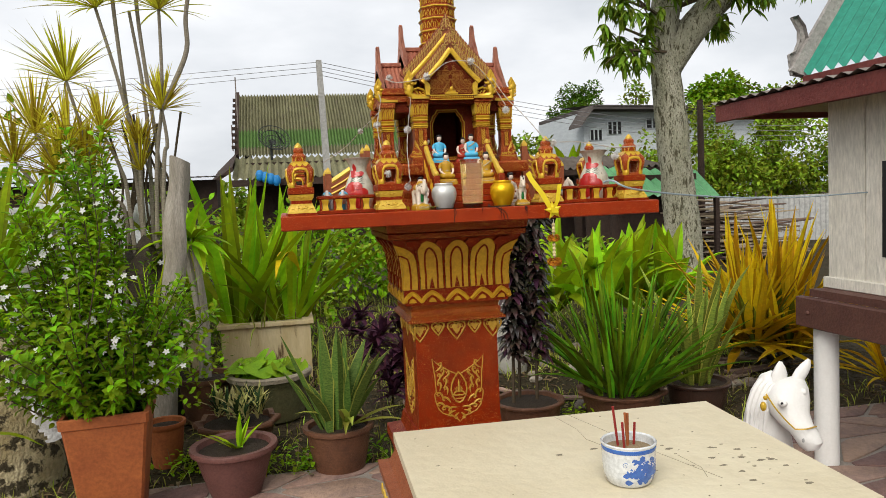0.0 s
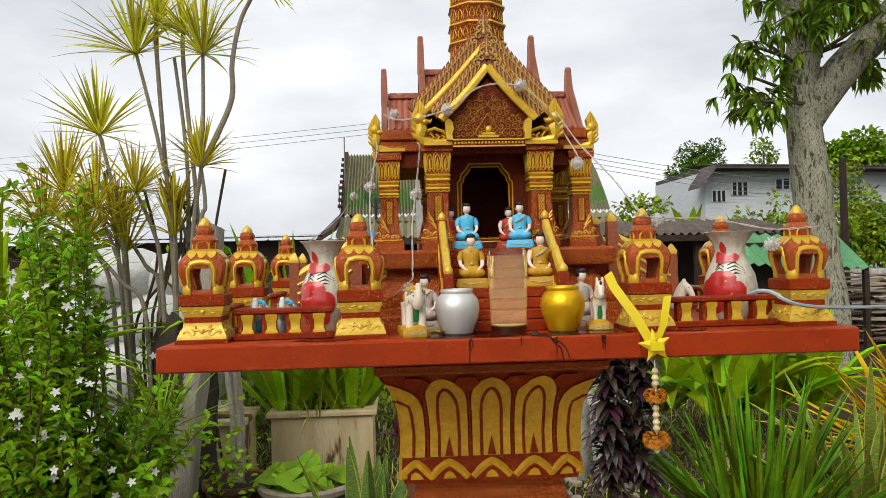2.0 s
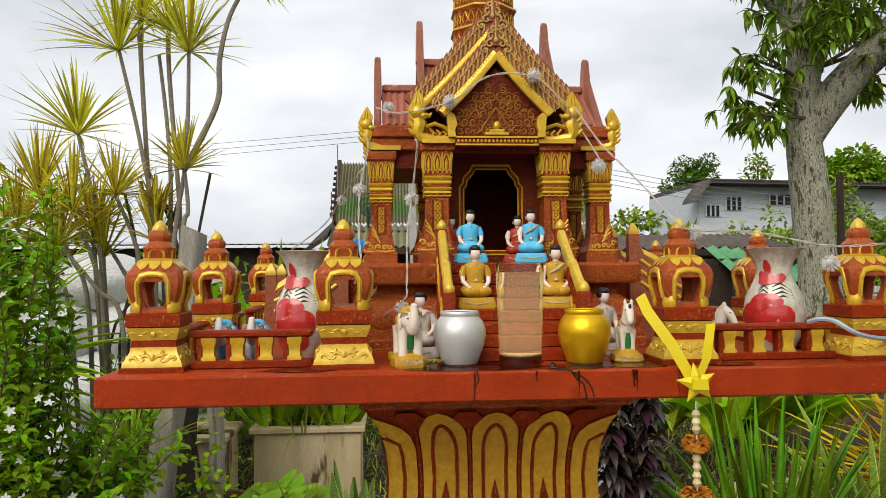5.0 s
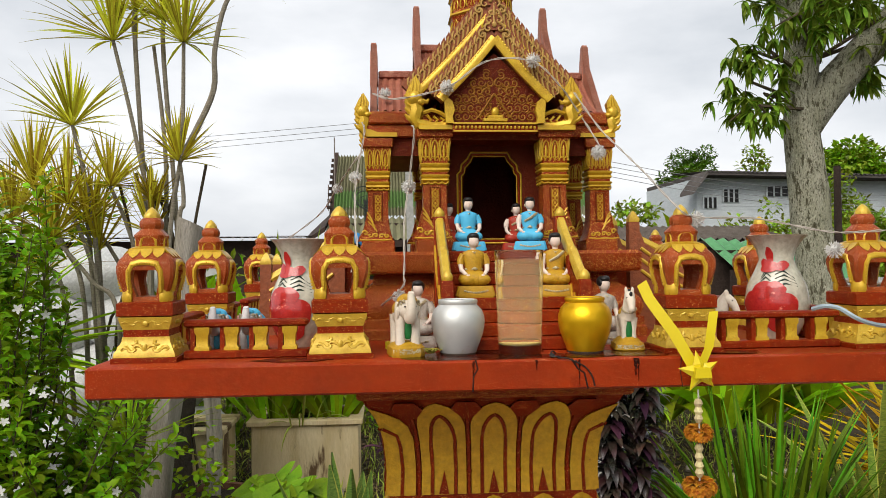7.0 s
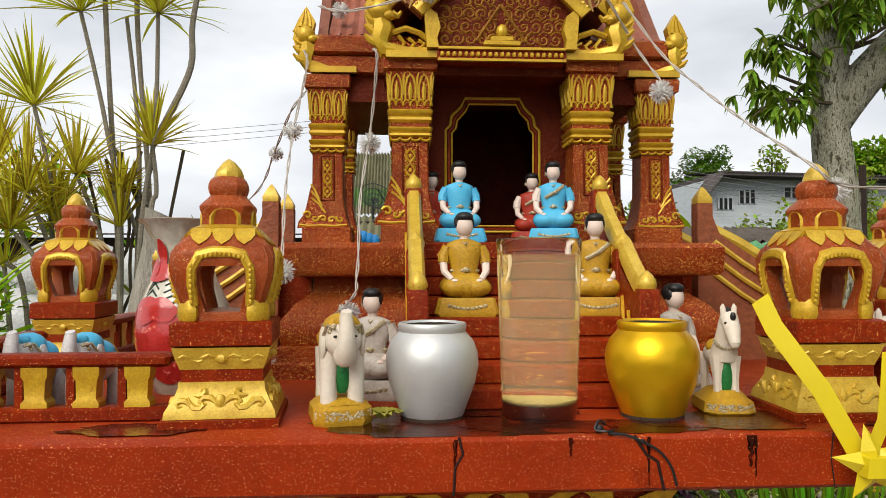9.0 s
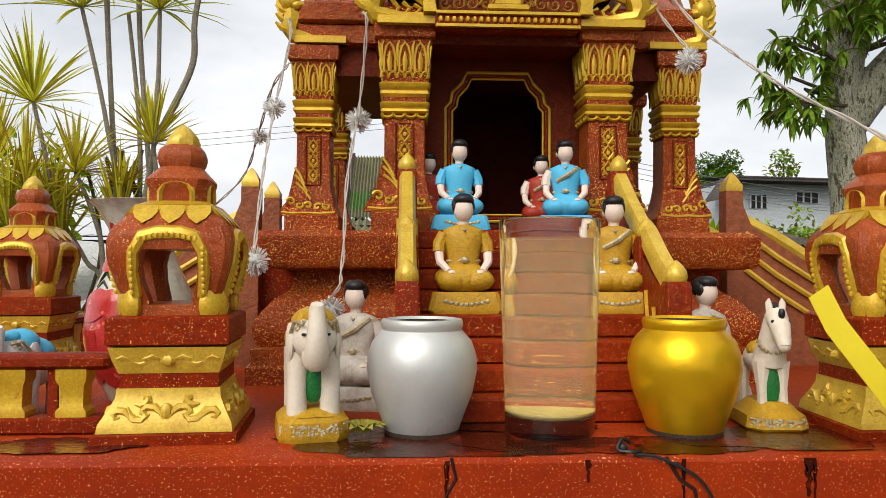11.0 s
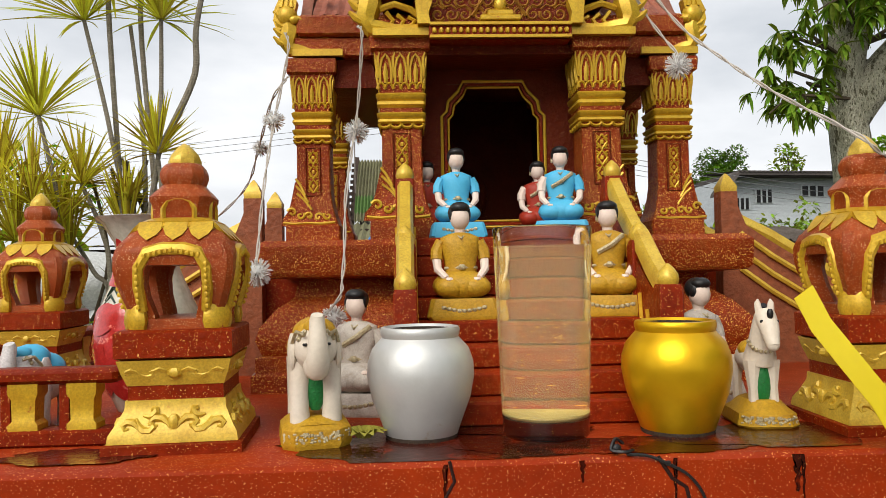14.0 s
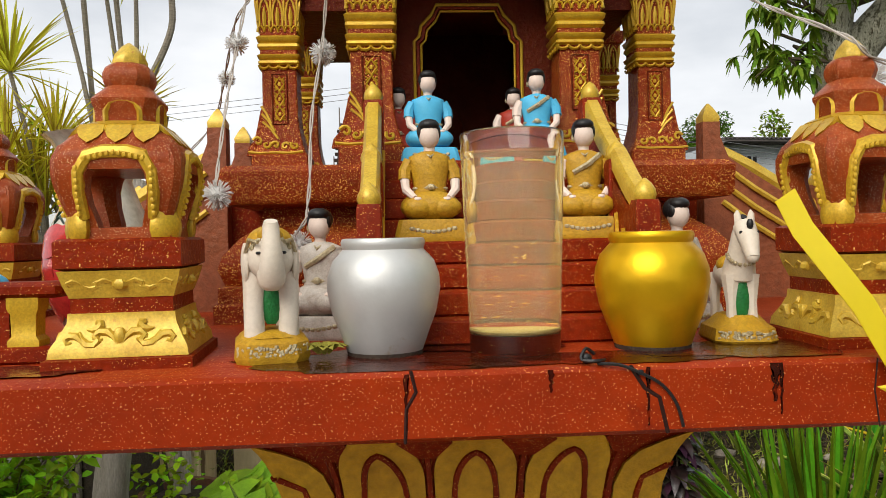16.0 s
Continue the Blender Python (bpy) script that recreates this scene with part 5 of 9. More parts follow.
def elephant(x, y, k, turn, body_mat, cloth, text, base):
    b = Build()
    b.m = pose(x, y, H, 0, 0, turn) @ Matrix.Scale(k, 4)
    z = 0.0
    if base:
        b.sq([(0.0, 0.27, 0.3), (0.05, 0.29, 0.32), (0.16, 0.28, 0.31), (0.2, 0.24, 0.27), (0.22, 0.2, 0.24)], 0, 0.05, 2, 0.1)
        flakes = random.Random(23)
        for i in range(70):
            q, h = flakes.uniform(-0.27, 0.27), flakes.uniform(0.06, 0.14)
            b.ball((q, -0.262 + max(0.0, abs(q) - 0.17) * 0.9, h), flakes.uniform(0.012, 0.024), 0.012, flakes.uniform(0.01, 0.02), 3, 5, 4)
        b.sq([(0.2, 0.25, 0.28), (0.235, 0.2, 0.24), (0.25, 0.14, 0.18)], 0, 0.05, 2, 0.12)
        z = 0.2
    b.ball((0, 0.12, z + 0.5), 0.21, 0.3, 0.24, 0, 16, 10)
    for sx in (-1, 1):
        for yy in (-0.1, 0.3):
            b.tube([(sx * 0.13, yy, z), (sx * 0.135, yy, z + 0.2), (sx * 0.12, yy + 0.03, z + 0.5)], [0.085, 0.08, 0.1], 10)
        b.ball((sx * 0.185, -0.1, z + 0.58), 0.04, 0.09, 0.17, 0, 10, 8)
        b.tube([(sx * 0.1, -0.33, z + 0.74), (sx * 0.16, -0.24, z + 0.76), (sx * 0.19, -0.16, z + 0.66)], 0.016, 6, 3)
        b.ball((sx * 0.095, -0.315, z + 0.66), 0.02, 0.014, 0.014, 4, 6, 5)
        b.tube([(sx * 0.07, -0.28, z + 0.52), (sx * 0.085, -0.34, z + 0.5)], [0.022, 0.012], 6)
    b.ball((0, -0.16, z + 0.62), 0.18, 0.18, 0.19, 0, 14, 10)
    b.ball((0, -0.27, z + 0.48), 0.11, 0.1, 0.12, 0, 12, 8)
    b.tube([(0, -0.3, z + 0.46), (0, -0.39, z + 0.56), (0, -0.4, z + 0.7), (0, -0.385, z + 0.79), (0, -0.365, z + 0.86), (0, -0.38, z + 0.9)], [0.1, 0.092, 0.076, 0.066, 0.062, 0.05], 12)
    b.ball((0, -0.06, z + 0.73), 0.185, 0.17, 0.14, 1, 14, 10)
    b.ball((0, -0.19, z + 0.79), 0.1, 0.09, 0.07, 1, 12, 8)
    b.ball((0, 0.12, z + 0.6), 0.225, 0.22, 0.17, 1, 14, 10)
    b.ball((0, -0.13, z + 0.75), 0.13, 0.13, 0.075, 1, 12, 8)
    b.ball((0, -0.1, z + 0.3), 0.09, 0.05, 0.22, 5, 10, 8)
    for i in range(8):
        a = math.pi * i / 7
        b.ball((0.14 * math.cos(a), -0.25, z + 0.7 + 0.07 * math.sin(a)), 0.02, 0.02, 0.022, 3, 6, 5)
    ob = part("elephant_figurine", b, [body_mat, cloth, MUSTARD, GLITTER, BLACK, GREEN_PAINT if base else cloth])
    ob.data.transform(pose(x, y, H).inverted())
    ob.matrix_basis = pose(x, y, H)
    return tagged(ob, text, "elephant figurine")


elephant(-0.172, 0.064, 0.085, 12, WHITE_PLASTER, MUSTARD, "white plaster elephant figurine with green bib on mustard base", True)
ELE = material("grey_white_glaze", (0.80, 0.77, 0.74), (0.66, 0.62, 0.6), 80, 0.4, 0.15)
elephant(-0.455, 0.135, 0.08, -4, ELE, SKY_BLUE, "small grey white elephant figurine with blue saddle cloth", False)
elephant(-0.405, 0.137, 0.08, -8, ELE, SKY_BLUE, "small grey white elephant figurine with blue saddle cloth", False)


def horse(x, y, z, k, turn, text, base, mats):
    b = Build()
    b.m = pose(x, y, z, 0, 0, turn) @ Matrix.Scale(k, 4)
    zz = 0.0
    if base:
        b.sq([(0.0, 0.25, 0.32), (0.03, 0.27, 0.34), (0.13, 0.25, 0.32), (0.17, 0.2, 0.27), (0.24, 0.15, 0.2)], 0, 0.06, 2, 0.1)
        flakes = random.Random(29)
        for i in range(60):
            q, h = flakes.uniform(-0.24, 0.24), flakes.uniform(0.04, 0.115)
            b.ball((q, -0.272 + max(0.0, abs(q) - 0.15) * 0.9, h), flakes.uniform(0.012, 0.024), 0.012, flakes.uniform(0.01, 0.02), 3, 5, 4)
        zz = 0.17
    b.ball((0, 0.16, zz + 0.42), 0.15, 0.3, 0.15, 0, 14, 10)
    for sx in (-1, 1):
        for yy in (-0.06, 0.38):
            b.tube([(sx * 0.09, yy - 0.02, zz), (sx * 0.09, yy, zz + 0.18), (sx * 0.085, yy + 0.02, zz + 0.42)], [0.045, 0.045, 0.085], 8)
        b.tube([(sx * 0.05, -0.16, zz + 0.86), (sx * 0.06, -0.15, zz + 0.95), (sx * 0.055, -0.15, zz + 0.985)], [0.035, 0.028, 0.006], 7)
        b.ball((sx * 0.068, -0.27, zz + 0.79), 0.016, 0.02, 0.018, 4, 6, 5)
    b.tube([(0, 0.0, zz + 0.42), (0, -0.07, zz + 0.6), (0, -0.13, zz + 0.78), (0, -0.17, zz + 0.84)], [0.15, 0.115, 0.095, 0.085], 12)
    b.tube([(0, -0.15, zz + 0.84), (0, -0.25, zz + 0.75), (0, -0.32, zz + 0.63), (0, -0.34, zz + 0.58)], [0.095, 0.088, 0.066, 0.056], 12)
    b.ball((0, -0.335, zz + 0.59), 0.058, 0.05, 0.06, 0, 10, 8)
    b.tube([(0, -0.14, zz + 0.93), (0, -0.05, zz + 0.82), (0, 0.03, zz + 0.66), (0, 0.08, zz + 0.54)], [0.03, 0.04, 0.04, 0.03], 8, 4 if base else 0)
    b.ball((0, 0.14, zz + 0.5), 0.15, 0.16, 0.1, 1, 12, 8)
    for i in range(11):
        a = math.pi * i / 10
        b.ball((0.13 * math.cos(a), -0.1 - 0.06 * math.sin(a), zz + 0.6 - 0.09 * math.sin(a)), 0.02, 0.02, 0.02, 3, 6, 5)
    if base:
        b.ball((0, -0.06, zz + 0.24), 0.085, 0.05, 0.22, 5, 10, 8)
        b.ball((0, -0.29, zz + 0.86), 0.03, 0.03, 0.05, 4, 8, 6)
    ob = part("horse_figurine", b, mats)
    ob.data.transform(pose(x, y, z).inverted())
    ob.matrix_basis = pose(x, y, z)
    return tagged(ob, text, "horse figurine")


horse(0.164, 0.085, H, 0.083, -6, "white plaster horse figurine with green bib on mustard base", True, [WHITE_PLASTER, MUSTARD, MUSTARD, GLITTER, BLACK, GREEN_PAINT])
horse(0.335, 0.15, H, 0.088, 52, "small white horse figurine behind the railing", False, [WHITE_PLASTER, SKY_BLUE, MUSTARD, GLITTER, BLACK, GREEN_PAINT])

CERAMIC = material("white_glazed_ceramic", (0.72, 0.68, 0.56), (0.62, 0.57, 0.44), 14, 0.2, 0.03, gloss=0.5, coat=0.4)
FLOWER_RED = material("red_glaze", (0.62, 0.04, 0.03), (0.45, 0.02, 0.02), 40, 0.2, 0.03, gloss=0.5, coat=0.4, wear=(0.75, 0.2, 0.14), wear_at=0.6, wear_scale=60)
FLOWER_BLACK = material("dark_green_glaze", (0.03, 0.06, 0.04), (0.02, 0.03, 0.02), 40, 0.2, 0.03, gloss=0.5)


VASE_RIM = material("ochre_rim_glaze", (0.50, 0.33, 0.12), (0.40, 0.24, 0.08), 40, 0.35, 0.05, gloss=0.4)


def vase(x, y, r, text, turn):
    t = thing("flower_vase", (x, y, H), text, "vase", "painted vases of the shrine", turn=turn)
    prof = [(0.6, 0.0), (0.66, 0.006), (0.95, 0.035), (1.05, 0.06), (0.95, 0.09), (0.68, 0.118), (0.55, 0.135), (0.62, 0.152), (0.84, 0.17), (0.98, 0.1755), (0.92, 0.176), (0.78, 0.168), (0.5, 0.14), (0.5, 0.1)]
    rings = []
    for p, z in prof:
        ring = []
        for i in range(48):
            a = 2 * math.pi * i / 48
            s = 1 + (0.035 * math.cos(12 * a) if z > 0.15 else 0)
            ring.append((p * r * s * math.cos(a), p * r * s * math.sin(a), z))
        rings.append(ring)
    b = Build().loft(rings)
    part("body", b, CERAMIC, t, "cream glazed vase with scalloped rim", local=True)
    out = [(p * r, z) for p, z in prof[:10]]
    def where(u, v, n):
        rr = out[-1][0]
        for (r0, z0), (r1, z1) in zip(out, out[1:]):
            if z0 <= v <= z1:
                rr = r0 + (r1 - r0) * (v - z0) / (z1 - z0)
        a = -math.pi / 2 + u / (r * 1.0)
        return ((rr + n) * math.cos(a), (rr + n) * math.sin(a), v)
    rim = [rings[8], rings[9], rings[10], rings[11]]
    part("rim", Build().loft([[(x * 1.012, y * 1.012, z + 0.0004) for x, y, z in q] for q in rim[1:3]], cap=False), VASE_RIM, t, "ochre painted rim", local=True)
    b = Build()
    for k, (cu, cv, rw, rh, tilt) in enumerate(((-0.012, 0.062, 0.034, 0.032, 0.0), (-0.036, 0.055, 0.024, 0.028, 0.5), (0.014, 0.054, 0.022, 0.026, -0.5), (-0.03, 0.034, 0.026, 0.02, 0.3), (0.004, 0.032, 0.024, 0.02, -0.2), (-0.02, 0.084, 0.02, 0.014, 0.3), (0.002, 0.086, 0.016, 0.012, -0.3), (-0.014, 0.14, 0.01, 0.016, 0.2), (-0.012, 0.122, 0.022, 0.009, 0.1), (0.016, 0.124, 0.018, 0.008, 0.2), (-0.026, 0.128, 0.012, 0.007, -0.5))):
        petal = [(cu + rw * (1 + 0.07 * math.sin(5 * q + k)) * math.cos(q) * math.cos(tilt) - rh * math.sin(q) * math.sin(tilt), cv + rh * math.sin(q) * math.cos(tilt) + rw * math.cos(q) * math.sin(tilt)) for q in [2 * math.pi * z / 22 for z in range(22)]]
        b.decal(where, petal, 0.0006 + 0.00025 * k)
    part("painted_flower", b, FLOWER_RED, t, "red painted flower", local=True)
    b = Build()
    for q in range(8):
        s = -1 if q % 2 else 1
        b.relief(where, [(-0.004 + s * 0.004, 0.088 + q * 0.0035), (0.0 + s * 0.018, 0.094 + q * 0.0035), (0.006 + s * 0.034, 0.089 + q * 0.0022)], [0.0011, 0.0019, 0.0006], 0, 0.0, 4)
    part("painted_leaf", b, FLOWER_BLACK, t, local=True)
    return t


vase(-0.345, 0.225, 0.046, "cream vase with red painted flower by the railing", -15)
vase(0.470, 0.215, 0.050, "cream vase with red painted flower, larger, by the railing", -32)

# ribbon star and marigold garland
YELLOW_RIBBON = material("yellow_satin_ribbon", (0.90, 0.74, 0.02), (0.84, 0.66, 0.015), 12, 0.32, 0.0, gloss=0.5, translucent=0.25, fine_dark=0.03)
MARIGOLD = material("orange_marigold_petals", (0.75, 0.22, 0.01), (0.62, 0.3, 0.02), 90, 0.7, 0.2, per_island=0.25, translucent=0.2)
JASMINE = material("dried_jasmine_buds", (0.72, 0.6, 0.32), (0.6, 0.5, 0.26), 90, 0.7, 0.2, per_island=0.2)
STRING = material("white_twine", (0.72, 0.68, 0.6), (0.6, 0.55, 0.47), 200, 0.8, 0.2)
star = thing("ribbon_garland", (0.23, -0.012, 1.478), "yellow ribbon star with hanging marigold and jasmine garland", "garland")
b = Build()
cx, cy, cz = 0.229, -0.016, 1.481
for i in range(5):
    a = math.pi / 2 + 2 * math.pi * i / 5 + 0.15
    p = lambda rr, aa, yy: (cx + rr * math.cos(aa), cy + yy, cz + rr * math.sin(aa))
    b.add([p(0.0, a, -0.012), p(0.0135, a - 0.63, -0.006), p(0.03, a, -0.002), p(0.0135, a + 0.63, -0.006), p(0.012, a, -0.013), p(0.0, a, 0.006)], [(0, 1, 4), (4, 1, 2), (4, 2, 3), (0, 4, 3), (5, 2, 1), (5, 3, 2)])
b.sq([(cz - 0.007, 0.012, 0.006), (cz + 0.007, 0.010, 0.006)], cx, cy - 0.012)
part("star", b, YELLOW_RIBBON, star, "folded satin star", angle=20)


def ribbon(pts, w, lean):
    b = Build()
    verts, faces = [], []
    for i, (x, y, z) in enumerate(pts):
        verts += [(x - w * lean[0], y - 0.001, z - w * lean[1]), (x + w * lean[0], y + 0.002, z + w * lean[1]), (x - w * lean[0], y - 0.0002, z - w * lean[1]), (x + w * lean[0], y + 0.0028, z + w * lean[1])]
    for i in range(len(pts) - 1):
        a = i * 4
        faces += [(a, a + 1, a + 5, a + 4), (a + 2, a + 6, a + 7, a + 3)]
    b.add(verts, faces)
    part("ribbon_tail", b, YELLOW_RIBBON, star)


ribbon([(0.161, 0.012, 1.603), (0.169, 0.006, 1.581), (0.183, -0.002, 1.558), (0.199, -0.008, 1.534), (0.226, -0.012, 1.484)], 0.0085, (0.85, 0.5))
ribbon([(0.262, 0.004, 1.562), (0.255, -0.004, 1.540), (0.248, -0.010, 1.513), (0.235, -0.012, 1.487)], 0.0075, (0.98, 0.1))
b = Build().tube([(0.23, -0.012, 1.455), (0.231, -0.012, 1.42), (0.23, -0.012, 1.31)], 0.0012, 5)
part("string", b, STRING, star)
random.seed(11)
for z, rr, hh in ((1.396, 0.022, 0.016), (1.322, 0.026, 0.018)):
    b = Build()
    for i in range(280):
        a, e = random.uniform(0, 2 * math.pi), random.uniform(-0.9, 0.9)
        d = Vector((math.cos(a) * math.cos(e), math.sin(a) * math.cos(e), math.sin(e) * 0.6))
        b.leaf(Vector((0.23, -0.012, z)) + d * rr * 0.55, d + Vector((0, 0, random.uniform(-0.3, 0.3))), (0, 0, 1), rr * 0.4, rr * 0.36, 0, 0.3)
    part("marigold", b, MARIGOLD, star, "orange marigold head")
for z in (1.436, 1.425, 1.415, 1.374, 1.362, 1.35, 1.34, 1.305):
    b = Build().lathe([(0.003, z - 0.006), (0.0065, z), (0.004, z + 0.006)], 0.23, -0.012, 8)
    part("jasmine_bud", b, JASMINE, star)

# string of lights with fluffy balls
FLUFF = material("white_plastic_fluff", (0.93, 0.92, 0.89), (0.88, 0.86, 0.83), 200, 0.6, 0.0, translucent=0.45, fine_dark=0.0)
WIRE = material("off_white_twisted_wire", (0.62, 0.56, 0.48), (0.5, 0.44, 0.38), 200, 0.6, 0.2)


def smooth_line(pts, n=8):
    pts = [Vector(p) for p in pts]
    out = []
    for i in range(len(pts) - 1):
        p0, p1, p2, p3 = pts[max(i - 1, 0)], pts[i], pts[i + 1], pts[min(i + 2, len(pts) - 1)]
        for j in range(n):
            t = j / n
            out.append(0.5 * (2 * p1 + (p2 - p0) * t + (2 * p0 - 5 * p1 + 4 * p2 - p3) * t * t + (3 * p1 - p0 - 3 * p2 + p3) * t ** 3))
    return out + [pts[-1]]


def fluffy(c, r, parent):
    b = Build()
    rnd = random.Random(int(abs(c[0]) * 1e4))
    b.ball(c, r * 0.55, k=0, nu=10, nv=8)
    for i in range(190):
        d = Vector((rnd.gauss(0, 1), rnd.gauss(0, 1), rnd.gauss(0, 1))).normalized()
        b.tube([Vector(c) + d * r * 0.3, Vector(c) + d * r * rnd.uniform(0.85, 1.05)], [r * 0.045, r * 0.03], 3)
    part("fluffy_ball", b, FLUFF, parent, "white bristly plastic ball")


lights = thing("string_lights", (0, 0.3, H), "off-white twisted wire with white bristly light balls", "string lights")
runs = ([(-0.153, 0.300, 1.880), (-0.149, 0.300, 1.867), (-0.157, 0.322, 1.791), (-0.168, 0.300, 1.706), (-0.170, 0.270, 1.620), (-0.182, 0.255, 1.585), (-0.288, 0.402, 1.502)],
        [(-0.244, 0.390, 1.903), (-0.240, 0.385, 1.879), (-0.255, 0.378, 1.800), (-0.256, 0.320, 1.721), (-0.247, 0.235, 1.640), (-0.249, 0.230, 1.610)],
        [(-0.240, 0.385, 1.850), (-0.262, 0.400, 1.826), (-0.300, 0.510, 1.792), (-0.345, 0.620, 1.745), (-0.430, 0.700, 1.690)],
        [(0.142, 0.300, 1.941), (0.182, 0.280, 1.873), (0.212, 0.240, 1.824), (0.231, 0.180, 1.777), (0.232, 0.062, 1.717), (0.267, 0.070, 1.700), (0.386, 0.120, 1.700), (0.480, 0.090, 1.678), (0.496, 0.030, 1.674), (0.567, 0.060, 1.678)],
        [(-0.223, 0.370, 1.953), (-0.181, 0.330, 1.934), (-0.090, 0.290, 1.947), (-0.018, 0.290, 1.994), (0.061, 0.290, 1.995), (0.114, 0.300, 1.956), (0.168, 0.330, 1.895), (0.185, 0.285, 1.840)])
for run in runs:
    line = smooth_line(run)
    b = Build()
    for ph in (0, math.pi):
        pts = [p + Vector((math.cos(i * 0.9 + ph), 0, math.sin(i * 0.9 + ph))) * 0.0012 for i, p in enumerate(line)]
        b.tube(pts, 0.0009, 5)
    part("wire", b, WIRE, lights)
for c, r in (((-0.159, 0.329, 1.774), 0.0145), ((-0.257, 0.380, 1.797), 0.0135), ((-0.300, 0.520, 1.789), 0.0115), ((-0.246, 0.230, 1.623), 0.0145), ((-0.178, 0.260, 1.577), 0.0135), ((0.178, 0.274, 1.828), 0.0145), ((-0.089, 0.300, 1.949), 0.0145), ((0.067, 0.300, 1.999), 0.0145), ((-0.200, 0.420, 1.965), 0.0125), ((0.286, 0.114, 1.699), 0.0135), ((0.478, 0.060, 1.648), 0.0140)):
    fluffy(c, r, lights)

# small leavings on the slab
b = Build()
for i in range(14):
    a = i * 2.4
    b.leaf((-0.137 + 0.004 * math.cos(a), 0.062 + 0.004 * math.sin(a), H + 0.003), (math.cos(a), math.sin(a), 0.9), (0, 0, 1), 0.014, 0.009, 0, 0.4)
tagged(part("wilted_flower", b, material("wilted_yellow_flower", (0.45, 0.42, 0.06), (0.3, 0.26, 0.03), 80, 0.8, 0.3)), "small wilted yellow flower on the red slab", "flower")
b = Build().tube(smooth_line([(0.036, 0.012, H + 0.006), (0.030, 0.008, H + 0.010), (0.026, 0.004, H + 0.004), (0.034, 0.0, H + 0.0035), (0.041, 0.006, H + 0.003), (0.036, 0.002, H + 0.0015), (0.048, -0.001, H + 0.0008), (0.06, -0.0018, H - 0.004), (0.074, -0.002, H - 0.012), (0.083, -0.0022, H - 0.024), (0.087, -0.0022, H - 0.038)], 5), 0.0011, 5)
b.ball((0.030, 0.007, H + 0.004), 0.0035, 0.003, 0.0035, 0, 8, 6).ball((0.061, -0.002, H - 0.004), 0.002, 0.0015, 0.002, 0, 6, 5)
tagged(part("charred_wick", b, BLACK), "black charred wick lying over the slab edge", "wick")
b = Build().box(*sorted((-0.203, -0.194)), 0.153, 0.162, H, H + 0.012, 0, 0.001)
tagged(part("candle_stub", b, YELLOW_RIBBON), "short yellow candle stub on the slab", "candle")
CABLE = material("grey_blue_cable", (0.42, 0.52, 0.58), (0.34, 0.42, 0.47), 100, 0.5, 0.05)
b = Build().tube(smooth_line([(0.417, 0.020, 1.562), (0.437, -0.004, 1.566), (0.541, 0.030, 1.534), (1.104, 0.500, 1.493), (1.737, 0.850, 1.465), (2.394, 1.000, 1.472)]), 0.0035, 6)
tagged(part("cable", b, CABLE), "grey blue cable stretched from platform to the white building", "cable")


# ---- ground, paving ----
SOIL = material("garden_soil", (0.10, 0.072, 0.043), (0.045, 0.042, 0.018), 1.1, 0.95, 0.8, wear=(0.10, 0.075, 0.045), wear_at=0.62, wear_scale=5, gloss=0.1)
b = Build()
n = 30
b.add([(-500 + 1000 * i / n, -80 + 1000 * j / n, 0.0) for j in range(n + 1) for i in range(n + 1)], [(j * (n + 1) + i, j * (n + 1) + i + 1, (j + 1) * (n + 1) + i + 1, (j + 1) * (n + 1) + i) for j in range(n) for i in range(n)])
setting("ground", b, SOIL, "bare garden soil with dry litter and grass", "ground")
PAVE = material("rose_slate_paving", (0.36, 0.22, 0.17), (0.25, 0.16, 0.14), 5, 0.7, 0.3, per_thing=0.3)
JOINT = material("pale_cement_joint", (0.42, 0.37, 0.32), (0.34, 0.3, 0.26), 9, 0.9, 0.4)
b = Build().box(-3.2, 4.5, -3.0, 2.02, -0.05, 0.012, 0, 0.004)
paving = setting("pavement", b, JOINT, "crazy paving of rose slate with pale joints", "pavement")

# ---- leaves ----
def green(name, c1, c2, **kw):
    k = kw.pop("lift", 1.0)
    c1, c2 = (tuple(q * k for q in c) for c in (c1, c2))
    return material(name, c1, c2, kw.pop("scale", 12), kw.pop("rough", 0.45), kw.pop("bump", 0.1), per_island=kw.pop("vary", 0.3), translucent=kw.pop("through", 0.25), gloss=0.09, fine_dark=0.2, **kw)


BUSH = green("glossy_bush_leaf", (0.30, 0.49, 0.010), (0.075, 0.18, 0.004), vary=0.55, scale=5, through=0.3)
MANGO = green("mango_leaf", (0.26, 0.38, 0.03), (0.10, 0.18, 0.015), vary=0.5, through=0.35)
FAR_GREEN = green("far_tree_leaf", (0.36, 0.46, 0.03), (0.12, 0.20, 0.015), vary=0.6, scale=1.2)
CRINUM = green("broad_green_strap_leaf", (0.45, 0.63, 0.012), (0.17, 0.31, 0.008), vary=0.6, scale=3, through=0.28)
DRACENA_LOW = green("dry_orange_dracaena_leaf", (0.74, 0.62, 0.055), (0.50, 0.40, 0.03), vary=0.5, scale=2.5, through=0.3)
DRACENA = green("dracaena_leaf", (0.76, 0.70, 0.055), (0.50, 0.48, 0.035), vary=0.45, scale=2.5, through=0.45)
YELLOW_LEAF = green("yellow_orange_leaf", (0.86, 0.52, 0.012), (0.50, 0.36, 0.012), vary=0.4, scale=4, through=0.35)
ALOE = green("aloe_leaf", (0.20, 0.36, 0.014), (0.055, 0.14, 0.007), vary=0.7, scale=4, through=0.12)
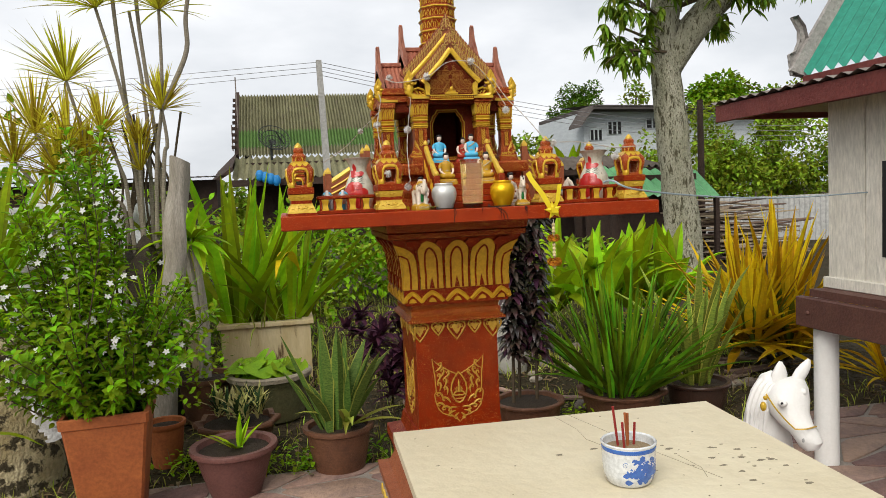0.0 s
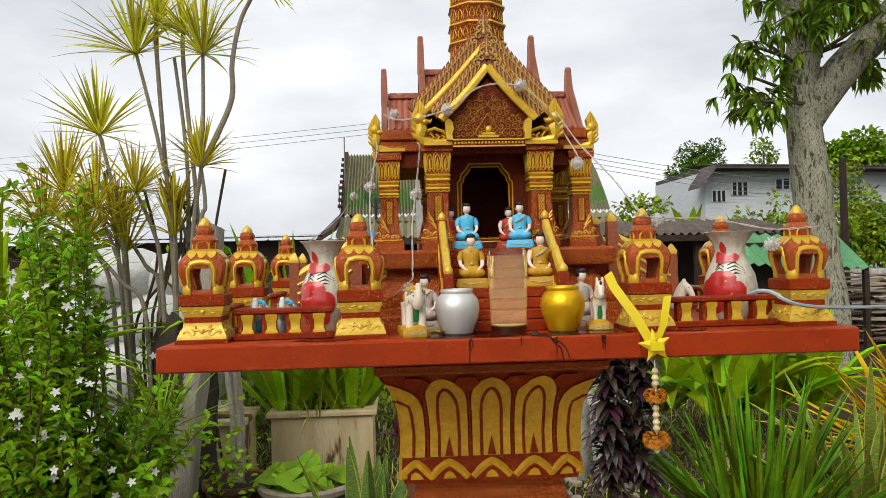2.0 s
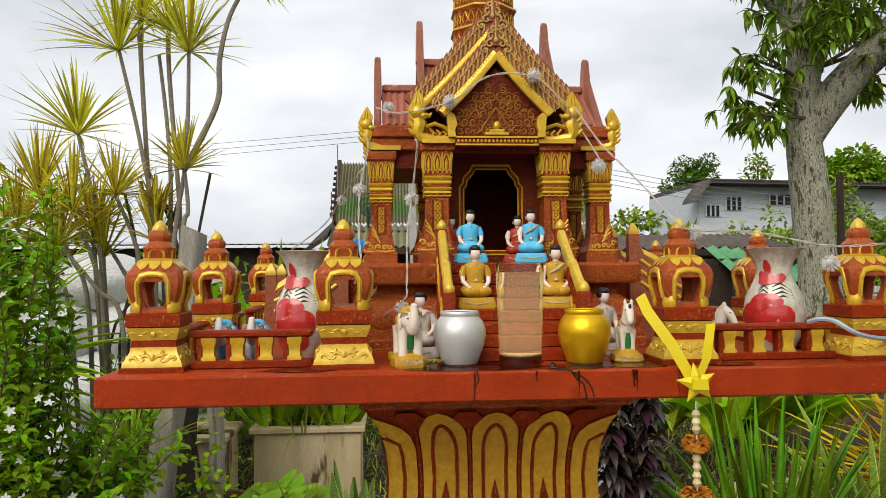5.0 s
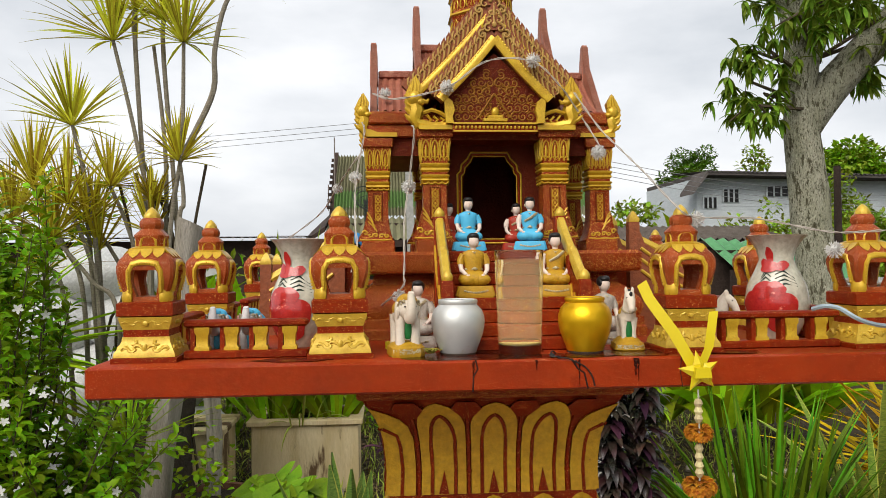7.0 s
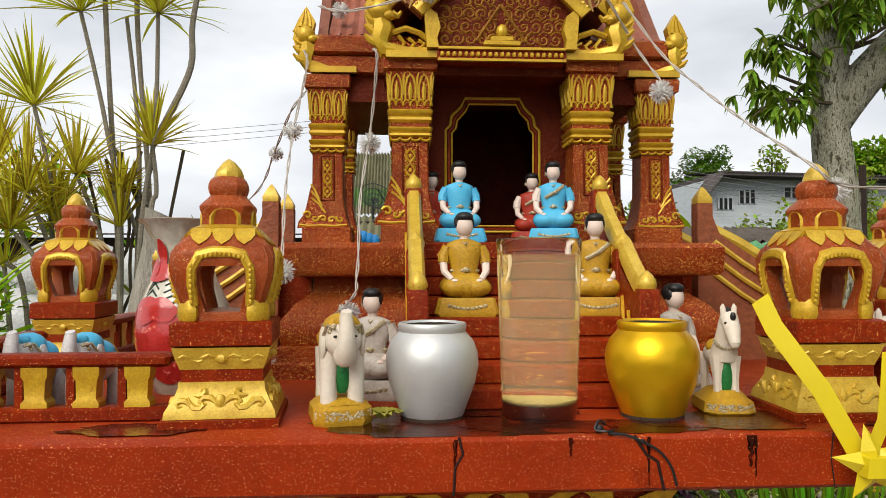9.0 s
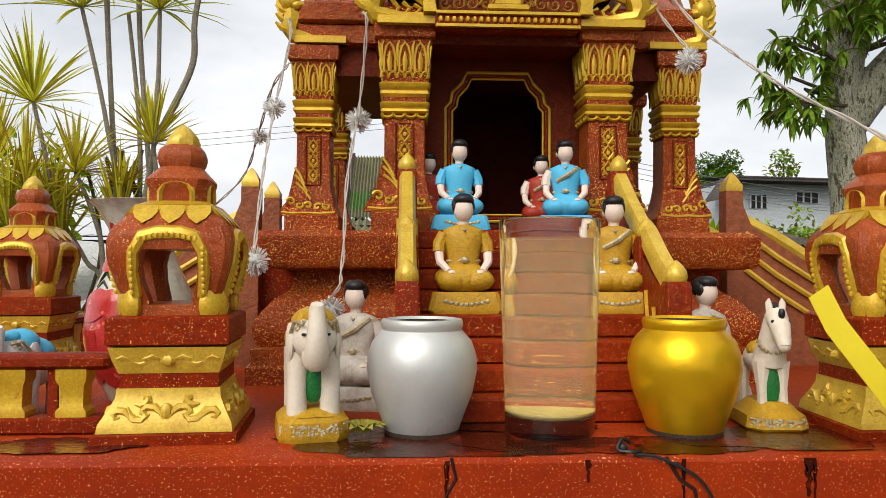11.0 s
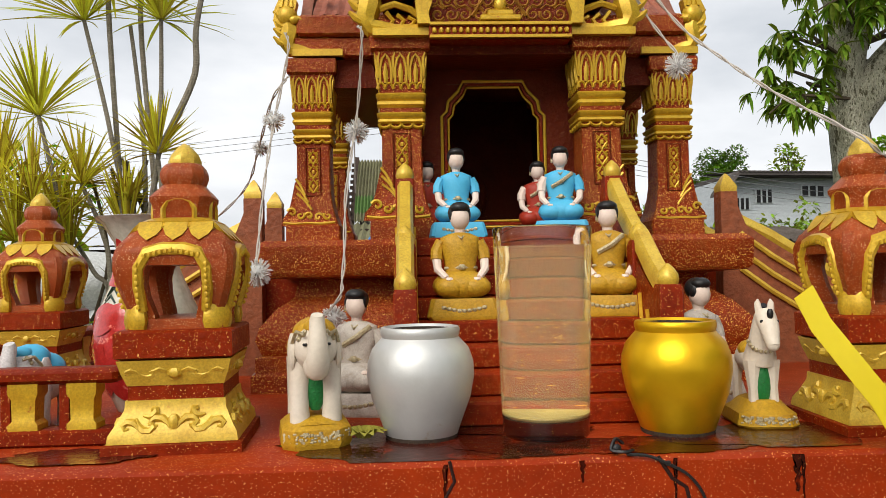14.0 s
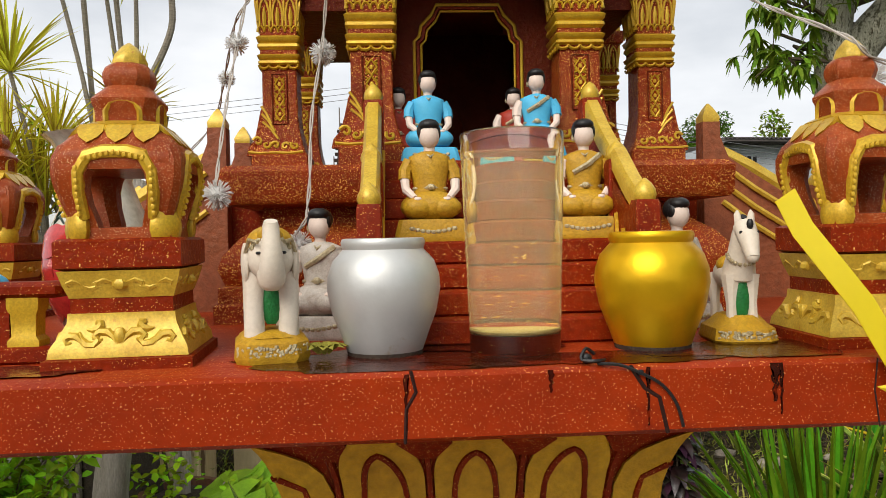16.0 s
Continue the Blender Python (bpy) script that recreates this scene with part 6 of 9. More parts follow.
SNAKE = green("snake_plant_leaf", (0.17, 0.25, 0.045), (0.03, 0.075, 0.018), vary=0.4, scale=60, through=0.05, stretch=(1, 1, 5))
PURPLE = green("purple_leaf", (0.045, 0.014, 0.03), (0.10, 0.035, 0.06), vary=0.5, through=0.1)
CROTON = green("dark_croton_leaf", (0.03, 0.045, 0.03), (0.075, 0.022, 0.022), vary=0.6, through=0.05, rough=0.3)
CROTON.node_tree.nodes["Principled BSDF"].inputs["Specular IOR Level"].default_value = 0.6
SNAKE_EDGE = green("snake_plant_yellow_edge", (0.40, 0.40, 0.07), (0.26, 0.29, 0.05), vary=0.2, through=0.1)
GRASS = green("grass_blade", (0.38, 0.50, 0.05), (0.46, 0.44, 0.09), vary=0.5)
LILY = green("lily_pad", (0.30, 0.48, 0.02), (0.17, 0.33, 0.02), vary=0.3)
DRY = material("dry_stalks", (0.26, 0.18, 0.09), (0.16, 0.1, 0.05), 30, 0.9, 0.3, per_island=0.3)
PETAL = material("white_petals", (0.86, 0.86, 0.80), (0.8, 0.8, 0.74), 60, 0.6, 0.0, translucent=0.3)
STEM = material("brown_stem", (0.12, 0.085, 0.05), (0.08, 0.06, 0.035), 60, 0.8, 0.4)
BARK = material("grey_ringed_bark", (0.40, 0.35, 0.27), (0.21, 0.18, 0.13), 40, 0.85, 0.5, stretch=(1, 1, 6))
CLAY = material("terracotta_clay", (0.46, 0.14, 0.04), (0.34, 0.095, 0.03), 6, 0.7, 0.08, wear=(0.5, 0.33, 0.22), wear_at=0.7, wear_scale=9)
BROWN_CLAY = material("brown_clay", (0.20, 0.085, 0.042), (0.11, 0.048, 0.026), 9, 0.6, 0.3, wear=(0.24, 0.15, 0.09), wear_at=0.66, wear_scale=8)
MAUVE_CLAY = material("mauve_plastic_pot", (0.20, 0.085, 0.07), (0.15, 0.065, 0.055), 8, 0.55, 0.2, wear=(0.36, 0.26, 0.22), wear_at=0.72, wear_scale=8)
DARK_GLAZE = material("dark_glazed_clay", (0.075, 0.035, 0.022), (0.045, 0.025, 0.018), 9, 0.4, 0.15, coat=0.2)
CEMENT = material("stained_cement", (0.80, 0.66, 0.40), (0.60, 0.45, 0.22), 4.5, 0.85, 0.15, fine_dark=0.1, wear=(0.13, 0.075, 0.035), wear_at=0.555, wear_scale=2.4, stretch=(1.6, 1.6, 0.35))
CREAM = material("cream_enamel_table", (0.74, 0.665, 0.48), (0.64, 0.56, 0.39), 2.5, 0.5, 0.08, wear=(0.42, 0.36, 0.25), wear_at=0.70, wear_scale=26, gloss=0.3, fine_dark=0.05)
POT_SOIL = material("potting_soil", (0.06, 0.04, 0.025), (0.035, 0.025, 0.015), 30, 0.95, 0.8)


def pot(at, r, h, mat, text, name="flower_pot", wavy=0.0, foot=0.72, group="", lip=1.08, soil=0.1):
    t = thing(name, at, text, "flower pot", group)
    rings = []
    prof = [(foot, 0.0), (foot * 1.02, 0.02), ((foot + 1) / 2 + 0.03, 0.5), (0.98, 0.86), (lip, 0.9), (lip + 0.02, 0.96), (lip, 1.0), (0.94, 0.99), (0.9, 0.85), (0.86, 1 - soil - 0.06)]
    for p, q in prof:
        ring = []
        for i in range(40):
            a = 2 * math.pi * i / 40
            s = 1 + (wavy * math.cos(10 * a) if q > 0.88 else 0)
            ring.append((p * r * s * math.cos(a), p * r * s * math.sin(a), q * h + (wavy * 0.12 * math.cos(10 * a) if q > 0.93 else 0)))
        rings.append(ring)
    part("body", Build().loft(rings), mat, t, local=True)
    part("soil", Build().lathe([(0.02, h * (1 - soil) + 0.008), (0.5 * r, h * (1 - soil) + 0.004), (0.9 * r, h * (1 - soil) - 0.004)], n=24), POT_SOIL, t, local=True)
    return t


def away(a, e):
    return Vector((math.cos(a) * math.cos(e), math.sin(a) * math.cos(e), math.sin(e)))


def rosette(b, at, n, length, width, e0, e1, droop, rnd, k=0, segs=6, fold=0.25, blunt=0.0, belly=0.35, spread=0.02, az=(0, 2 * math.pi)):
    for i in range(n):
        a, t = rnd.uniform(*az), rnd.random()
        e = radians(e0 + (e1 - e0) * t)
        p = Vector(at) + Vector((math.cos(a), math.sin(a), 0)) * spread * rnd.random() ** 0.5
        b.blade(p, away(a, e), length * rnd.uniform(0.7, 1.08), width * rnd.uniform(0.8, 1.15), droop * rnd.uniform(0.5, 1.3), segs, k, fold, blunt, belly)


def plant(name, at, text, mats, b, category="plant", group="", leaves="foliage"):
    t = thing(name, at, text, category, group)
    if isinstance(b, Leaves):
        for q in b:
            part("leaf", q, mats, t)
    else:
        part(leaves, b, mats, t)
    return t


R = random.Random(7)

# the square terracotta pot with the white-flowering shrub
SQ = (-1.50, 1.72, 0.012)
t = thing("square_planter", SQ, "tall tapered square terracotta pot", "flower pot")
b = Build()
b.sq([(0.0, 0.13, 0.13), (0.01, 0.135, 0.135), (0.5, 0.19, 0.19), (0.505, 0.2, 0.2), (0.55, 0.203, 0.203), (0.556, 0.198, 0.198), (0.555, 0.18, 0.18), (0.49, 0.17, 0.17)], 0, 0, 0, 0.012)
part("body", b, CLAY, t, local=True)
part("soil", Build().sq([(0.49, 0.172, 0.172), (0.5, 0.16, 0.16)]), POT_SOIL, t, local=True)
t.matrix_basis = pose(*SQ, 0, 0, 4)
shrub = thing("flowering_shrub", (SQ[0], SQ[1], 0.5), "bushy shrub with small white star flowers in terracotta pot", "shrub")
b, fl = Build(), Build()
for i in range(120):
    a, e = R.uniform(0, 2 * math.pi), R.uniform(0.35, 1.52)
    d = away(a, e)
    d = Vector((d.x * 0.85 - 0.08, d.y * 0.85, d.z))
    ln = R.uniform(0.55, 1.42) * (0.48 + 0.52 * math.sin(e)) * (0.8 if d.x > 0.2 else 1.0)
    p0 = Vector((SQ[0] - 0.02 + R.uniform(-0.1, 0.1), SQ[1] + R.uniform(-0.08, 0.1), 0.5))
    pts = [p0 + d * ln * q + Vector((R.uniform(-0.03, 0.03), R.uniform(-0.03, 0.03), 0.07 * q * q)) for q in (0, 0.35, 0.7, 1.0)]
    part("stem", Build().tube(pts, [0.006, 0.0045, 0.003, 0.0015], 5), STEM, shrub)
    count = int(ln / 0.03)
    for q in range(count):
        f = 0.12 + 0.88 * q / count
        j = min(2, int(f * 3))
        c = pts[j].lerp(pts[j + 1], f * 3 - j)
        run = (pts[j + 1] - pts[j]).normalized()
        side = run.orthogonal().normalized()
        turn = Matrix.Rotation(q * 1.9 + i, 3, run)
        for sg in (-1, 1):
            v = turn @ side * sg * R.uniform(0.7, 1.1) + run * R.uniform(0.2, 0.9) + Vector((R.gauss(0, 0.2), R.gauss(0, 0.2), R.gauss(0.0, 0.25)))
            b.leaf(c + v.normalized() * 0.006, v, run + Vector((R.gauss(0, 0.3), -0.25 + R.gauss(0, 0.3), 0.7)), R.uniform(0.045, 0.078) * (1.1 - 0.35 * f), R.uniform(0.022, 0.034), 0, 0.2)
        if R.random() < 0.5:
            for z in range(R.choice((1, 2, 3))):
                v = Vector((R.gauss(0, 1), R.gauss(0, 1), R.gauss(0.3, 0.6)))
                b.leaf(c + v.normalized() * R.uniform(0.01, 0.05), v, (R.gauss(0, 0.4), -0.3 + R.gauss(0, 0.4), 1), R.uniform(0.03, 0.055), R.uniform(0.016, 0.026), 0, 0.2)
        if f > 0.45 and R.random() < 0.045:
            for z in range(R.choice((1, 1, 2, 3))):
                o = c + Vector((R.gauss(0, 0.035), -abs(R.gauss(0.045, 0.03)), R.gauss(0.02, 0.03)))
                nrm = Vector((R.gauss(0, 0.4), -1 + R.gauss(0, 0.3), R.uniform(0.2, 1.0))).normalized()
                u = nrm.orthogonal().normalized()
                w = nrm.cross(u)
                a0 = R.uniform(0, 6)
                for z2 in range(5):
                    a2 = a0 + z2 * 2 * math.pi / 5
                    fl.leaf(o, u * math.cos(a2) + w * math.sin(a2) + nrm * 0.15, nrm, 0.0185, 0.0105, 0, 0.05)
part("foliage", b, BUSH, shrub)
part("blossom", fl, PETAL, shrub, "small white five-petalled flowers")

# weathered stump post and the hollow stump behind it
WOOD = material("weathered_grey_wood", (0.52, 0.47, 0.40), (0.32, 0.28, 0.22), 9, 0.85, 0.5, stretch=(2, 2, 0.4), wear=(0.08, 0.065, 0.05), wear_at=0.66, wear_scale=9)
DARK_WOOD = material("rotten_dark_wood", (0.10, 0.075, 0.05), (0.05, 0.04, 0.03), 12, 0.9, 0.7)
b = Build()
rings = []
for i in range(15):
    q = i / 14
    c = Vector((-1.475, 3.0, 0)).lerp(Vector((-1.25, 3.0, 1.86)), q)
    rings.append([(c.x + (0.075 - 0.012 * q + 0.008 * math.sin(3 * a + i)) * math.cos(a), c.y + (0.07 + 0.006 * math.cos(4 * a + i * 0.7)) * math.sin(a), c.z + (0.03 * math.cos(a + 2.4) if i == 14 else 0)) for a in [2 * math.pi * j / 18 for j in range(18)]])
b.loft(rings)
b.v = [tuple(Vector(q) + Vector((noise.noise(Vector((q[0] * 14, q[1] * 14, q[2] * 3))), noise.noise(Vector((q[0] * 14 + 7, q[1] * 14, q[2] * 3))), 0)) * 0.022) for q in b.v]
tagged(part("wooden_post", b, WOOD), "leaning weathered grey wooden post with broken top", "post")
b = Build()
rings = []
for i in range(10):
    q = i / 9
    rings.append([(-1.55 + (0.2 - 0.03 * q + 0.03 * math.sin(5 * a + i)) * math.cos(a), 3.45 + (0.2 + 0.03 * math.sin(4 * a)) * math.sin(a), 1.25 * q + (0.12 * math.sin(3 * a) if i == 9 else 0)) for a in [2 * math.pi * j / 20 for j in range(20)]])
b.loft(rings)
tagged(part("tree_stump", b, DARK_WOOD), "dark rotten hollow tree stump", "stump")

# the dracaena clump with bare ringed stems
drac = thing("dracaena_clump", (-1.6, 3.4, 0), "dracaena clump with bare ringed stems and spiky yellow-green heads", "tree")
heads = (((-1.76, 3.4, 0), (-1.86, 3.38, 1.5), (-1.997, 3.350, 2.446), 0.5, 0.4), ((-1.62, 3.4, 0), (-1.57, 3.4, 1.7), (-1.787, 3.400, 2.953), 0.55, 0.45), ((-1.56, 3.5, 0), (-1.52, 3.5, 1.75), (-1.587, 3.500, 2.958), 0.0, 0.0), ((-1.52, 3.35, 0), (-1.46, 3.35, 1.7), (-1.357, 3.300, 2.918), 0.55, 0.45), ((-1.5, 3.3, 0), (-1.40, 3.3, 1.75), (-1.382, 3.300, 2.234), 0.36, 0.28)) + (((-1.62, 3.4, 0.6), (-1.66, 3.4, 1.6), (-1.805, 3.400, 2.100), 0.4, 0.4), ((-1.55, 3.5, 0.3), (-1.52, 3.5, 1.6), (-1.572, 3.400, 2.016), 0.24, 0.2), ((-1.9, 3.4, 0), (-1.95, 3.4, 1.4), (-2.233, 3.400, 2.101), 0.5, 0.5)) + (((-1.8, 3.35, 0), (-1.85, 3.35, 1.4), (-2.002, 3.300, 1.993), 0.5, 0.55), ((-1.7, 3.3, 0), (-1.72, 3.3, 1.3), (-2.057, 3.250, 1.800), 0.45, 0.5), ((-1.75, 3.5, 0), (-1.7, 3.5, 1.4), (-1.940, 3.500, 1.892), 0.4, 0.4), ((-2.0, 3.5, 0), (-2.1, 3.5, 1.4), (-2.407, 3.500, 1.911), 0.45, 0.5))
for p0, p1, p2, ln, dens in heads:
    line = smooth_line([p0, p1, tuple(Vector(p1).lerp(Vector(p2), 0.5) + Vector((0.03, 0, 0))), p2], 6)
    part("stem", Build().tube(line, [0.0165 - 0.006 * i / (len(line) - 1) for i in range(len(line))], 8), BARK, drac)
    if ln:
        b = Build()
        rosette(b, p2, int(48 + 40 * dens), ln * 0.88, 0.019, 0, 88, 0.35, R, segs=4, fold=0.35, spread=0.012)
        part("leaf_head", b, DRACENA if p2[2] > 2.25 else DRACENA_LOW, drac, "spiky yellow-green leaf head")
for i in range(4):
    c = (-1.95 + R.uniform(-0.35, 0.4), 3.45 + R.uniform(-0.2, 0.2), R.uniform(1.55, 2.0))
    b = Build()
    rosette(b, c, 30, 0.46, 0.018, 12, 88, 0.35, R, segs=4, spread=0.015)
    part("leaf_head", b, DRACENA_LOW, drac, "spiky yellow-green leaf head")
    part("stem", Build().tube([(c[0] * 0.4 - 1.05, 3.45, 0.0), (c[0] * 0.8 - 0.35, 3.45, c[2] * 0.6), c], [0.02, 0.017, 0.012], 7), BARK, drac)
for i in range(9):
    x = -1.75 + 0.055 * i
    part("stem", Build().tube(smooth_line([(x, 3.5, 0.2), (x - 0.14 + R.uniform(-0.1, 0.1), 3.5, 1.2), (x + R.uniform(-0.12, 0.12), 3.5, 1.7), (x - 0.1 + R.uniform(-0.2, 0.25), 3.5, 2.0 + R.uniform(0, 0.25))], 5), 0.009, 6), STEM, drac)
# the crooked tall stem
line = smooth_line([(-1.382, 3.300, 2.234), (-1.296, 3.300, 2.397), (-1.190, 3.300, 2.642), (-1.182, 3.300, 2.871), (-1.123, 3.300, 3.134), (-1.0, 3.3, 3.36)], 5)
part("stem", Build().tube(line, [0.02 - 0.008 * i / (len(line) - 1) for i in range(len(line))], 8), BARK, drac)
b = Build()
rosette(b, (-1.0, 3.3, 3.36), 40, 0.3, 0.02, -40, 70, 0.5, R, segs=4, spread=0.012)
part("leaf_head", b, DRACENA, drac)
for (x, y, z), s in (((-1.676, 3.450, 2.909), 1), ((-1.527, 3.500, 2.857), 1)):
    b = Build()
    rosette(b, (x, y, z + 0.25), 50, 0.36, 0.02, -10, 88, 0.45, R, segs=4, spread=0.012)
    part("leaf_head", b, DRACENA, drac)
    part("stem", Build().tube(smooth_line([(-1.58, 3.45, 0.2), (x + 0.08, y, 1.5), (x, y, z), (x, y, z + 0.25)], 5), 0.014, 7), BARK, drac)

# big green palm-like plant at the garden's edge, seedlings, tall screens of leaf behind
def strap_plant(name, at, n, ln, w, text, mat, e0=25, e1=88, droop=0.9, seed=1, spread=0.06, segs=7, cat="plant", fold=0.3, belly=0.35, blunt=0.0):
    r = random.Random(seed)
    b = Leaves()
    rosette(b, at, n, ln, w, e0, e1, droop, r, segs=segs, spread=spread, fold=fold, belly=belly, blunt=blunt)
    return plant(name, at, text, mat, b, cat)


# bare stem, added to carry the raised leaf clump
part("wooden_stake", Build().tube([(-2.42, 2.9, 0), (-2.42, 2.9, 1.1)], 0.06, 10), STEM)
tagged(bpy.data.objects["wooden_stake"], "thick brown bare stem under the strap leaves", "stem")
strap_plant("strap_leaf_plant", (-2.42, 2.9, 1.08), 130, 1.0, 0.065, "large clump of arching green strap leaves", CRINUM, -25, 88, 0.7, 3, 0.12)
strap_plant("strap_leaf_plant", (-2.5, 2.2, 0.3), 26, 1.0, 0.05, "clump of arching green strap leaves beside the shrub", CRINUM, 20, 80, 1.0, 4, 0.15)
strap_plant("spiky_plant", (-1.42, 2.55, 0.8), 40, 0.5, 0.016, "spiky narrow-leaved plant behind the shrub", CRINUM, -10, 70, 0.4, 5, 0.03, 4)

# mossy trunk foot and white sacks
MOSSY = material("mossy_peeling_bark", (0.66, 0.58, 0.36), (0.42, 0.34, 0.17), 6, 0.9, 0.7, wear=(0.05, 0.04, 0.02), wear_at=0.51, wear_scale=9)
b = Build()
rings = []
for i in range(9):
    q = i / 8
    rings.append([(-2.2 + (0.27 - 0.06 * q + 0.03 * math.sin(3 * a + i)) * math.cos(a), 2.35 + (0.28 - 0.06 * q) * math.sin(a), 0.85 * q) for a in [2 * math.pi * j / 22 for j in range(22)]])
b.loft(rings)
tagged(part("trunk_foot", b, MOSSY), "thick tree trunk foot with mossy peeling cream bark", "tree trunk")
SACK = material("white_plastic_sack", (0.76, 0.76, 0.74), (0.62, 0.63, 0.63), 6, 0.5, 0.3)
b = Build()
m = 14
verts = []
for side in (0, 1):
    for j in range(m + 1):
        for i in range(m + 1):
            u, v = i / m, j / m
            p = Vector((-2.03 + 0.15 * u + 0.07 * v, 2.12 + 0.03 * u, 0.60 - 0.30 * v - 0.1 * u * (1 - v)))
            f = noise.noise(p * 9) * 0.05 + noise.noise(p * 23) * 0.02
            verts.append((p.x + f * 0.4, p.y + f + side * 0.003, p.z + f * 0.3))
k = (m + 1) ** 2
faces = [(j * (m + 1) + i, j * (m + 1) + i + 1, (j + 1) * (m + 1) + i + 1, (j + 1) * (m + 1) + i) for j in range(m) for i in range(m) if not i > 7 + 0.4 * j + 2 * math.sin(j * 1.7) and not i < 0.5 * (j - 5) + math.sin(j * 2.3)]
b.add(verts, faces + [tuple(q + k for q in f[::-1]) for f in faces])
tagged(part("plastic_sheet", b, SACK), "torn white plastic sheet hung against the trunk", "sheet")
for x, y, z, rx, ry, rz, tn in ((-2.05, 4.75, 0.3, 0.42, 0.32, 0.31, 10), (-2.75, 4.8, 0.3, 0.42, 0.33, 0.31, -12), (-1.65, 4.7, 0.28, 0.3, 0.28, 0.29, 25), (-2.35, 4.78, 0.78, 0.42, 0.3, 0.27, 6), (-2.95, 4.82, 0.76, 0.38, 0.3, 0.26, -8), (-1.88, 4.76, 0.76, 0.36, 0.28, 0.26, 14), (-2.1, 4.78, 1.2, 0.38, 0.29, 0.25, -10), (-2.72, 4.8, 1.2, 0.4, 0.3, 0.25, 8), (-2.4, 4.8, 1.58, 0.4, 0.28, 0.22, 4), (-2.0, 4.82, 1.54, 0.26, 0.24, 0.2, 20)):
    b = Build()
    b.ball((0, 0, 0), rx, ry, rz, 0, 22, 16)
    b.v = [(p[0] * (1 + 0.1 * noise.noise(Vector(p) * 6)), p[1] * (1 + 0.18 * noise.noise(Vector(p) * 7 + Vector((3, 1, 2)))), p[2] * (1 + 0.12 * noise.noise(Vector(p) * 5))) for p in b.v]
    ob = tagged(part("plastic_sack", b, SACK), "crumpled white plastic sack among the plants", "sack", "white sacks")
    ob.matrix_basis = pose(x, y, max(z, rz * 0.96), 0, 12 if rx < 0.2 else 0, tn)

# ---- potted plants left of the pedestal ----
p1 = pot((-1.36, 2.42, 0), 0.11, 0.27, CLAY, "small terracotta pot beside the square planter")
# wavy brown bowl with a variegated seedling clump
pot((-0.94, 2.38, 0), 0.225, 0.25, BROWN_CLAY, "brown clay bowl pot with wavy rim", wavy=0.06, foot=0.7)
b = Build()
for i in range(26):
    a, rr = R.uniform(0, 6.28), 0.15 * R.random() ** 0.5
    c = Vector((-0.93 + rr * math.cos(a), 2.38 + rr * math.sin(a), 0.23))
    for q in range(9):
        b.blade(c + Vector((0, 0, 0.03 + 0.012 * q)), away(R.uniform(0, 6.28), R.uniform(0.5, 1.4)), R.uniform(0.08, 0.14), 0.022, 0.3, 3, 1 if q % 2 == 0 else 0, 0.2)
plant("variegated_plant", (-0.93, 2.38, 0.23), "low variegated green and cream foliage in wavy pot", [green("dark_small_leaf", (0.05, 0.09, 0.03), (0.03, 0.06, 0.02)), green("cream_leaf_edge", (0.68, 0.62, 0.24), (0.55, 0.52, 0.18))], b)
pot((-0.92, 1.80, 0.012), 0.205, 0.27, MAUVE_CLAY, "wide mauve brown plastic pot on the paving", foot=0.62, lip=1.1)
b = Build()
rosette(b, (-0.9, 1.8, 0.25), 9, 0.22, 0.03, 30, 85, 0.5, R, segs=5, spread=0.02)
plant("seedling", (-0.9, 1.8, 0.25), "young green strap-leaved seedling in mauve pot", CRINUM, b)
# dark glazed pot with two corky cactus-like stems
pot((-1.2, 3.33, 0), 0.2, 0.33, BROWN_CLAY, "dark brown glazed pot", foot=0.8)
cactus = thing("corky_stem_plant", (-1.2, 3.36, 0.27), "plant with two tall corky stems in dark pot", "plant")
for x0, x1, z1 in ((-1.20, (-1.238, 3.360, 1.248)[0], 1.32), (-1.24, -1.30, 1.3)):
    b = Build()
    line = smooth_line([(x0, 3.36, 0.26), (x0 + 0.01, 3.36, 0.7), (x1, 3.36, z1)], 8)
    rings = [[(p.x + (0.021 + 0.005 * math.cos(5 * a) + 0.002 * math.sin(i * 2.0)) * math.cos(a), p.y + 0.021 * math.sin(a), p.z) for a in [2 * math.pi * j / 15 for j in range(15)]] for i, p in enumerate(line)]
    b.loft(rings)
    part("stem", b, WOOD, cactus)
    b = Build()
    rosette(b, (x1, 3.36, z1), 16, 0.36, 0.08, -25, 60, 0.9, R, segs=5)
    part("leaf_head", b, [CRINUM], cactus)
b = Build()
for i in range(170):
    c = Vector((-1.2 + R.gauss(0, 0.1), 3.05 + R.gauss(0, 0.08), 0.45 + R.gauss(0, 0.16)))
    b.leaf(c, (R.gauss(0, 1), R.gauss(0, 1), R.gauss(0, 0.6)), (0, R.gauss(0, 0.4), 1), 0.045, 0.034, 0)
plant("leafy_seedling", (-1.2, 3.05, 0.2), "thin bright green leafy sapling beside the post", CRINUM, b)
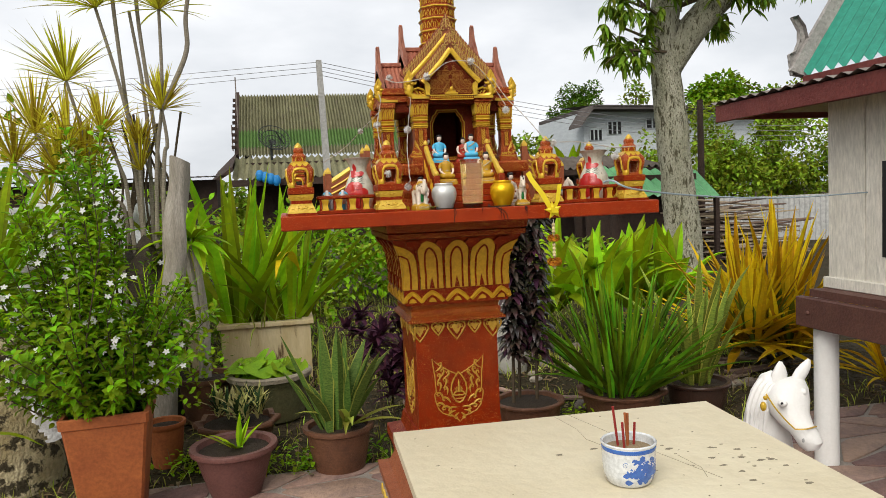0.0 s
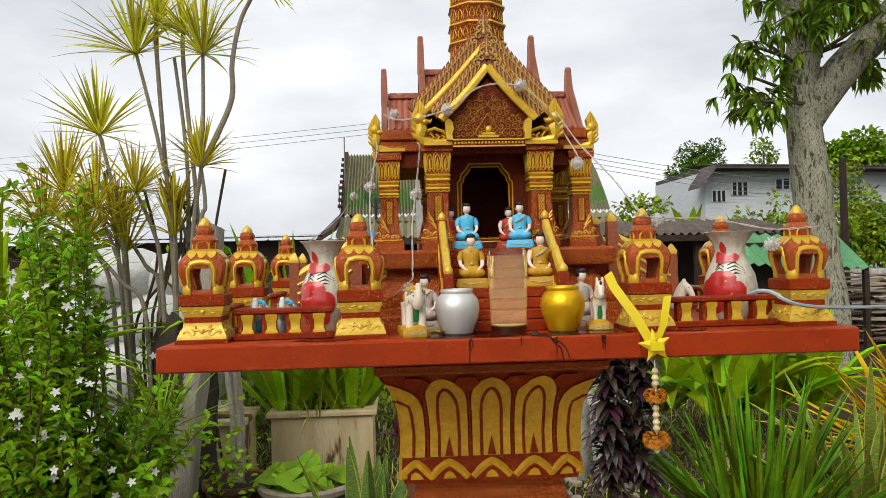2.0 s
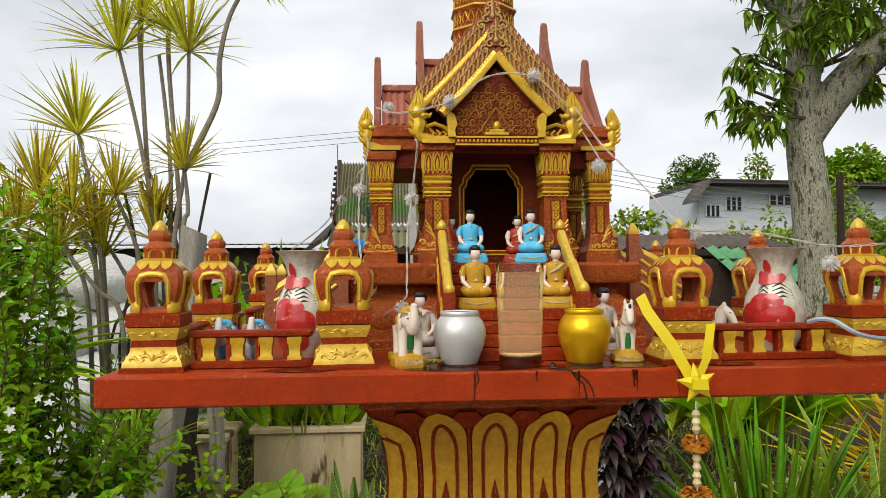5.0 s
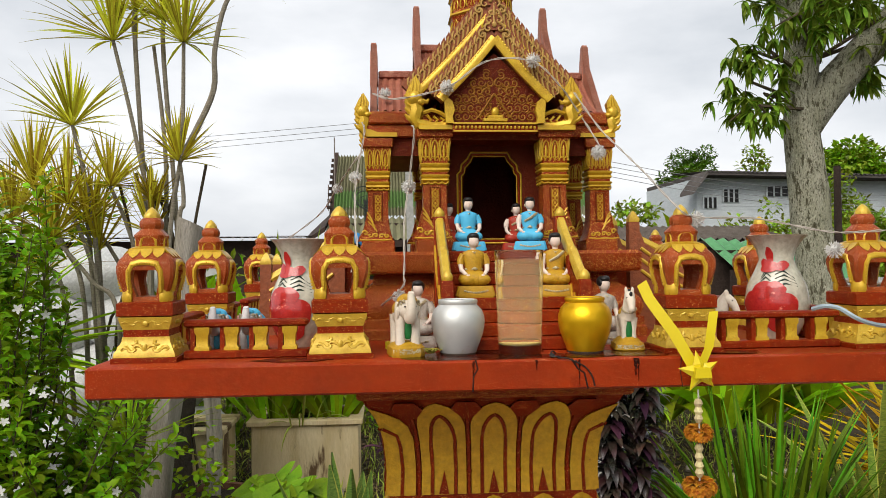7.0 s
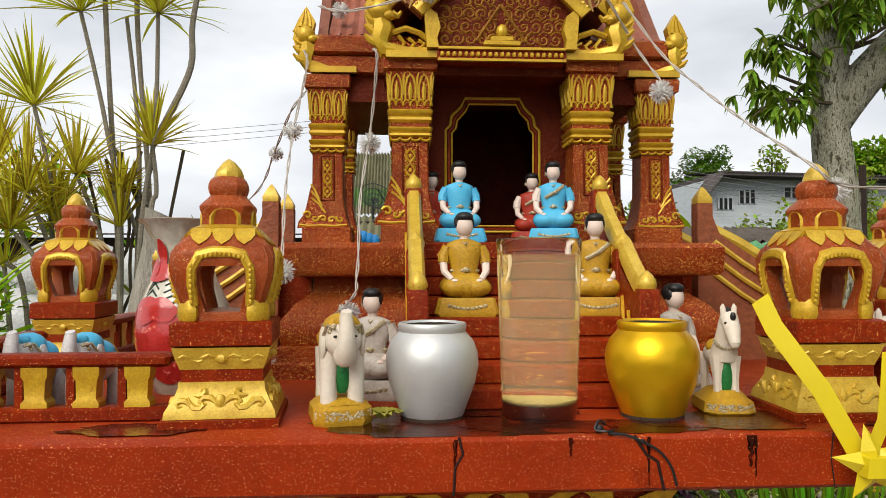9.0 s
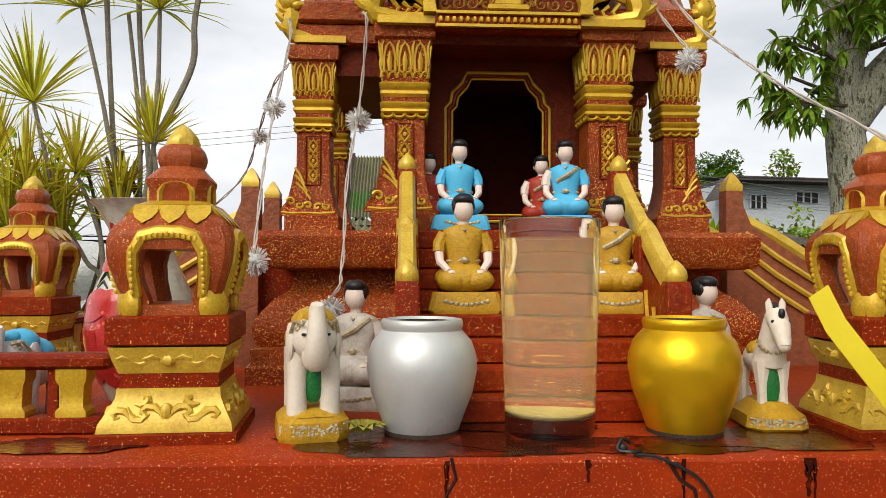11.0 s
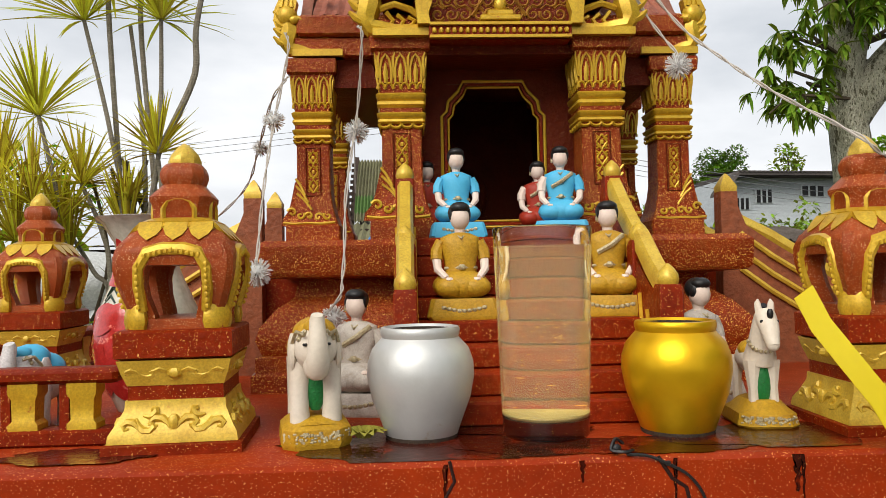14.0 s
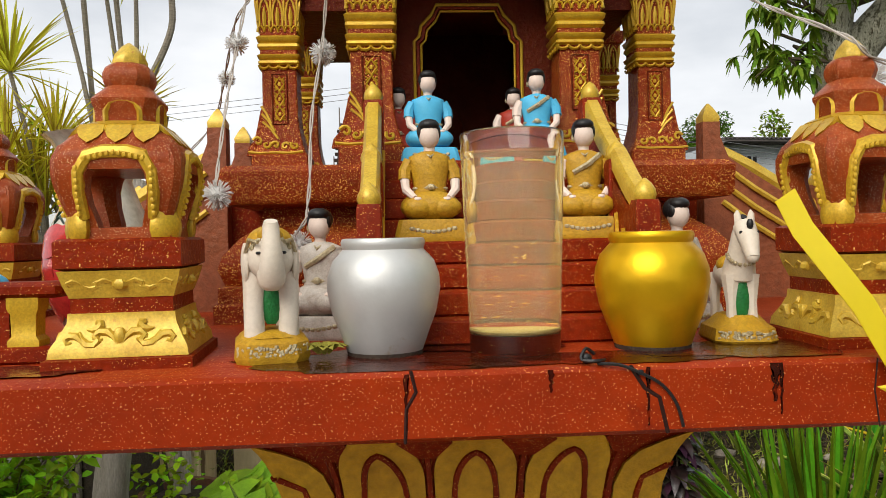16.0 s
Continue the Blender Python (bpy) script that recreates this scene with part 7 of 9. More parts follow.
# cement boxes
def planter(x0, x1, y0, y1, h, text, name="cement_planter"):
    t = thing(name, ((x0 + x1) / 2, (y0 + y1) / 2, 0), text, "planter")
    for nm, bx in (("side", (x0, x1, y0, y0 + 0.05)), ("side", (x0, x1, y1 - 0.05, y1)), ("side", (x0, x0 + 0.05, y0 + 0.05, y1 - 0.05)), ("side", (x1 - 0.05, x1, y0 + 0.05, y1 - 0.05))):
        part(nm, Build().box(*bx, 0, h - 0.04, 0, 0.004), CEMENT, t)
    b = Build()
    for bx in ((x0 - 0.03, x1 + 0.03, y0 - 0.03, y0 + 0.07), (x0 - 0.03, x1 + 0.03, y1 - 0.07, y1 + 0.03), (x0 - 0.03, x0 + 0.07, y0 + 0.07, y1 - 0.07), (x1 - 0.07, x1 + 0.03, y0 + 0.07, y1 - 0.07)):
        b.box(*bx, h - 0.04, h, 0, 0.006)
    part("rim", b, CEMENT, t)
    part("soil", Build().box(x0 + 0.05, x1 - 0.05, y0 + 0.05, y1 - 0.05, h - 0.2, h - 0.06), POT_SOIL, t)
    return t


planter(-1.18, -0.42, 4.35, 4.85, 0.52, "square stained cement planter box with rim")
planter(-1.62, -1.3, 3.95, 4.4, 0.56, "pale cement box behind the dark pot")
strap_plant("giant_spider_lily", (-1.05, 4.6, 0.45), 27, 1.5, 0.135, "big clump of upright broad green strap leaves in cement planter", CRINUM, 45, 88, 0.55, 21, 0.16, 8)
strap_plant("giant_spider_lily", (-0.6, 4.6, 0.45), 20, 1.3, 0.115, "big clump of upright green strap leaves in cement planter", CRINUM, 35, 86, 0.6, 22, 0.16, 8)
strap_plant("spider_plant", (-0.85, 4.42, 0.48), 22, 0.35, 0.02, "small arching spider plant in cement planter", GRASS, 20, 80, 1.6, 23, 0.15, 5)
b = Build()
for x, y, z, a, e in ((-1.15, 4.4, 0.95, 3.3, 0.5), (-0.5, 4.4, 0.95, 4.4, 0.9), (-1.35, 4.3, 0.9, 3.0, 0.2)):
    b.blade((x, y, z), away(a, e), 0.75, 0.09, 2.6, 9, 0, 0.15)
plant("withered_leaf", (-0.9, 4.4, 0.5), "long withered orange leaves drooping over the planter", [YELLOW_LEAF], b, "leaf")
# lily tub
tub = thing("lily_tub", (-0.76, 3.2, 0), "round stained water tub with pale rim", "tub")
part("body", Build().lathe([(0.2, 0.0), (0.23, 0.02), (0.27, 0.2), (0.285, 0.31), (0.29, 0.315)], -0.76, 3.2, 36), material("green_stained_cement", (0.16, 0.14, 0.06), (0.08, 0.085, 0.035), 5, 0.7, 0.3), tub)
part("rim", Build().lathe([(0.272, 0.31), (0.3, 0.312), (0.304, 0.34), (0.295, 0.352), (0.262, 0.35), (0.255, 0.3)], -0.76, 3.2, 36, cap=False), material("pale_cement_rim", (0.42, 0.36, 0.26), (0.3, 0.25, 0.18), 9, 0.8, 0.3), tub)
part("water", Build().lathe([(0.27, 0.29), (0.27, 0.3)], -0.76, 3.2, 36), material("dark_water", (0.02, 0.025, 0.015), (0.015, 0.02, 0.012), 3, 0.12, 0.0, gloss=0.5), tub)
b = Build()
for i in range(26):
    a, rr = R.uniform(0, 6.28), 0.22 * R.random() ** 0.5
    c = Vector((-0.76 + rr * math.cos(a), 3.2 + rr * math.sin(a), 0.33 + R.uniform(0, 0.09)))
    r, tilt = R.uniform(0.06, 0.105), Vector((R.gauss(0, 0.35), R.gauss(-0.25, 0.3), 1)).normalized()
    u = tilt.orthogonal().normalized()
    w = tilt.cross(u)
    ring = [tuple(c + (u * math.cos(q) + w * math.sin(q)) * r * (1 + 0.08 * math.sin(3 * q)) + tilt * 0.012 * math.cos(2 * q)) for q in [0.25 + 5.8 * j / 13 for j in range(14)]]
    b.add([tuple(c - tilt * 0.008)] + ring, [(0, j, j + 1) for j in range(1, 14)])
    b.tube([c, (c.x * 0.9 - 0.076, c.y, 0.3)], 0.003, 4)
plant("water_lily", (-0.76, 3.2, 0.3), "round bright green lily leaves in the tub", LILY, b)
# sansevieria
pot((-0.355, 2.0, 0), 0.185, 0.27, BROWN_CLAY, "brown clay pot with light rim", foot=0.74)


def snake(name, at, n, h, w, text, seed, e0=62, extra=0.3, mats=None):
    r = random.Random(seed)
    b = Leaves()
    for i in range(n):
        a, rr = r.uniform(0, 6.28), 0.1 * r.random() ** 0.5
        p = (at[0] + rr * math.cos(a), at[1] + rr * math.sin(a), at[2])
        b.blade(p, away(a, radians(r.uniform(e0, 89))), h * r.uniform(0.45, 1.0), w * r.uniform(0.8, 1.2), extra * r.random(), 6, 0, 0.45, 0.1, 0.5, True)
    return plant(name, at, text, mats or [SNAKE, SNAKE_EDGE], b)


snake("snake_plant", (-0.36, 2.0, 0.24), 20, 0.62, 0.085, "snake plant with stiff mottled yellow-edged leaves in clay pot", 31, 54, 0.4)
b = Build()
rosette(b, (-0.3, 1.97, 0.26), 6, 0.4, 0.05, 5, 45, 0.9, R, segs=6)
plant("snake_plant_offshoot", (-0.3, 1.97, 0.26), "low bending yellow-edged leaves of a snake plant", GRASS, b)
# purple foliage
for x, y, z, k in ((-0.02, 2.85, 0.62, 1.0), (0.14, 2.75, 0.5, 1.1), (-0.12, 3.0, 0.75, 0.8), (0.2, 3.0, 0.72, 0.9), (0.05, 2.7, 0.38, 0.9)):
    b = Build()
    for q in range(4):
        rosette(b, (x + R.gauss(0, 0.03), y + R.gauss(0, 0.03), z - 0.05 * q), 16, 0.17 * k, 0.055 * k, -15, 80, 0.9, R, segs=4, spread=0.02)
    b.tube([(x, y, z), (x + 0.02, y, 0.0)], 0.008, 6, 1)
    plant("purple_plant", (x, y, 0), "dark purple leafy plant growing in the bed", [PURPLE, STEM], b, "plant", "purple plants")

# ---- potted plants right of the pedestal ----
pot((0.90, 2.33, 0), 0.215, 0.2, BROWN_CLAY, "brown clay pot with notched rim", wavy=0.02, foot=0.8)
for x, y, top in ((0.80, 2.33, 1.55), (0.97, 2.36, 1.7), (0.88, 2.45, 1.35)):
    b = Build()
    z = 0.5
    while z < top:
        for q in range(8):
            a = R.uniform(0, 6.28)
            b.blade((x + 0.012, y, z), away(a, R.uniform(-0.1, 0.7)), R.uniform(0.11, 0.17), 0.045, 1.6, 4, 2 if R.random() < 0.15 else 0, 0.15)
        z += 0.024
    croton = plant("dark_croton", (x, y, 0.17), "tall slim croton with dense dark maroon curling leaves", [CROTON, STEM, PURPLE], b, "plant", "dark crotons in one pot")
    part("stem", Build().tube([(x, y, 0.17), (x + 0.01, y, 0.6), (x + 0.02, y, top)], [0.012, 0.01, 0.004], 6), STEM, croton)
pot((1.55, 2.32, 0), 0.265, 0.21, BROWN_CLAY, "wide brown clay pot with wavy rim", wavy=0.05, foot=0.8)
strap_plant("aloe", (1.55, 2.32, 0.19), 125, 0.86, 0.038, "dense clump of long narrow upright green leaves", ALOE, 30, 89, 0.5, 41, 0.2, 6, fold=0.6, belly=0.2)
pot((2.1, 2.3, 0), 0.205, 0.22, DARK_GLAZE, "dark clay pot under the snake plant", foot=0.8)
snake("snake_plant", (2.1, 2.3, 0.2), 30, 0.88, 0.075, "tall snake plant with mottled yellow-edged leaves in dark pot", 32, 48, 1.1, [green("pale_snake_leaf", (0.36, 0.42, 0.06), (0.10, 0.17, 0.03), vary=0.4, scale=40, stretch=(1, 1, 5)), green("pale_snake_edge", (0.66, 0.62, 0.12), (0.52, 0.5, 0.08))])
OLIVE = green("olive_leaf", (0.24, 0.25, 0.02), (0.1, 0.13, 0.015), vary=0.5)
cordyline = thing("golden_cordyline", (3.55, 3.3, 0), "large spiky plant with golden yellow to green leaves", "plant")
for q in range(7):
    c = (3.42 + R.gauss(0, 0.14), 3.3 + R.gauss(0, 0.1), 0.1 + 0.035 * q)
    b = Build()
    rosette(b, c, 32, 1.14 if q % 3 else 0.85, 0.072, 4, 89, 0.36, R, segs=7, spread=0.05)
    rosette(b, c, 7, 0.62, 0.07, 40, 88, 0.3, R, k=1, segs=6, spread=0.04)
    part("leaf_head", b, [YELLOW_LEAF, OLIVE], cordyline)
    part("stem", Build().tube([(3.5, 3.3, 0), (c[0], c[1], c[2])], 0.02, 6), STEM, cordyline)
strap_plant("golden_cordyline", (3.6, 2.2, 0.1), 40, 0.7, 0.05, "low golden cordyline beside the white building", YELLOW_LEAF, 20, 85, 1.2, 45, 0.1)
for x, y, s in ((2.45, 4.7, 51), (2.85, 4.8, 52), (3.35, 4.9, 53), (2.6, 5.3, 54), (3.1, 5.2, 55), (2.0, 4.9, 56)):
    r = random.Random(s)
    b = Leaves()
    rosette(b, (x, y, 0.32), 20, 0.98, 0.17, 30, 86, 1.1, r, segs=8, spread=0.14, belly=0.5, fold=0.35)
    plant("broad_leaf_lily", (x, y, 0), "clump of broad bright green arching leaves", CRINUM, b, "plant", "broad-leaved lilies")
# buckets
BUCKET = material("white_plastic_bucket", (0.66, 0.64, 0.58), (0.5, 0.48, 0.42), 7, 0.5, 0.1, wear=(0.2, 0.16, 0.1), wear_at=0.64, wear_scale=7)
for x, y, r, h, c in ((1.28, 3.9, 0.16, 0.62, BUCKET), (1.05, 4.2, 0.17, 0.66, BUCKET), (1.15, 5.6, 0.18, 0.8, CLAY), (1.6, 5.9, 0.2, 0.9, BUCKET)):
    t = thing("bucket", (x, y, 0), "dirty upright plastic bucket in the garden bed" if c is BUCKET else "faded red plastic drum", "bucket")
    part("body", Build().lathe([(r * 0.8, 0.0), (r * 0.82, 0.01), (r, h), (r * 0.94, h), (r * 0.8, 0.1)], n=28), c, t, local=True)
    part("rim", Build().lathe([(r, h - 0.03), (r * 1.07, h - 0.03), (r * 1.07, h + 0.005), (r * 0.95, h + 0.005)], n=28), c, t, local=True)
# hose and litter
HOSE = material("pink_beige_hose", (0.60, 0.40, 0.32), (0.48, 0.30, 0.23), 30, 0.5, 0.1)
pts = [(0.4 + 0.5 * i / 40 + 0.28 * math.cos(i * 0.45), 3.1 + 0.25 * math.sin(i * 0.45), 0.02 + 0.012 * (i % 9) / 9) for i in range(42)] + [(1.4, 2.85, 0.02), (2.0, 2.75, 0.02), (2.5, 2.9, 0.02)]
tagged(part("garden_hose", Build().tube(smooth_line(pts, 3), 0.018, 7), HOSE), "coiled pinkish garden hose on the soil", "hose")
PLANK = material("old_plank", (0.46, 0.35, 0.26), (0.28, 0.2, 0.14), 8, 0.85, 0.4, per_thing=0.6, stretch=(0.3, 3, 3))
for i, (x, y, tn, ln) in enumerate(((2.3, 3.05, 22, 0.9), (2.6, 2.95, 12, 0.8), (2.5, 3.5, -8, 0.7), (2.2, 3.4, 35, 0.6))):
    ob = tagged(part("plank", Build().box(-ln / 2, ln / 2, -0.03, 0.03, 0, 0.02, 0, 0.003), PLANK), "old pale plank lying on the soil", "plank", "planks on the soil")
    ob.matrix_basis = pose(x, y, 0.002 * i, 0, 0, tn)
b = Build()
r = random.Random(61)
for i in range(5200):
    x, y = r.uniform(-2.6, 3.6), 1.95 + 8.5 * r.random() ** 1.6
    if r.random() < 0.5 and noise.noise(Vector((x * 0.9, y * 0.9, 0))) < -0.05:
        continue
    b.blade((x, y, 0), away(r.uniform(0, 6.28), r.uniform(0.6, 1.5)), r.uniform(0.04, 0.14), 0.008, 0.8, 2, 1 if r.random() < 0.25 else 0, 0.2)
for i in range(7000):
    x, y = r.uniform(-2.4, 3.4), r.uniform(3.6, 9.0)
    b.blade((x, y, 0), away(r.uniform(0, 6.28), r.uniform(0.5, 1.5)), r.uniform(0.06, 0.16), 0.012, 0.8, 2, 1 if r.random() < 0.15 else 0, 0.2)
tagged(part("grass", b, [GRASS, DRY]), "sparse tufts of green and dry grass", "grass", kind="stuff")
b = Build()
for i in range(2600):
    x, y = r.uniform(-2.6, 3.6), 2.0 + 4.5 * r.random()
    b.leaf((x, y, 0.004 + r.random() * 0.01), (r.gauss(0, 1), r.gauss(0, 1), 0.05), (r.gauss(0, 0.2), r.gauss(0, 0.2), 1), r.uniform(0.03, 0.09), r.uniform(0.01, 0.03), 0)
tagged(part("leaf_litter", b, DRY), "fallen dry brown leaves on the soil", "litter", kind="stuff")
for x, y, nn, sd in ((-0.5, 2.05, 60, 1), (-0.75, 2.1, 40, 2), (-0.15, 2.1, 30, 3), (-1.15, 2.25, 60, 4), (0.35, 2.4, 50, 5), (1.2, 2.25, 50, 6)):
    b = Build()
    for i in range(nn * 3):
        b.leaf((x + r.gauss(0, 0.08), y + r.gauss(0, 0.07), abs(r.gauss(0.05, 0.05))), (r.gauss(0, 1), r.gauss(0, 1), r.gauss(0.4, 0.5)), (0, 0, 1), r.uniform(0.02, 0.05), r.uniform(0.015, 0.03), 0)
    plant("weed_patch", (x, y, 0), "small patch of green weeds on the soil", [BUSH if sd % 2 else CRINUM], b, "weed", "weed patches")

RUBBLE = material("pale_rubble", (0.48, 0.42, 0.34), (0.3, 0.25, 0.2), 9, 0.9, 0.5, per_thing=0.4)
for i in range(60):
    x, y = r.uniform(0.25, 3.0), r.uniform(2.65, 4.6)
    k = r.uniform(0.025, 0.075)
    b = Build().ball((0, 0, 0), k * r.uniform(0.8, 1.5), k * r.uniform(0.7, 1.2), k * r.uniform(0.4, 0.8), 0, 8, 6)
    b.v = [tuple(Vector(p) * (1 + 0.35 * noise.noise(Vector(p) * 30 + Vector((i, 0, 0))))) for p in b.v]
    ob = tagged(part("stone", b, RUBBLE), "small pale piece of rubble on the soil", "stone", "rubble on the soil")
    ob.matrix_basis = pose(x, y, k * 0.3, 0, 0, r.uniform(0, 180))
for i in range(12):
    ln = r.uniform(0.4, 1.1)
    ob = tagged(part("plank", Build().box(-ln / 2, ln / 2, -0.03, 0.03, 0, 0.022, 0, 0.003), PLANK), "old pale plank lying on the soil", "plank", "planks on the soil")
    ob.matrix_basis = pose(r.uniform(2.2, 3.2), r.uniform(2.7, 4.0), 0.003 + 0.003 * i, 0, 0, r.uniform(-35, 40))

# ---- foreground table, incense cup, horse ----
TZ = 0.81
table = thing("offering_table", (0.22, -0.36, 0), "low altar table with worn cream top over brown base", "table")
b = Build()
b.add([(-0.325, -0.79, TZ - 0.028), (0.715, -0.79, TZ - 0.028), (0.77, 0.03, TZ - 0.028), (-0.295, 0.06, TZ - 0.028), (-0.325, -0.79, TZ), (0.715, -0.79, TZ), (0.77, 0.03, TZ), (-0.295, 0.06, TZ)], [(3, 2, 1, 0), (4, 5, 6, 7), (0, 1, 5, 4), (1, 2, 6, 5), (2, 3, 7, 6), (3, 0, 4, 7)])
part("tabletop", b, CREAM, table, "worn cream enamel board with cracks")
b = Build()
for line in ([(0.23, 0.04), (0.25, -0.1), (0.24, -0.2), (0.26, -0.26)], [(0.28, 0.04), (0.36, -0.3), (0.44, -0.58)], [(0.42, -0.4), (0.43, -0.5), (0.41, -0.56)]):
    b.tube([(x, y, TZ - 0.0006) for x, y in line], 0.0014, 4)
CRACK = material("grey_crack", (0.33, 0.29, 0.2), (0.2, 0.17, 0.12), 40, 0.9, 0.2)
part("crack", b, CRACK, table)
rc = random.Random(77)
for i in range(70):
    x, y = (rc.gauss(0.56, 0.09), rc.gauss(-0.48, 0.1)) if i < 46 else (rc.uniform(-0.28, 0.7), rc.uniform(-0.7, 0.0))
    if not (-0.29 < x < 0.7 and -0.76 < y < 0.02):
        continue
    q = rc.choice((0.002, 0.003, 0.004, 0.009))
    ring = [(x + q * rc.uniform(0.5, 1.9) * math.cos(a), y + q * rc.uniform(0.4, 1.0) * math.sin(a)) for a in [2 * math.pi * j / 9 for j in range(9)]]
    part("chip", Build().loft([[(u, v, TZ - 0.002) for u, v in ring], [(u, v, TZ + 0.0005 + i * 0.000004) for u, v in ring]]), CRACK, table)
b = Build().box(-0.31, 0.7, -0.78, -0.772, TZ - 0.05, TZ - 0.028)
part("edge_strip", b, material("blue_edge_paint", (0.08, 0.25, 0.42), (0.06, 0.2, 0.33), 20, 0.6, 0.1), table)
b = Build()
b.sq([(0.012, 0.5, 0.36), (0.10, 0.5, 0.36), (0.12, 0.46, 0.32), (0.68, 0.46, 0.32), (0.70, 0.545, 0.41), (0.735, 0.55, 0.415), (0.74, 0.52, 0.38), (TZ - 0.028, 0.5, 0.36)], 0.2, -0.37)
part("base", b, TERRA_FLAT, table, "brown red stepped base")
b = Build()
for i in range(14):
    b.patch(lambda u, v, n: (-0.35 - n, u, v), flame(-0.72 + i * 0.05, 0.675, 0.04, 0.03), 0.0, 0.004)
part("base_ornament", b, PALE_GOLD, table)

cup = thing("incense_cup", (0.215, -0.525, TZ), "white porcelain incense cup with blue dragon-like pattern", "cup")
PORCELAIN = material("white_porcelain", (0.78, 0.8, 0.8), (0.7, 0.73, 0.74), 12, 0.15, 0.02, gloss=0.5, coat=0.5)
COBALT = material("cobalt_blue_glaze", (0.03, 0.10, 0.42), (0.05, 0.18, 0.55), 90, 0.2, 0.02, gloss=0.5, coat=0.5)
prof = [(0.046, 0.0), (0.055, 0.006), (0.0635, 0.03), (0.066, 0.06), (0.0665, 0.098), (0.069, 0.104), (0.066, 0.107), (0.0615, 0.104), (0.061, 0.085)]
part("body", Build().lathe(prof, n=44), PORCELAIN, cup, "white glazed body", local=True)
b = Build().lathe([(0.0664, 0.088), (0.0672, 0.09), (0.0676, 0.097), (0.0668, 0.0985)], n=44, cap=False)
part("band", b, COBALT, cup, "cobalt blue band", local=True)
b = Build()
r = random.Random(71)
def on_cup(u, v, n):
    rr = 0.0635 + (0.003 * (v - 0.03) / 0.06 if v > 0.03 else (v - 0.03) * 0.35)
    a = -math.pi / 2 + u / 0.066
    return ((rr + n) * math.cos(a), (rr + n) * math.sin(a), v)
for i in range(90):
    cu, cv = r.gauss(0.012, 0.02), r.gauss(0.046, 0.016)
    if 0.018 < cv < 0.08:
        b.patch(on_cup, [(cu + r.uniform(0.004, 0.012) * math.cos(q), cv + r.uniform(0.003, 0.009) * math.sin(q)) for q in [6.28 * j / 7 for j in range(7)]], -0.001, 0.0006 + 0.0001 * (i % 7))
for cu, cv in ((-0.035, 0.035), (-0.038, 0.062), (0.052, 0.06), (0.058, 0.035)):
    b.relief(on_cup, spiral(cu, cv, 0.008, 1.3, 0.5), 0.0012, 0, 0.0, 4)
part("painted_motif", b, COBALT, cup, "blue painted motif", local=True)
part("ash", Build().lathe([(0.01, 0.092), (0.04, 0.089), (0.0605, 0.085)], n=24), material("incense_ash", (0.4, 0.3, 0.18), (0.28, 0.2, 0.11), 120, 0.95, 0.6), cup, local=True)
INCENSE = material("red_incense_sticks", (0.36, 0.03, 0.025), (0.28, 0.025, 0.02), 60, 0.8, 0.2)
for x, y, h, lx, c in ((-0.022, 0.012, 0.105, -0.012, 0), (-0.002, 0.0, 0.09, -0.006, 1), (0.004, 0.01, 0.085, 0.0, 1), (0.016, 0.004, 0.062, 0.004, 0), (-0.016, -0.01, 0.07, -0.004, 0)):
    part("incense_stick", Build().tube([(x, y, 0.085), (x + lx, y, 0.085 + h)], 0.0032, 7), [INCENSE, CLAY][c], cup, local=True)

BIG_WHITE = material("white_gloss_paint", (0.84, 0.83, 0.80), (0.78, 0.77, 0.74), 8, 0.45, 0.1, wear=(0.55, 0.5, 0.44), wear_at=0.74, wear_scale=9, fine_dark=0.06)
b = Build()
HX, HY = 1.40, 0.5


def across(rows, nn=20):
    """A bent limb, ring by ring: two opposite edge points and the half depth."""
    mids = [(Vector(l) + Vector(r)) / 2 for l, r, d in rows]
    out = []
    for i, (l, r, d) in enumerate(rows):
        half = (Vector(r) - Vector(l)) / 2
        run = (mids[min(i + 1, len(mids) - 1)] - mids[max(i - 1, 0)]).normalized()
        deep = half.cross(run).normalized() * d
        out.append([tuple(mids[i] + half * math.cos(a) + deep * math.sin(a)) for a in [2 * math.pi * j / nn for j in range(nn)]])
    b.loft(out)


HEAD = [((1.409, 0.530, 0.707), (1.497, 0.530, 0.712), 0.028), ((1.370, 0.520, 0.675), (1.536, 0.520, 0.683), 0.058), ((1.337, 0.490, 0.640), (1.529, 0.490, 0.654), 0.07), ((1.337, 0.460, 0.592), (1.513, 0.460, 0.615), 0.064), ((1.352, 0.430, 0.554), (1.488, 0.430, 0.576), 0.05), ((1.379, 0.400, 0.522), (1.479, 0.400, 0.543), 0.04), ((1.390, 0.380, 0.494), (1.490, 0.380, 0.510), 0.042), ((1.402, 0.370, 0.467), (1.499, 0.370, 0.476), 0.04), ((1.425, 0.365, 0.446), (1.482, 0.365, 0.453), 0.02)]
across(HEAD)
across([((1.403, 0.550, 0.740), (1.470, 0.550, 0.705), 0.02), ((1.357, 0.550, 0.727), (1.486, 0.550, 0.671), 0.04), ((1.317, 0.560, 0.661), (1.472, 0.560, 0.584), 0.055), ((1.290, 0.560, 0.579), (1.481, 0.560, 0.507), 0.065), ((1.280, 0.570, 0.482), (1.504, 0.570, 0.422), 0.08), ((1.269, 0.580, 0.361), (1.527, 0.580, 0.312), 0.09), ((1.241, 0.620, 0.180), (1.535, 0.620, 0.131), 0.1)])
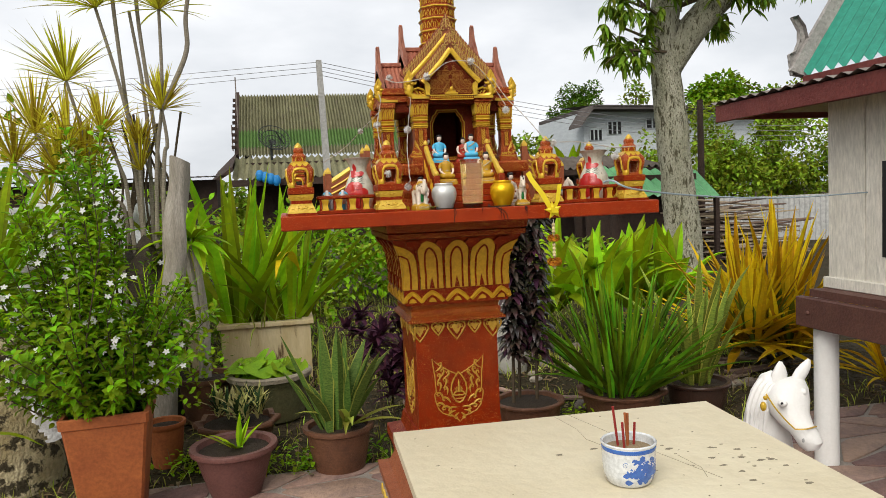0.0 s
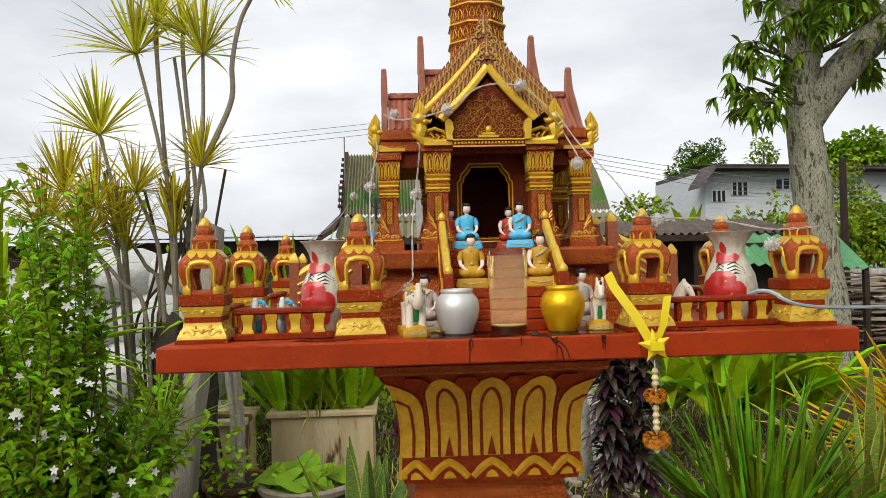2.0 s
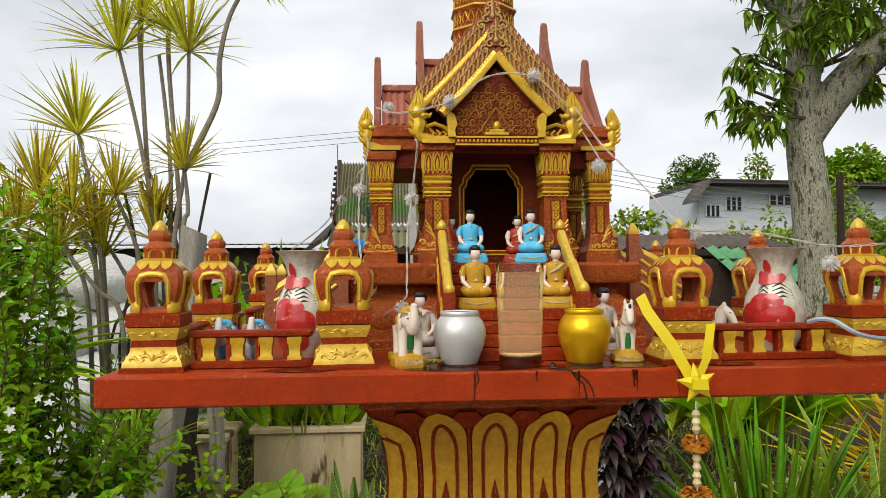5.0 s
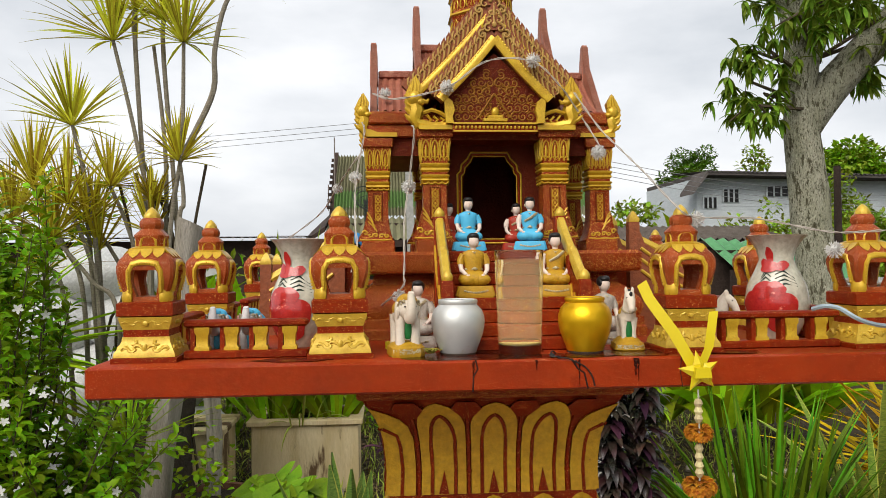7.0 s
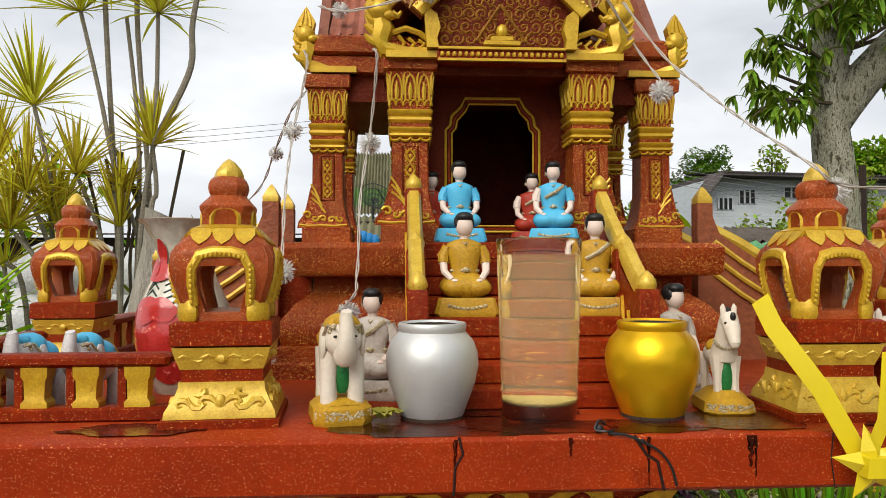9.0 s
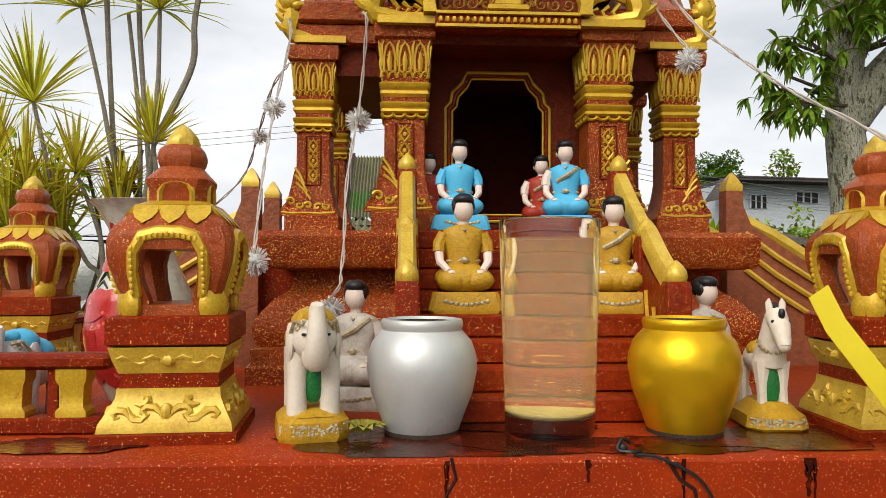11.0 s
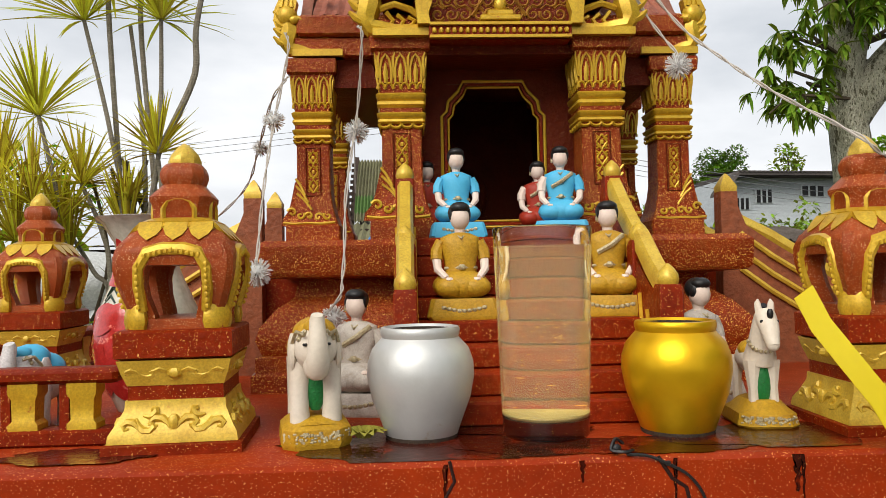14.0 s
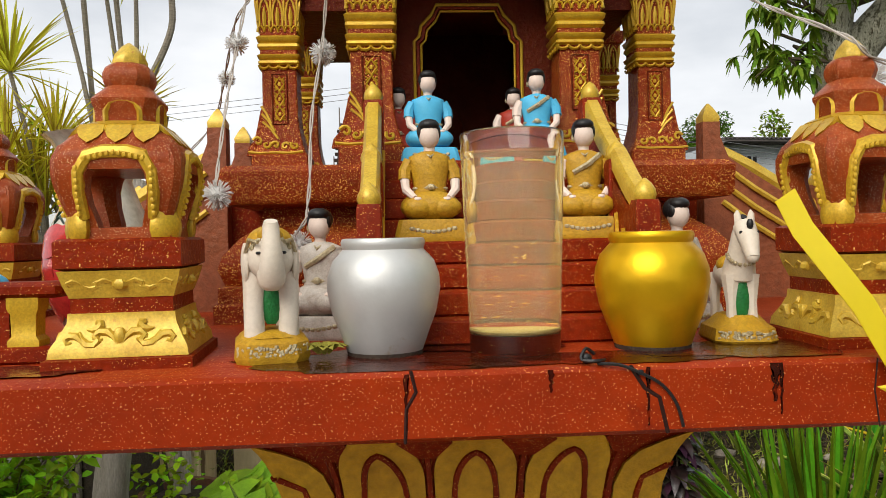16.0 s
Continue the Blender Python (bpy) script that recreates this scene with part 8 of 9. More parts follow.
across([((1.378, 0.520, 0.689), (1.455, 0.520, 0.691), 0.016), ((1.383, 0.520, 0.732), (1.455, 0.520, 0.728), 0.02), ((1.402, 0.520, 0.765), (1.445, 0.520, 0.761), 0.014), ((1.417, 0.520, 0.785), (1.433, 0.520, 0.781), 0.004)], 12)
across([((1.463, 0.500, 0.718), (1.514, 0.500, 0.688), 0.016), ((1.487, 0.500, 0.751), (1.538, 0.500, 0.725), 0.02), ((1.515, 0.500, 0.774), (1.554, 0.500, 0.754), 0.014), ((1.541, 0.500, 0.790), (1.554, 0.500, 0.782), 0.004)], 12)
b.ball((1.343, 0.400, 0.642), 0.02, 0.018, 0.014, 0, 12, 8)
b.ball((1.466, 0.440, 0.669), 0.018, 0.02, 0.018, 0, 12, 8)
# body behind the table, legs
body_line = [(1.456, 0.660, 0.186), (1.453, 0.850, 0.242), (1.460, 1.000, 0.264)]
b.loft([[(p[0] + rr * math.cos(a), p[1] + 0.4 * rr * math.cos(a), p[2] - 0.06 + rr * math.sin(a)) for a in [2 * math.pi * j / 20 for j in range(20)]] for p, rr in ((body_line[0], 0.08), (body_line[0], 0.13), (body_line[1], 0.145), (body_line[2], 0.15), ((body_line[2][0] - 0.03, body_line[2][1] + 0.1, body_line[2][2] - 0.01), 0.12), ((body_line[2][0] - 0.05, body_line[2][1] + 0.15, body_line[2][2] - 0.03), 0.05))])
for p, dx in ((body_line[0], -0.06), (body_line[0], 0.06), (body_line[2], -0.07), (body_line[2], 0.07)):
    b.tube([(p[0] + dx, p[1], 0.012), (p[0] + dx, p[1], 0.16), (p[0] + dx * 0.9, p[1], p[2] - 0.08)], [0.03, 0.026, 0.055], 10)
# mane locks down the crest
for q in range(5):
    k = q * 4
    pts = [(1.400, 0.560, 0.719), (1.337, 0.560, 0.687), (1.295, 0.560, 0.602), (1.278, 0.560, 0.498)]
    b.tube([Vector(p) + Vector((0.012 * q, -0.012 - 0.012 * q, -0.006 * q)) for p in smooth_line(pts, 5)], [0.012] * 3 + [0.014] * 9 + [0.008] * 4 if len(smooth_line(pts, 5)) == 16 else 0.012, 7)
# bridle, tassel, eye, nostril
for pts in ([(1.293, 0.435, 0.678), (1.301, 0.390, 0.632), (1.340, 0.375, 0.579), (1.366, 0.355, 0.547)], [(1.366, 0.355, 0.547), (1.399, 0.335, 0.550), (1.466, 0.360, 0.546)]):
    b.tube(smooth_line(pts, 5), 0.0032, 6, 1)
b.ball((1.283, 0.440, 0.626), 0.013, 0.012, 0.02, 1, 10, 8)
b.ball((1.286, 0.430, 0.664), 0.009, 0.009, 0.01, 1, 8, 6)
b.ball((1.319, 0.372, 0.653), 0.0065, 0.004, 0.005, 2, 8, 6)
b.ball((1.382, 0.330, 0.507), 0.006, 0.004, 0.009, 3, 8, 6)
ob = part("horse_statue", b, [BIG_WHITE, PALE_GOLD, BLACK, material("grey_worn_paint", (0.36, 0.36, 0.35), (0.5, 0.5, 0.48), 40, 0.7, 0.2)])
ob.data.transform(Matrix.Translation((-HX, -HY, 0)))
ob.matrix_basis = pose(HX, HY, 0.0)
tagged(ob, "white painted horse statue with gold bridle beside the table", "statue")


# ---- the white raised building ----
WHITE_WOOD = material("white_painted_boards", (0.86, 0.81, 0.71), (0.78, 0.73, 0.62), 5, 0.6, 0.2, wear=(0.4, 0.36, 0.28), wear_at=0.68, wear_scale=5, stretch=(2, 2, 0.4))
MAROON = material("maroon_fascia_paint", (0.20, 0.045, 0.035), (0.15, 0.03, 0.025), 6, 0.6, 0.2, wear=(0.3, 0.12, 0.1), wear_at=0.66)
BROWN_BEAM = material("brown_painted_beam", (0.13, 0.055, 0.04), (0.10, 0.04, 0.03), 8, 0.6, 0.2)
TEAL = material("teal_metal_roof", (0.03, 0.30, 0.21), (0.025, 0.25, 0.17), 4, 0.5, 0.1)
GREY_SHEET = material("grey_fibre_sheet", (0.30, 0.26, 0.23), (0.2, 0.17, 0.15), 5, 0.85, 0.3)
GREY_WOOD = material("grey_weathered_board", (0.48, 0.45, 0.42), (0.33, 0.31, 0.29), 6, 0.8, 0.3, wear=(0.1, 0.09, 0.08), wear_at=0.64, wear_scale=9)
WX, WY = 2.27, 1.25
hut = thing("raised_hut", (3.2, 0.0, 0), "white boarded hut on posts with teal roof and maroon eaves", "building")
for i in range(16):
    y1 = WY - i * 0.26
    part("wall_board", Build().box(WX, WX + 0.03, y1 - 0.255, y1, 0.99, 1.95, 0, 0.003), WHITE_WOOD, hut)
for i in range(8):
    part("wall_board", Build().box(WX + 0.032 + i * 0.26, WX + 0.03 + (i + 1) * 0.26, WY - 0.032, WY - 0.002, 0.99, 1.95, 0, 0.003), WHITE_WOOD, hut)
part("sill", Build().box(WX - 0.02, WX + 0.04, -3.0, WY + 0.02, 0.96, 1.02, 0, 0.004), WHITE_WOOD, hut)
part("window", Build().box(WX - 0.004, WX + 0.0, 0.5, 0.88, 1.15, 1.62), BLACK, hut, "dark window opening")
part("floor_beam", Build().box(WX - 0.17, WX - 0.12, -3.0, WY + 0.05, 0.76, 0.92, 0, 0.005), BROWN_BEAM, hut, "brown painted floor beam")
part("bolt", Build().ball((WX - 0.172, WY - 0.05, 0.84), 0.012), BROWN_BEAM, hut)
part("floor", Build().box(WX - 0.12, 4.5, -3.0, WY, 0.92, 0.96), BROWN_BEAM, hut)
for y in (WY - 0.05, -1.2):
    part("post", Build().lathe([(0.062, 0.0), (0.062, 0.92)], WX - 0.06, y, 24), BIG_WHITE, hut, "round white post")
b = Build()
verts, faces = [], []
m = 200
for i in range(m + 1):
    y, lift = WY + 0.64 - 4.9 * i / m, 0.010 * math.cos(i * math.pi / 2)
    verts += [(1.98, y, 2.028 + lift), (2.5, y, 2.06 + lift)]
b.add(verts, [(2 * i, 2 * i + 1, 2 * i + 3, 2 * i + 2) for i in range(m)])
part("eave_sheet", b, GREY_SHEET, hut, "grey corrugated eave sheet")
part("fascia", Build().box(2.0, 2.03, -3.2, WY + 0.62, 1.915, 2.015, 0, 0.003), MAROON, hut, "maroon fascia board")
part("fascia", Build().box(2.03, 3.6, WY + 0.59, WY + 0.62, 1.93, 2.015, 0, 0.003), MAROON, hut)
part("soffit", Build().box(2.03, 4.4, -3.2, WY + 0.59, 1.965, 1.98), material("beige_soffit", (0.45, 0.38, 0.28), (0.38, 0.31, 0.22), 5, 0.8, 0.1), hut)
part("upper_fascia", Build().box(2.29, 2.32, -3.2, WY + 0.22, 2.04, 2.125, 0, 0.003), MAROON, hut)
b = Build()
verts = []
for i in range(m + 1):
    y, lift = WY + 0.22 - 4.4 * i / m, 0.02 * math.cos(i * math.pi / 2)
    verts += [(2.3, y, 2.135 + lift), (2.62, y, 2.6 + lift), (3.05, y, 3.3 + lift)]
b.add(verts, [f for i in range(m) for f in ((3 * i, 3 * i + 1, 3 * i + 4, 3 * i + 3), (3 * i + 1, 3 * i + 2, 3 * i + 5, 3 * i + 4))])
b.box(3.03, 3.09, -3.2, WY + 0.22, 3.24, 3.32)
part("roof", b, TEAL, hut, "teal corrugated metal roof")
b = Build()
w5 = lambda u, v, n: (u, WY + 0.25 + n, v)
b.patch(w5, [(2.22, 2.16), (2.33, 2.12), (2.66, 2.6), (3.1, 3.3), (3.02, 3.38), (2.56, 2.66)], -0.03, 0.0)
b.patch(lambda u, v, n: w5(u, v, -0.03 - n), [(2.22, 2.16), (2.33, 2.12), (2.66, 2.6), (3.1, 3.3), (3.02, 3.38), (2.56, 2.66)][::-1], -0.0, 0.0)
b.patch(w5, [(2.32, 2.12), (2.238, 2.135), (2.222, 2.25), (2.262, 2.27), (2.285, 2.32), (2.286, 2.38), (2.242, 2.455), (2.278, 2.465), (2.325, 2.41), (2.345, 2.33), (2.38, 2.24)], -0.02, 0.006)
part("bargeboard", b, GREY_WOOD, hut, "weathered white bargeboard with horn-shaped finial")

# ---- the mango tree ----
TREE_BARK = material("lichen_grey_bark", (0.66, 0.63, 0.48), (0.46, 0.45, 0.31), 3.0, 0.9, 0.9, wear=(0.10, 0.09, 0.05), wear_at=0.54, wear_scale=6.5, speck=(0.14, 0.13, 0.075), speck_scale=34, speck_at=0.60, stretch=(2.2, 2.2, 0.7))
mango = thing("mango_tree", (5.38, 8.3, 0), "mango tree with lichen-spotted grey trunk and drooping leaves", "tree")
TY8 = 8.3
def limb(pts, rs):
    line = smooth_line(pts, 5)
    k = len(line) - 1
    rad = []
    for i in range(k + 1):
        f = i / k * (len(rs) - 1)
        j = min(int(f), len(rs) - 2)
        rad.append(rs[j] + (rs[j + 1] - rs[j]) * (f - j))
    b = Build().tube(line, rad, 16)
    b.v = [tuple(Vector(p) + Vector((noise.noise(Vector(p) * 2.2), noise.noise(Vector(p) * 2.2 + Vector((5, 0, 0))), 0)) * 0.05) for p in b.v]
    part("trunk", b, TREE_BARK, mango)
    return line
A, B2, C2 = (5.287, 8.300, 1.772), (5.186, 8.300, 3.265), (5.325, 8.300, 3.640)
A = (A[0] + 0.06, A[1], A[2])
limb([(A[0] + 0.1, TY8, 0.0), A, B2, (5.176, 8.300, 3.939), (5.231, 8.300, 4.766), (4.935, 8.300, 5.514)], [0.31, 0.255, 0.225, 0.21, 0.2, 0.18])
limb([(5.208, 8.300, 2.816), B2, (5.462, 8.200, 3.768), (5.833, 8.100, 4.228), (6.432, 8.000, 4.832)], [0.12, 0.21, 0.23, 0.23, 0.22])
limb([(5.189, 8.300, 4.615), (5.098, 8.400, 5.025), (4.805, 8.500, 5.439)], [0.2, 0.18, 0.16])
r = random.Random(81)
b, tw = Build(), Build()
spots = [(4.35, 3.50, 0.28), (4.50, 3.92, 0.36), (4.62, 3.69, 0.5), (4.70, 4.22, 0.45), (4.50, 4.38, 0.4), (4.86, 4.60, 0.5), (5.25, 4.53, 0.5), (5.49, 4.75, 0.6), (5.81, 4.22, 0.45), (6.04, 4.60, 0.5), (6.32, 4.07, 0.35), (5.41, 5.28, 0.8), (6.12, 5.28, 0.8), (4.78, 5.21, 0.6), (5.73, 4.91, 0.5), (6.67, 4.60, 0.8), (6.83, 5.51, 1.2), (5.88, 5.97, 1.2), (5.10, 6.04, 1), (4.31, 3.43, 0.15)]
for sx, sy, rad in spots:
    c = Vector((sx, 8.2 + r.uniform(-0.5, 0.3), sy))
    tw.tube([Vector((A[0] + 0.1, 8.3, max(3.6, c.z - 0.3))), c + Vector((0, 0, 0.1)), c + Vector((r.gauss(0, 0.2), 0, -0.1))], [0.03, 0.02, 0.008], 5)
    for i in range(int(11 * rad / 0.45)):
        o = c + Vector((r.gauss(0, rad * 0.45), r.gauss(0, rad * 0.5), r.gauss(0, rad * 0.35)))
        for q in range(9):
            d = Vector((r.gauss(0, 0.6), r.gauss(0, 0.6), r.uniform(-1.3, 0.2)))
            b.blade(o, d, r.uniform(0.2, 0.32), 0.06, 0.9, 3, 0, 0.2)
part("crown", b, MANGO, mango, "drooping clusters of narrow mango leaves")
part("twig", tw, STEM, mango)
mango.matrix_basis = pose(5.46, 8.3, 0)

# ---- leafy bushes and trees farther off ----
DEEP_GREEN = green("deep_green_leaf", (0.13, 0.24, 0.012), (0.05, 0.11, 0.008), vary=0.5, scale=1.2, through=0.15)


def bush(name, at, rx, ry, rz, n, size, text, mat, seed, cat="bush", trunk=0.0):
    r = random.Random(seed)
    t = thing(name, (at[0], at[1], 0), text, cat)
    b = Build()
    c0 = Vector(at)
    lumps = [c0 + Vector((r.gauss(0, 0.45) * rx, r.gauss(0, 0.4) * ry, r.gauss(0, 0.42) * rz)) for i in range(22)]
    for i in range(n):
        c = r.choice(lumps)
        v = Vector((r.gauss(0, 1), r.gauss(0, 1), r.gauss(0, 1))).normalized()
        p = c + Vector((v.x * rx, v.y * ry, v.z * rz)) * 0.36 * r.uniform(0.6, 1.0)
        if p.z < 0.02:
            continue
        b.leaf(p, v + Vector((r.gauss(0, 0.7), r.gauss(0, 0.7), r.gauss(-0.2, 0.6))), (r.gauss(0, 0.5), r.gauss(0, 0.5), 1), size * r.uniform(0.7, 1.3), size * r.uniform(0.4, 0.7), 0)
    part("crown" if trunk else "foliage", b, mat, t)
    if trunk:
        part("trunk", Build().tube([(at[0], at[1], 0), (at[0] + 0.1, at[1], at[2] * 0.6), (at[0], at[1], at[2])], [trunk, trunk * 0.8, trunk * 0.4], 8), STEM, t)
    return t


bush("bush", (0.6, 9.0, 0.85), 1.6, 1.2, 0.9, 3600, 0.1, "low leafy green bush behind the planter", BUSH, 91)
bush("bush", (-0.6, 8.0, 0.6), 1.3, 1.0, 0.7, 2400, 0.09, "low leafy green bush in the garden", FAR_GREEN, 92)
bush("bush", (-2.2, 6.0, 0.8), 1.6, 1.0, 0.9, 3600, 0.1, "dense dark green bush behind the sacks", BUSH, 93)
bush("bush", (-4.2, 5.0, 1.0), 1.6, 1.0, 1.1, 3200, 0.1, "dense green bush at the garden's edge", BUSH, 94)
bush("bush", (-0.9, 6.4, 0.5), 0.6, 0.5, 0.55, 1300, 0.07, "small dark bush behind the cement box", BUSH, 95)
bush("bush", (2.6, 7.5, 0.5), 1.3, 0.8, 0.5, 1600, 0.1, "low bush beside the tree", FAR_GREEN, 96)
bush("bush", (12.183, 17.000, 1.770), 1.5, 1.2, 1.1, 3000, 0.15, "tall light green bush behind the fence", FAR_GREEN, 97, "bush", 0.06)
bush("bush", (14.283, 18.000, 1.900), 1.7, 1.4, 1.2, 3600, 0.15, "tall yellow-green bush behind the fence", FAR_GREEN, 98, "bush", 0.06)
bush("bush", (15.751, 18.000, 2.020), 1.8, 1.4, 1.5, 4000, 0.15, "tall olive green bush behind the fence", FAR_GREEN, 105, "bush", 0.06)
bush("bush", (17.558, 18.000, 1.957), 1.9, 1.4, 1.5, 3000, 0.16, "tall olive green bush behind the fence", FAR_GREEN, 106, "bush", 0.06)
bush("bush", (13.383, 20.000, 3.130), 1.1, 1.0, 1.3, 1600, 0.15, "light green feathery bush beside the pole", FAR_GREEN, 107, "bush", 0.06)
bush("leafy_tree", (20.375, 30.000, 5.836), 2.3, 2.0, 1.25, 4200, 0.24, "round-topped leafy green tree behind the house", BUSH, 99, "tree", 0.25)
bush("leafy_tree", (23.016, 30.000, 4.709), 2.0, 2.0, 1.5, 2600, 0.26, "wide leafy green tree behind the bushes", FAR_GREEN, 100, "tree", 0.3)
bush("leafy_tree", (14.127, 33.000, 5.537), 1.5, 1.4, 1.1, 5200, 0.15, "dark green tree behind the house roof", DEEP_GREEN, 101, "tree", 0.3)
bush("leafy_tree", (13.784, 26.000, 5.481), 0.55, 0.5, 0.6, 300, 0.17, "thin feathery tree beside the house", FAR_GREEN, 102, "tree", 0.08)
bush("leafy_tree", (8.351, 24.000, 3.2), 0.9, 0.8, 0.7, 500, 0.2, "light green feathery tree behind the shed", FAR_GREEN, 103, "tree", 0.1)
bush("leafy_tree", (10.862, 20.000, 2.386), 0.9, 0.8, 0.7, 900, 0.16, "feathery green tree before the house", FAR_GREEN, 108, "tree", 0.06)
bush("leafy_tree", (-4.2, 30.0, 1.4), 5.0, 2.0, 1.2, 2600, 0.35, "distant line of green trees", FAR_GREEN, 104, "tree", 0.2)
for x, y, s in ((8.3, 18.5, 1), (9.3, 18.5, 2), (7.4, 17.5, 3)):
    r2 = random.Random(s)
    b = Build()
    rosette(b, (x, y, 1.5), 14, 1.5, 0.3, 25, 80, 1.0, r2, segs=8, belly=0.5, fold=0.1)
    b.tube([(x, y, 0), (x, y, 1.5)], 0.12, 8, 1)
    plant("banana_plant", (x, y, 0), "banana plant with wide green leaves", [CRINUM, STEM], b, "plant", "banana plants")

# ---- the old house with the long roof ----
OLD_SHEET = material("mossy_fibre_roof_sheet", (0.30, 0.29, 0.17), (0.20, 0.19, 0.115), 1.2, 0.9, 0.3, gloss=0.0, wear=(0.17, 0.15, 0.11), wear_at=0.6, wear_scale=3, stretch=(3, 1, 1))
GREEN_SHEET = material("faded_green_roof_sheet", (0.14, 0.26, 0.07), (0.11, 0.2, 0.05), 1.5, 0.85, 0.2, stretch=(3, 1, 1))
OLD_WOOD = material("dark_house_boards", (0.06, 0.035, 0.025), (0.035, 0.022, 0.016), 3, 0.85, 0.3)


def sheet(p00, p10, p01, p11, waves, depth, mat, name, parent, label=""):
    """A corrugated sheet between four corners (bottom left, bottom right, top left, top right)."""
    a, bb, c, d = (Vector(p) for p in (p00, p10, p01, p11))
    nrm = (bb - a).cross(c - a).normalized()
    k = waves * 4
    verts = []
    for i in range(k + 1):
        o = nrm * depth * math.cos(i * math.pi / 2)
        verts += [tuple(a.lerp(bb, i / k) + o), tuple(c.lerp(d, i / k) + o)]
    return part(name, Build().add(verts, [(2 * i, 2 * i + 2, 2 * i + 3, 2 * i + 1) for i in range(k)]), mat, parent, label)


old = thing("old_house", (1.5, 13.0, 0), "old wooden house with long mossy corrugated roof", "house")
def hl(x0, x1, za, ya, zb, yb, mat, label, waves=84):
    sheet((x0, ya, za), (x1, ya, za), (x0, yb, zb), (x1, yb, zb), waves, 0.03, mat, "roof_sheet", old, label)
hl(-1.34, 3.6, 3.28, 12.8, 3.78, 13.5, OLD_SHEET, "mossy grey roof sheets")
hl(-1.34, 3.6, 2.95, 12.4, 3.29, 12.79, OLD_SHEET, "mossy grey roof sheets")
hl(-1.34, 3.6, 2.62, 12.05, 2.96, 12.41, GREEN_SHEET, "faded green roof sheets")
hl(-1.34, 3.6, 2.45, 11.9, 2.62, 12.06, OLD_SHEET, "mossy grey roof sheets")
hl(-1.4, 3.6, 1.98, 10.6, 2.42, 11.9, OLD_SHEET, "grey lean-to roof sheets", 40)
part("gable_board", Build().add([(-1.42, 12.0, 2.5), (-1.34, 12.0, 2.5), (-1.34, 13.5, 3.85), (-1.42, 13.5, 3.85), (-1.42, 12.0, 2.4), (-1.34, 12.0, 2.4), (-1.34, 13.5, 3.7), (-1.42, 13.5, 3.7)], [(0, 1, 2, 3), (4, 7, 6, 5), (0, 4, 5, 1), (3, 2, 6, 7), (0, 3, 7, 4), (1, 5, 6, 2)]), OLD_WOOD, old)
part("wall", Build().box(-1.2, 3.6, 11.5, 14.5, 0, 2.3), OLD_WOOD, old, "dark boarded wall")
part("eave_beam", Build().box(-1.45, 3.6, 10.58, 10.66, 1.86, 1.97), OLD_WOOD, old)
part("gable_wall", Build().add([(-1.25, 11.9, 2.3), (-1.25, 14.9, 2.3), (-1.25, 13.5, 3.75), (-1.2, 11.9, 2.3), (-1.2, 14.9, 2.3), (-1.2, 13.5, 3.75)], [(0, 2, 1), (3, 4, 5), (0, 3, 5, 2), (1, 2, 5, 4)]), OLD_WOOD, old)
part("side_eave", Build().add([(-1.75, 10.6, 1.95), (-1.38, 10.6, 2.2), (-1.38, 12.2, 2.55), (-1.75, 12.2, 2.2), (-1.75, 10.6, 1.88), (-1.38, 10.6, 2.12), (-1.38, 12.2, 2.47), (-1.75, 12.2, 2.12)], [(0, 1, 2, 3), (7, 6, 5, 4), (0, 4, 5, 1), (0, 3, 7, 4)]), OLD_WOOD, old)
for x, z in ((-1.36, 4.0), (-1.48, 3.1)):
    part("antenna_rod", Build().tube([(x, 12.6, 2.6), (x, 12.6, z)], 0.012, 5), GREY_SHEET, old)
for i in range(9):
    part("gable_slat", Build().box(-1.47, -1.4, 12.05 + i * 0.16, 12.12 + i * 0.16, 2.6 + i * 0.13, 2.66 + i * 0.13), OLD_WOOD, old)
TARP = material("bright_blue_tarp", (0.02, 0.26, 0.62), (0.015, 0.2, 0.5), 6, 0.4, 0.3)
b = Build()
for i in range(4):
    b.ball((-0.95 + i * 0.09, 10.5, 2.03 - 0.03 * i), 0.07, 0.06, 0.1, 0, 10, 8)
part("tarp", b, TARP, old, "bundled bright blue tarp under the eave")
DISH = material("black_mesh_dish", (0.05, 0.055, 0.05), (0.03, 0.035, 0.03), 10, 0.7, 0.2)
dish = thing("satellite_dish", (-0.75, 11.6, 2.4), "dark mesh satellite dish on the roof", "satellite dish")
b = Build()
m2 = pose(-0.72, 11.5, 2.66, 48, 24, 0)
for rr, z in ((0.06, 0.006), (0.14, 0.03), (0.22, 0.07), (0.29, 0.12)):
    b.tube([m2 @ Vector((rr * math.cos(2 * math.pi * i / 24), rr * math.sin(2 * math.pi * i / 24), z)) for i in range(25)], 0.008, 4)
for i in range(24):
    a = 2 * math.pi * i / 24
    b.tube([m2 @ Vector((rr * math.cos(a), rr * math.sin(a), z)) for rr, z in ((0.0, 0.0), (0.14, 0.03), (0.29, 0.12))], 0.004, 4)
part("reflector", b, DISH, dish)
part("mast", Build().tube([(-0.75, 11.6, 2.35), (-0.75, 11.55, 2.7)], 0.025, 6), DISH, dish)
part("feed_arm", Build().tube([m2 @ Vector((0.2, 0, 0.06)), m2 @ Vector((0, 0, 0.26))], 0.012, 5), DISH, dish)

# the old house stands well behind the garden: set back along the sight line from the gate
BACK = Matrix.Translation((-0.589, -2.186, 1.537)) @ Matrix.Scale(1.75, 4) @ Matrix.Translation((0.589, 2.186, -1.537))
for ob in (old, dish):
    ob.matrix_basis = BACK @ ob.matrix_basis

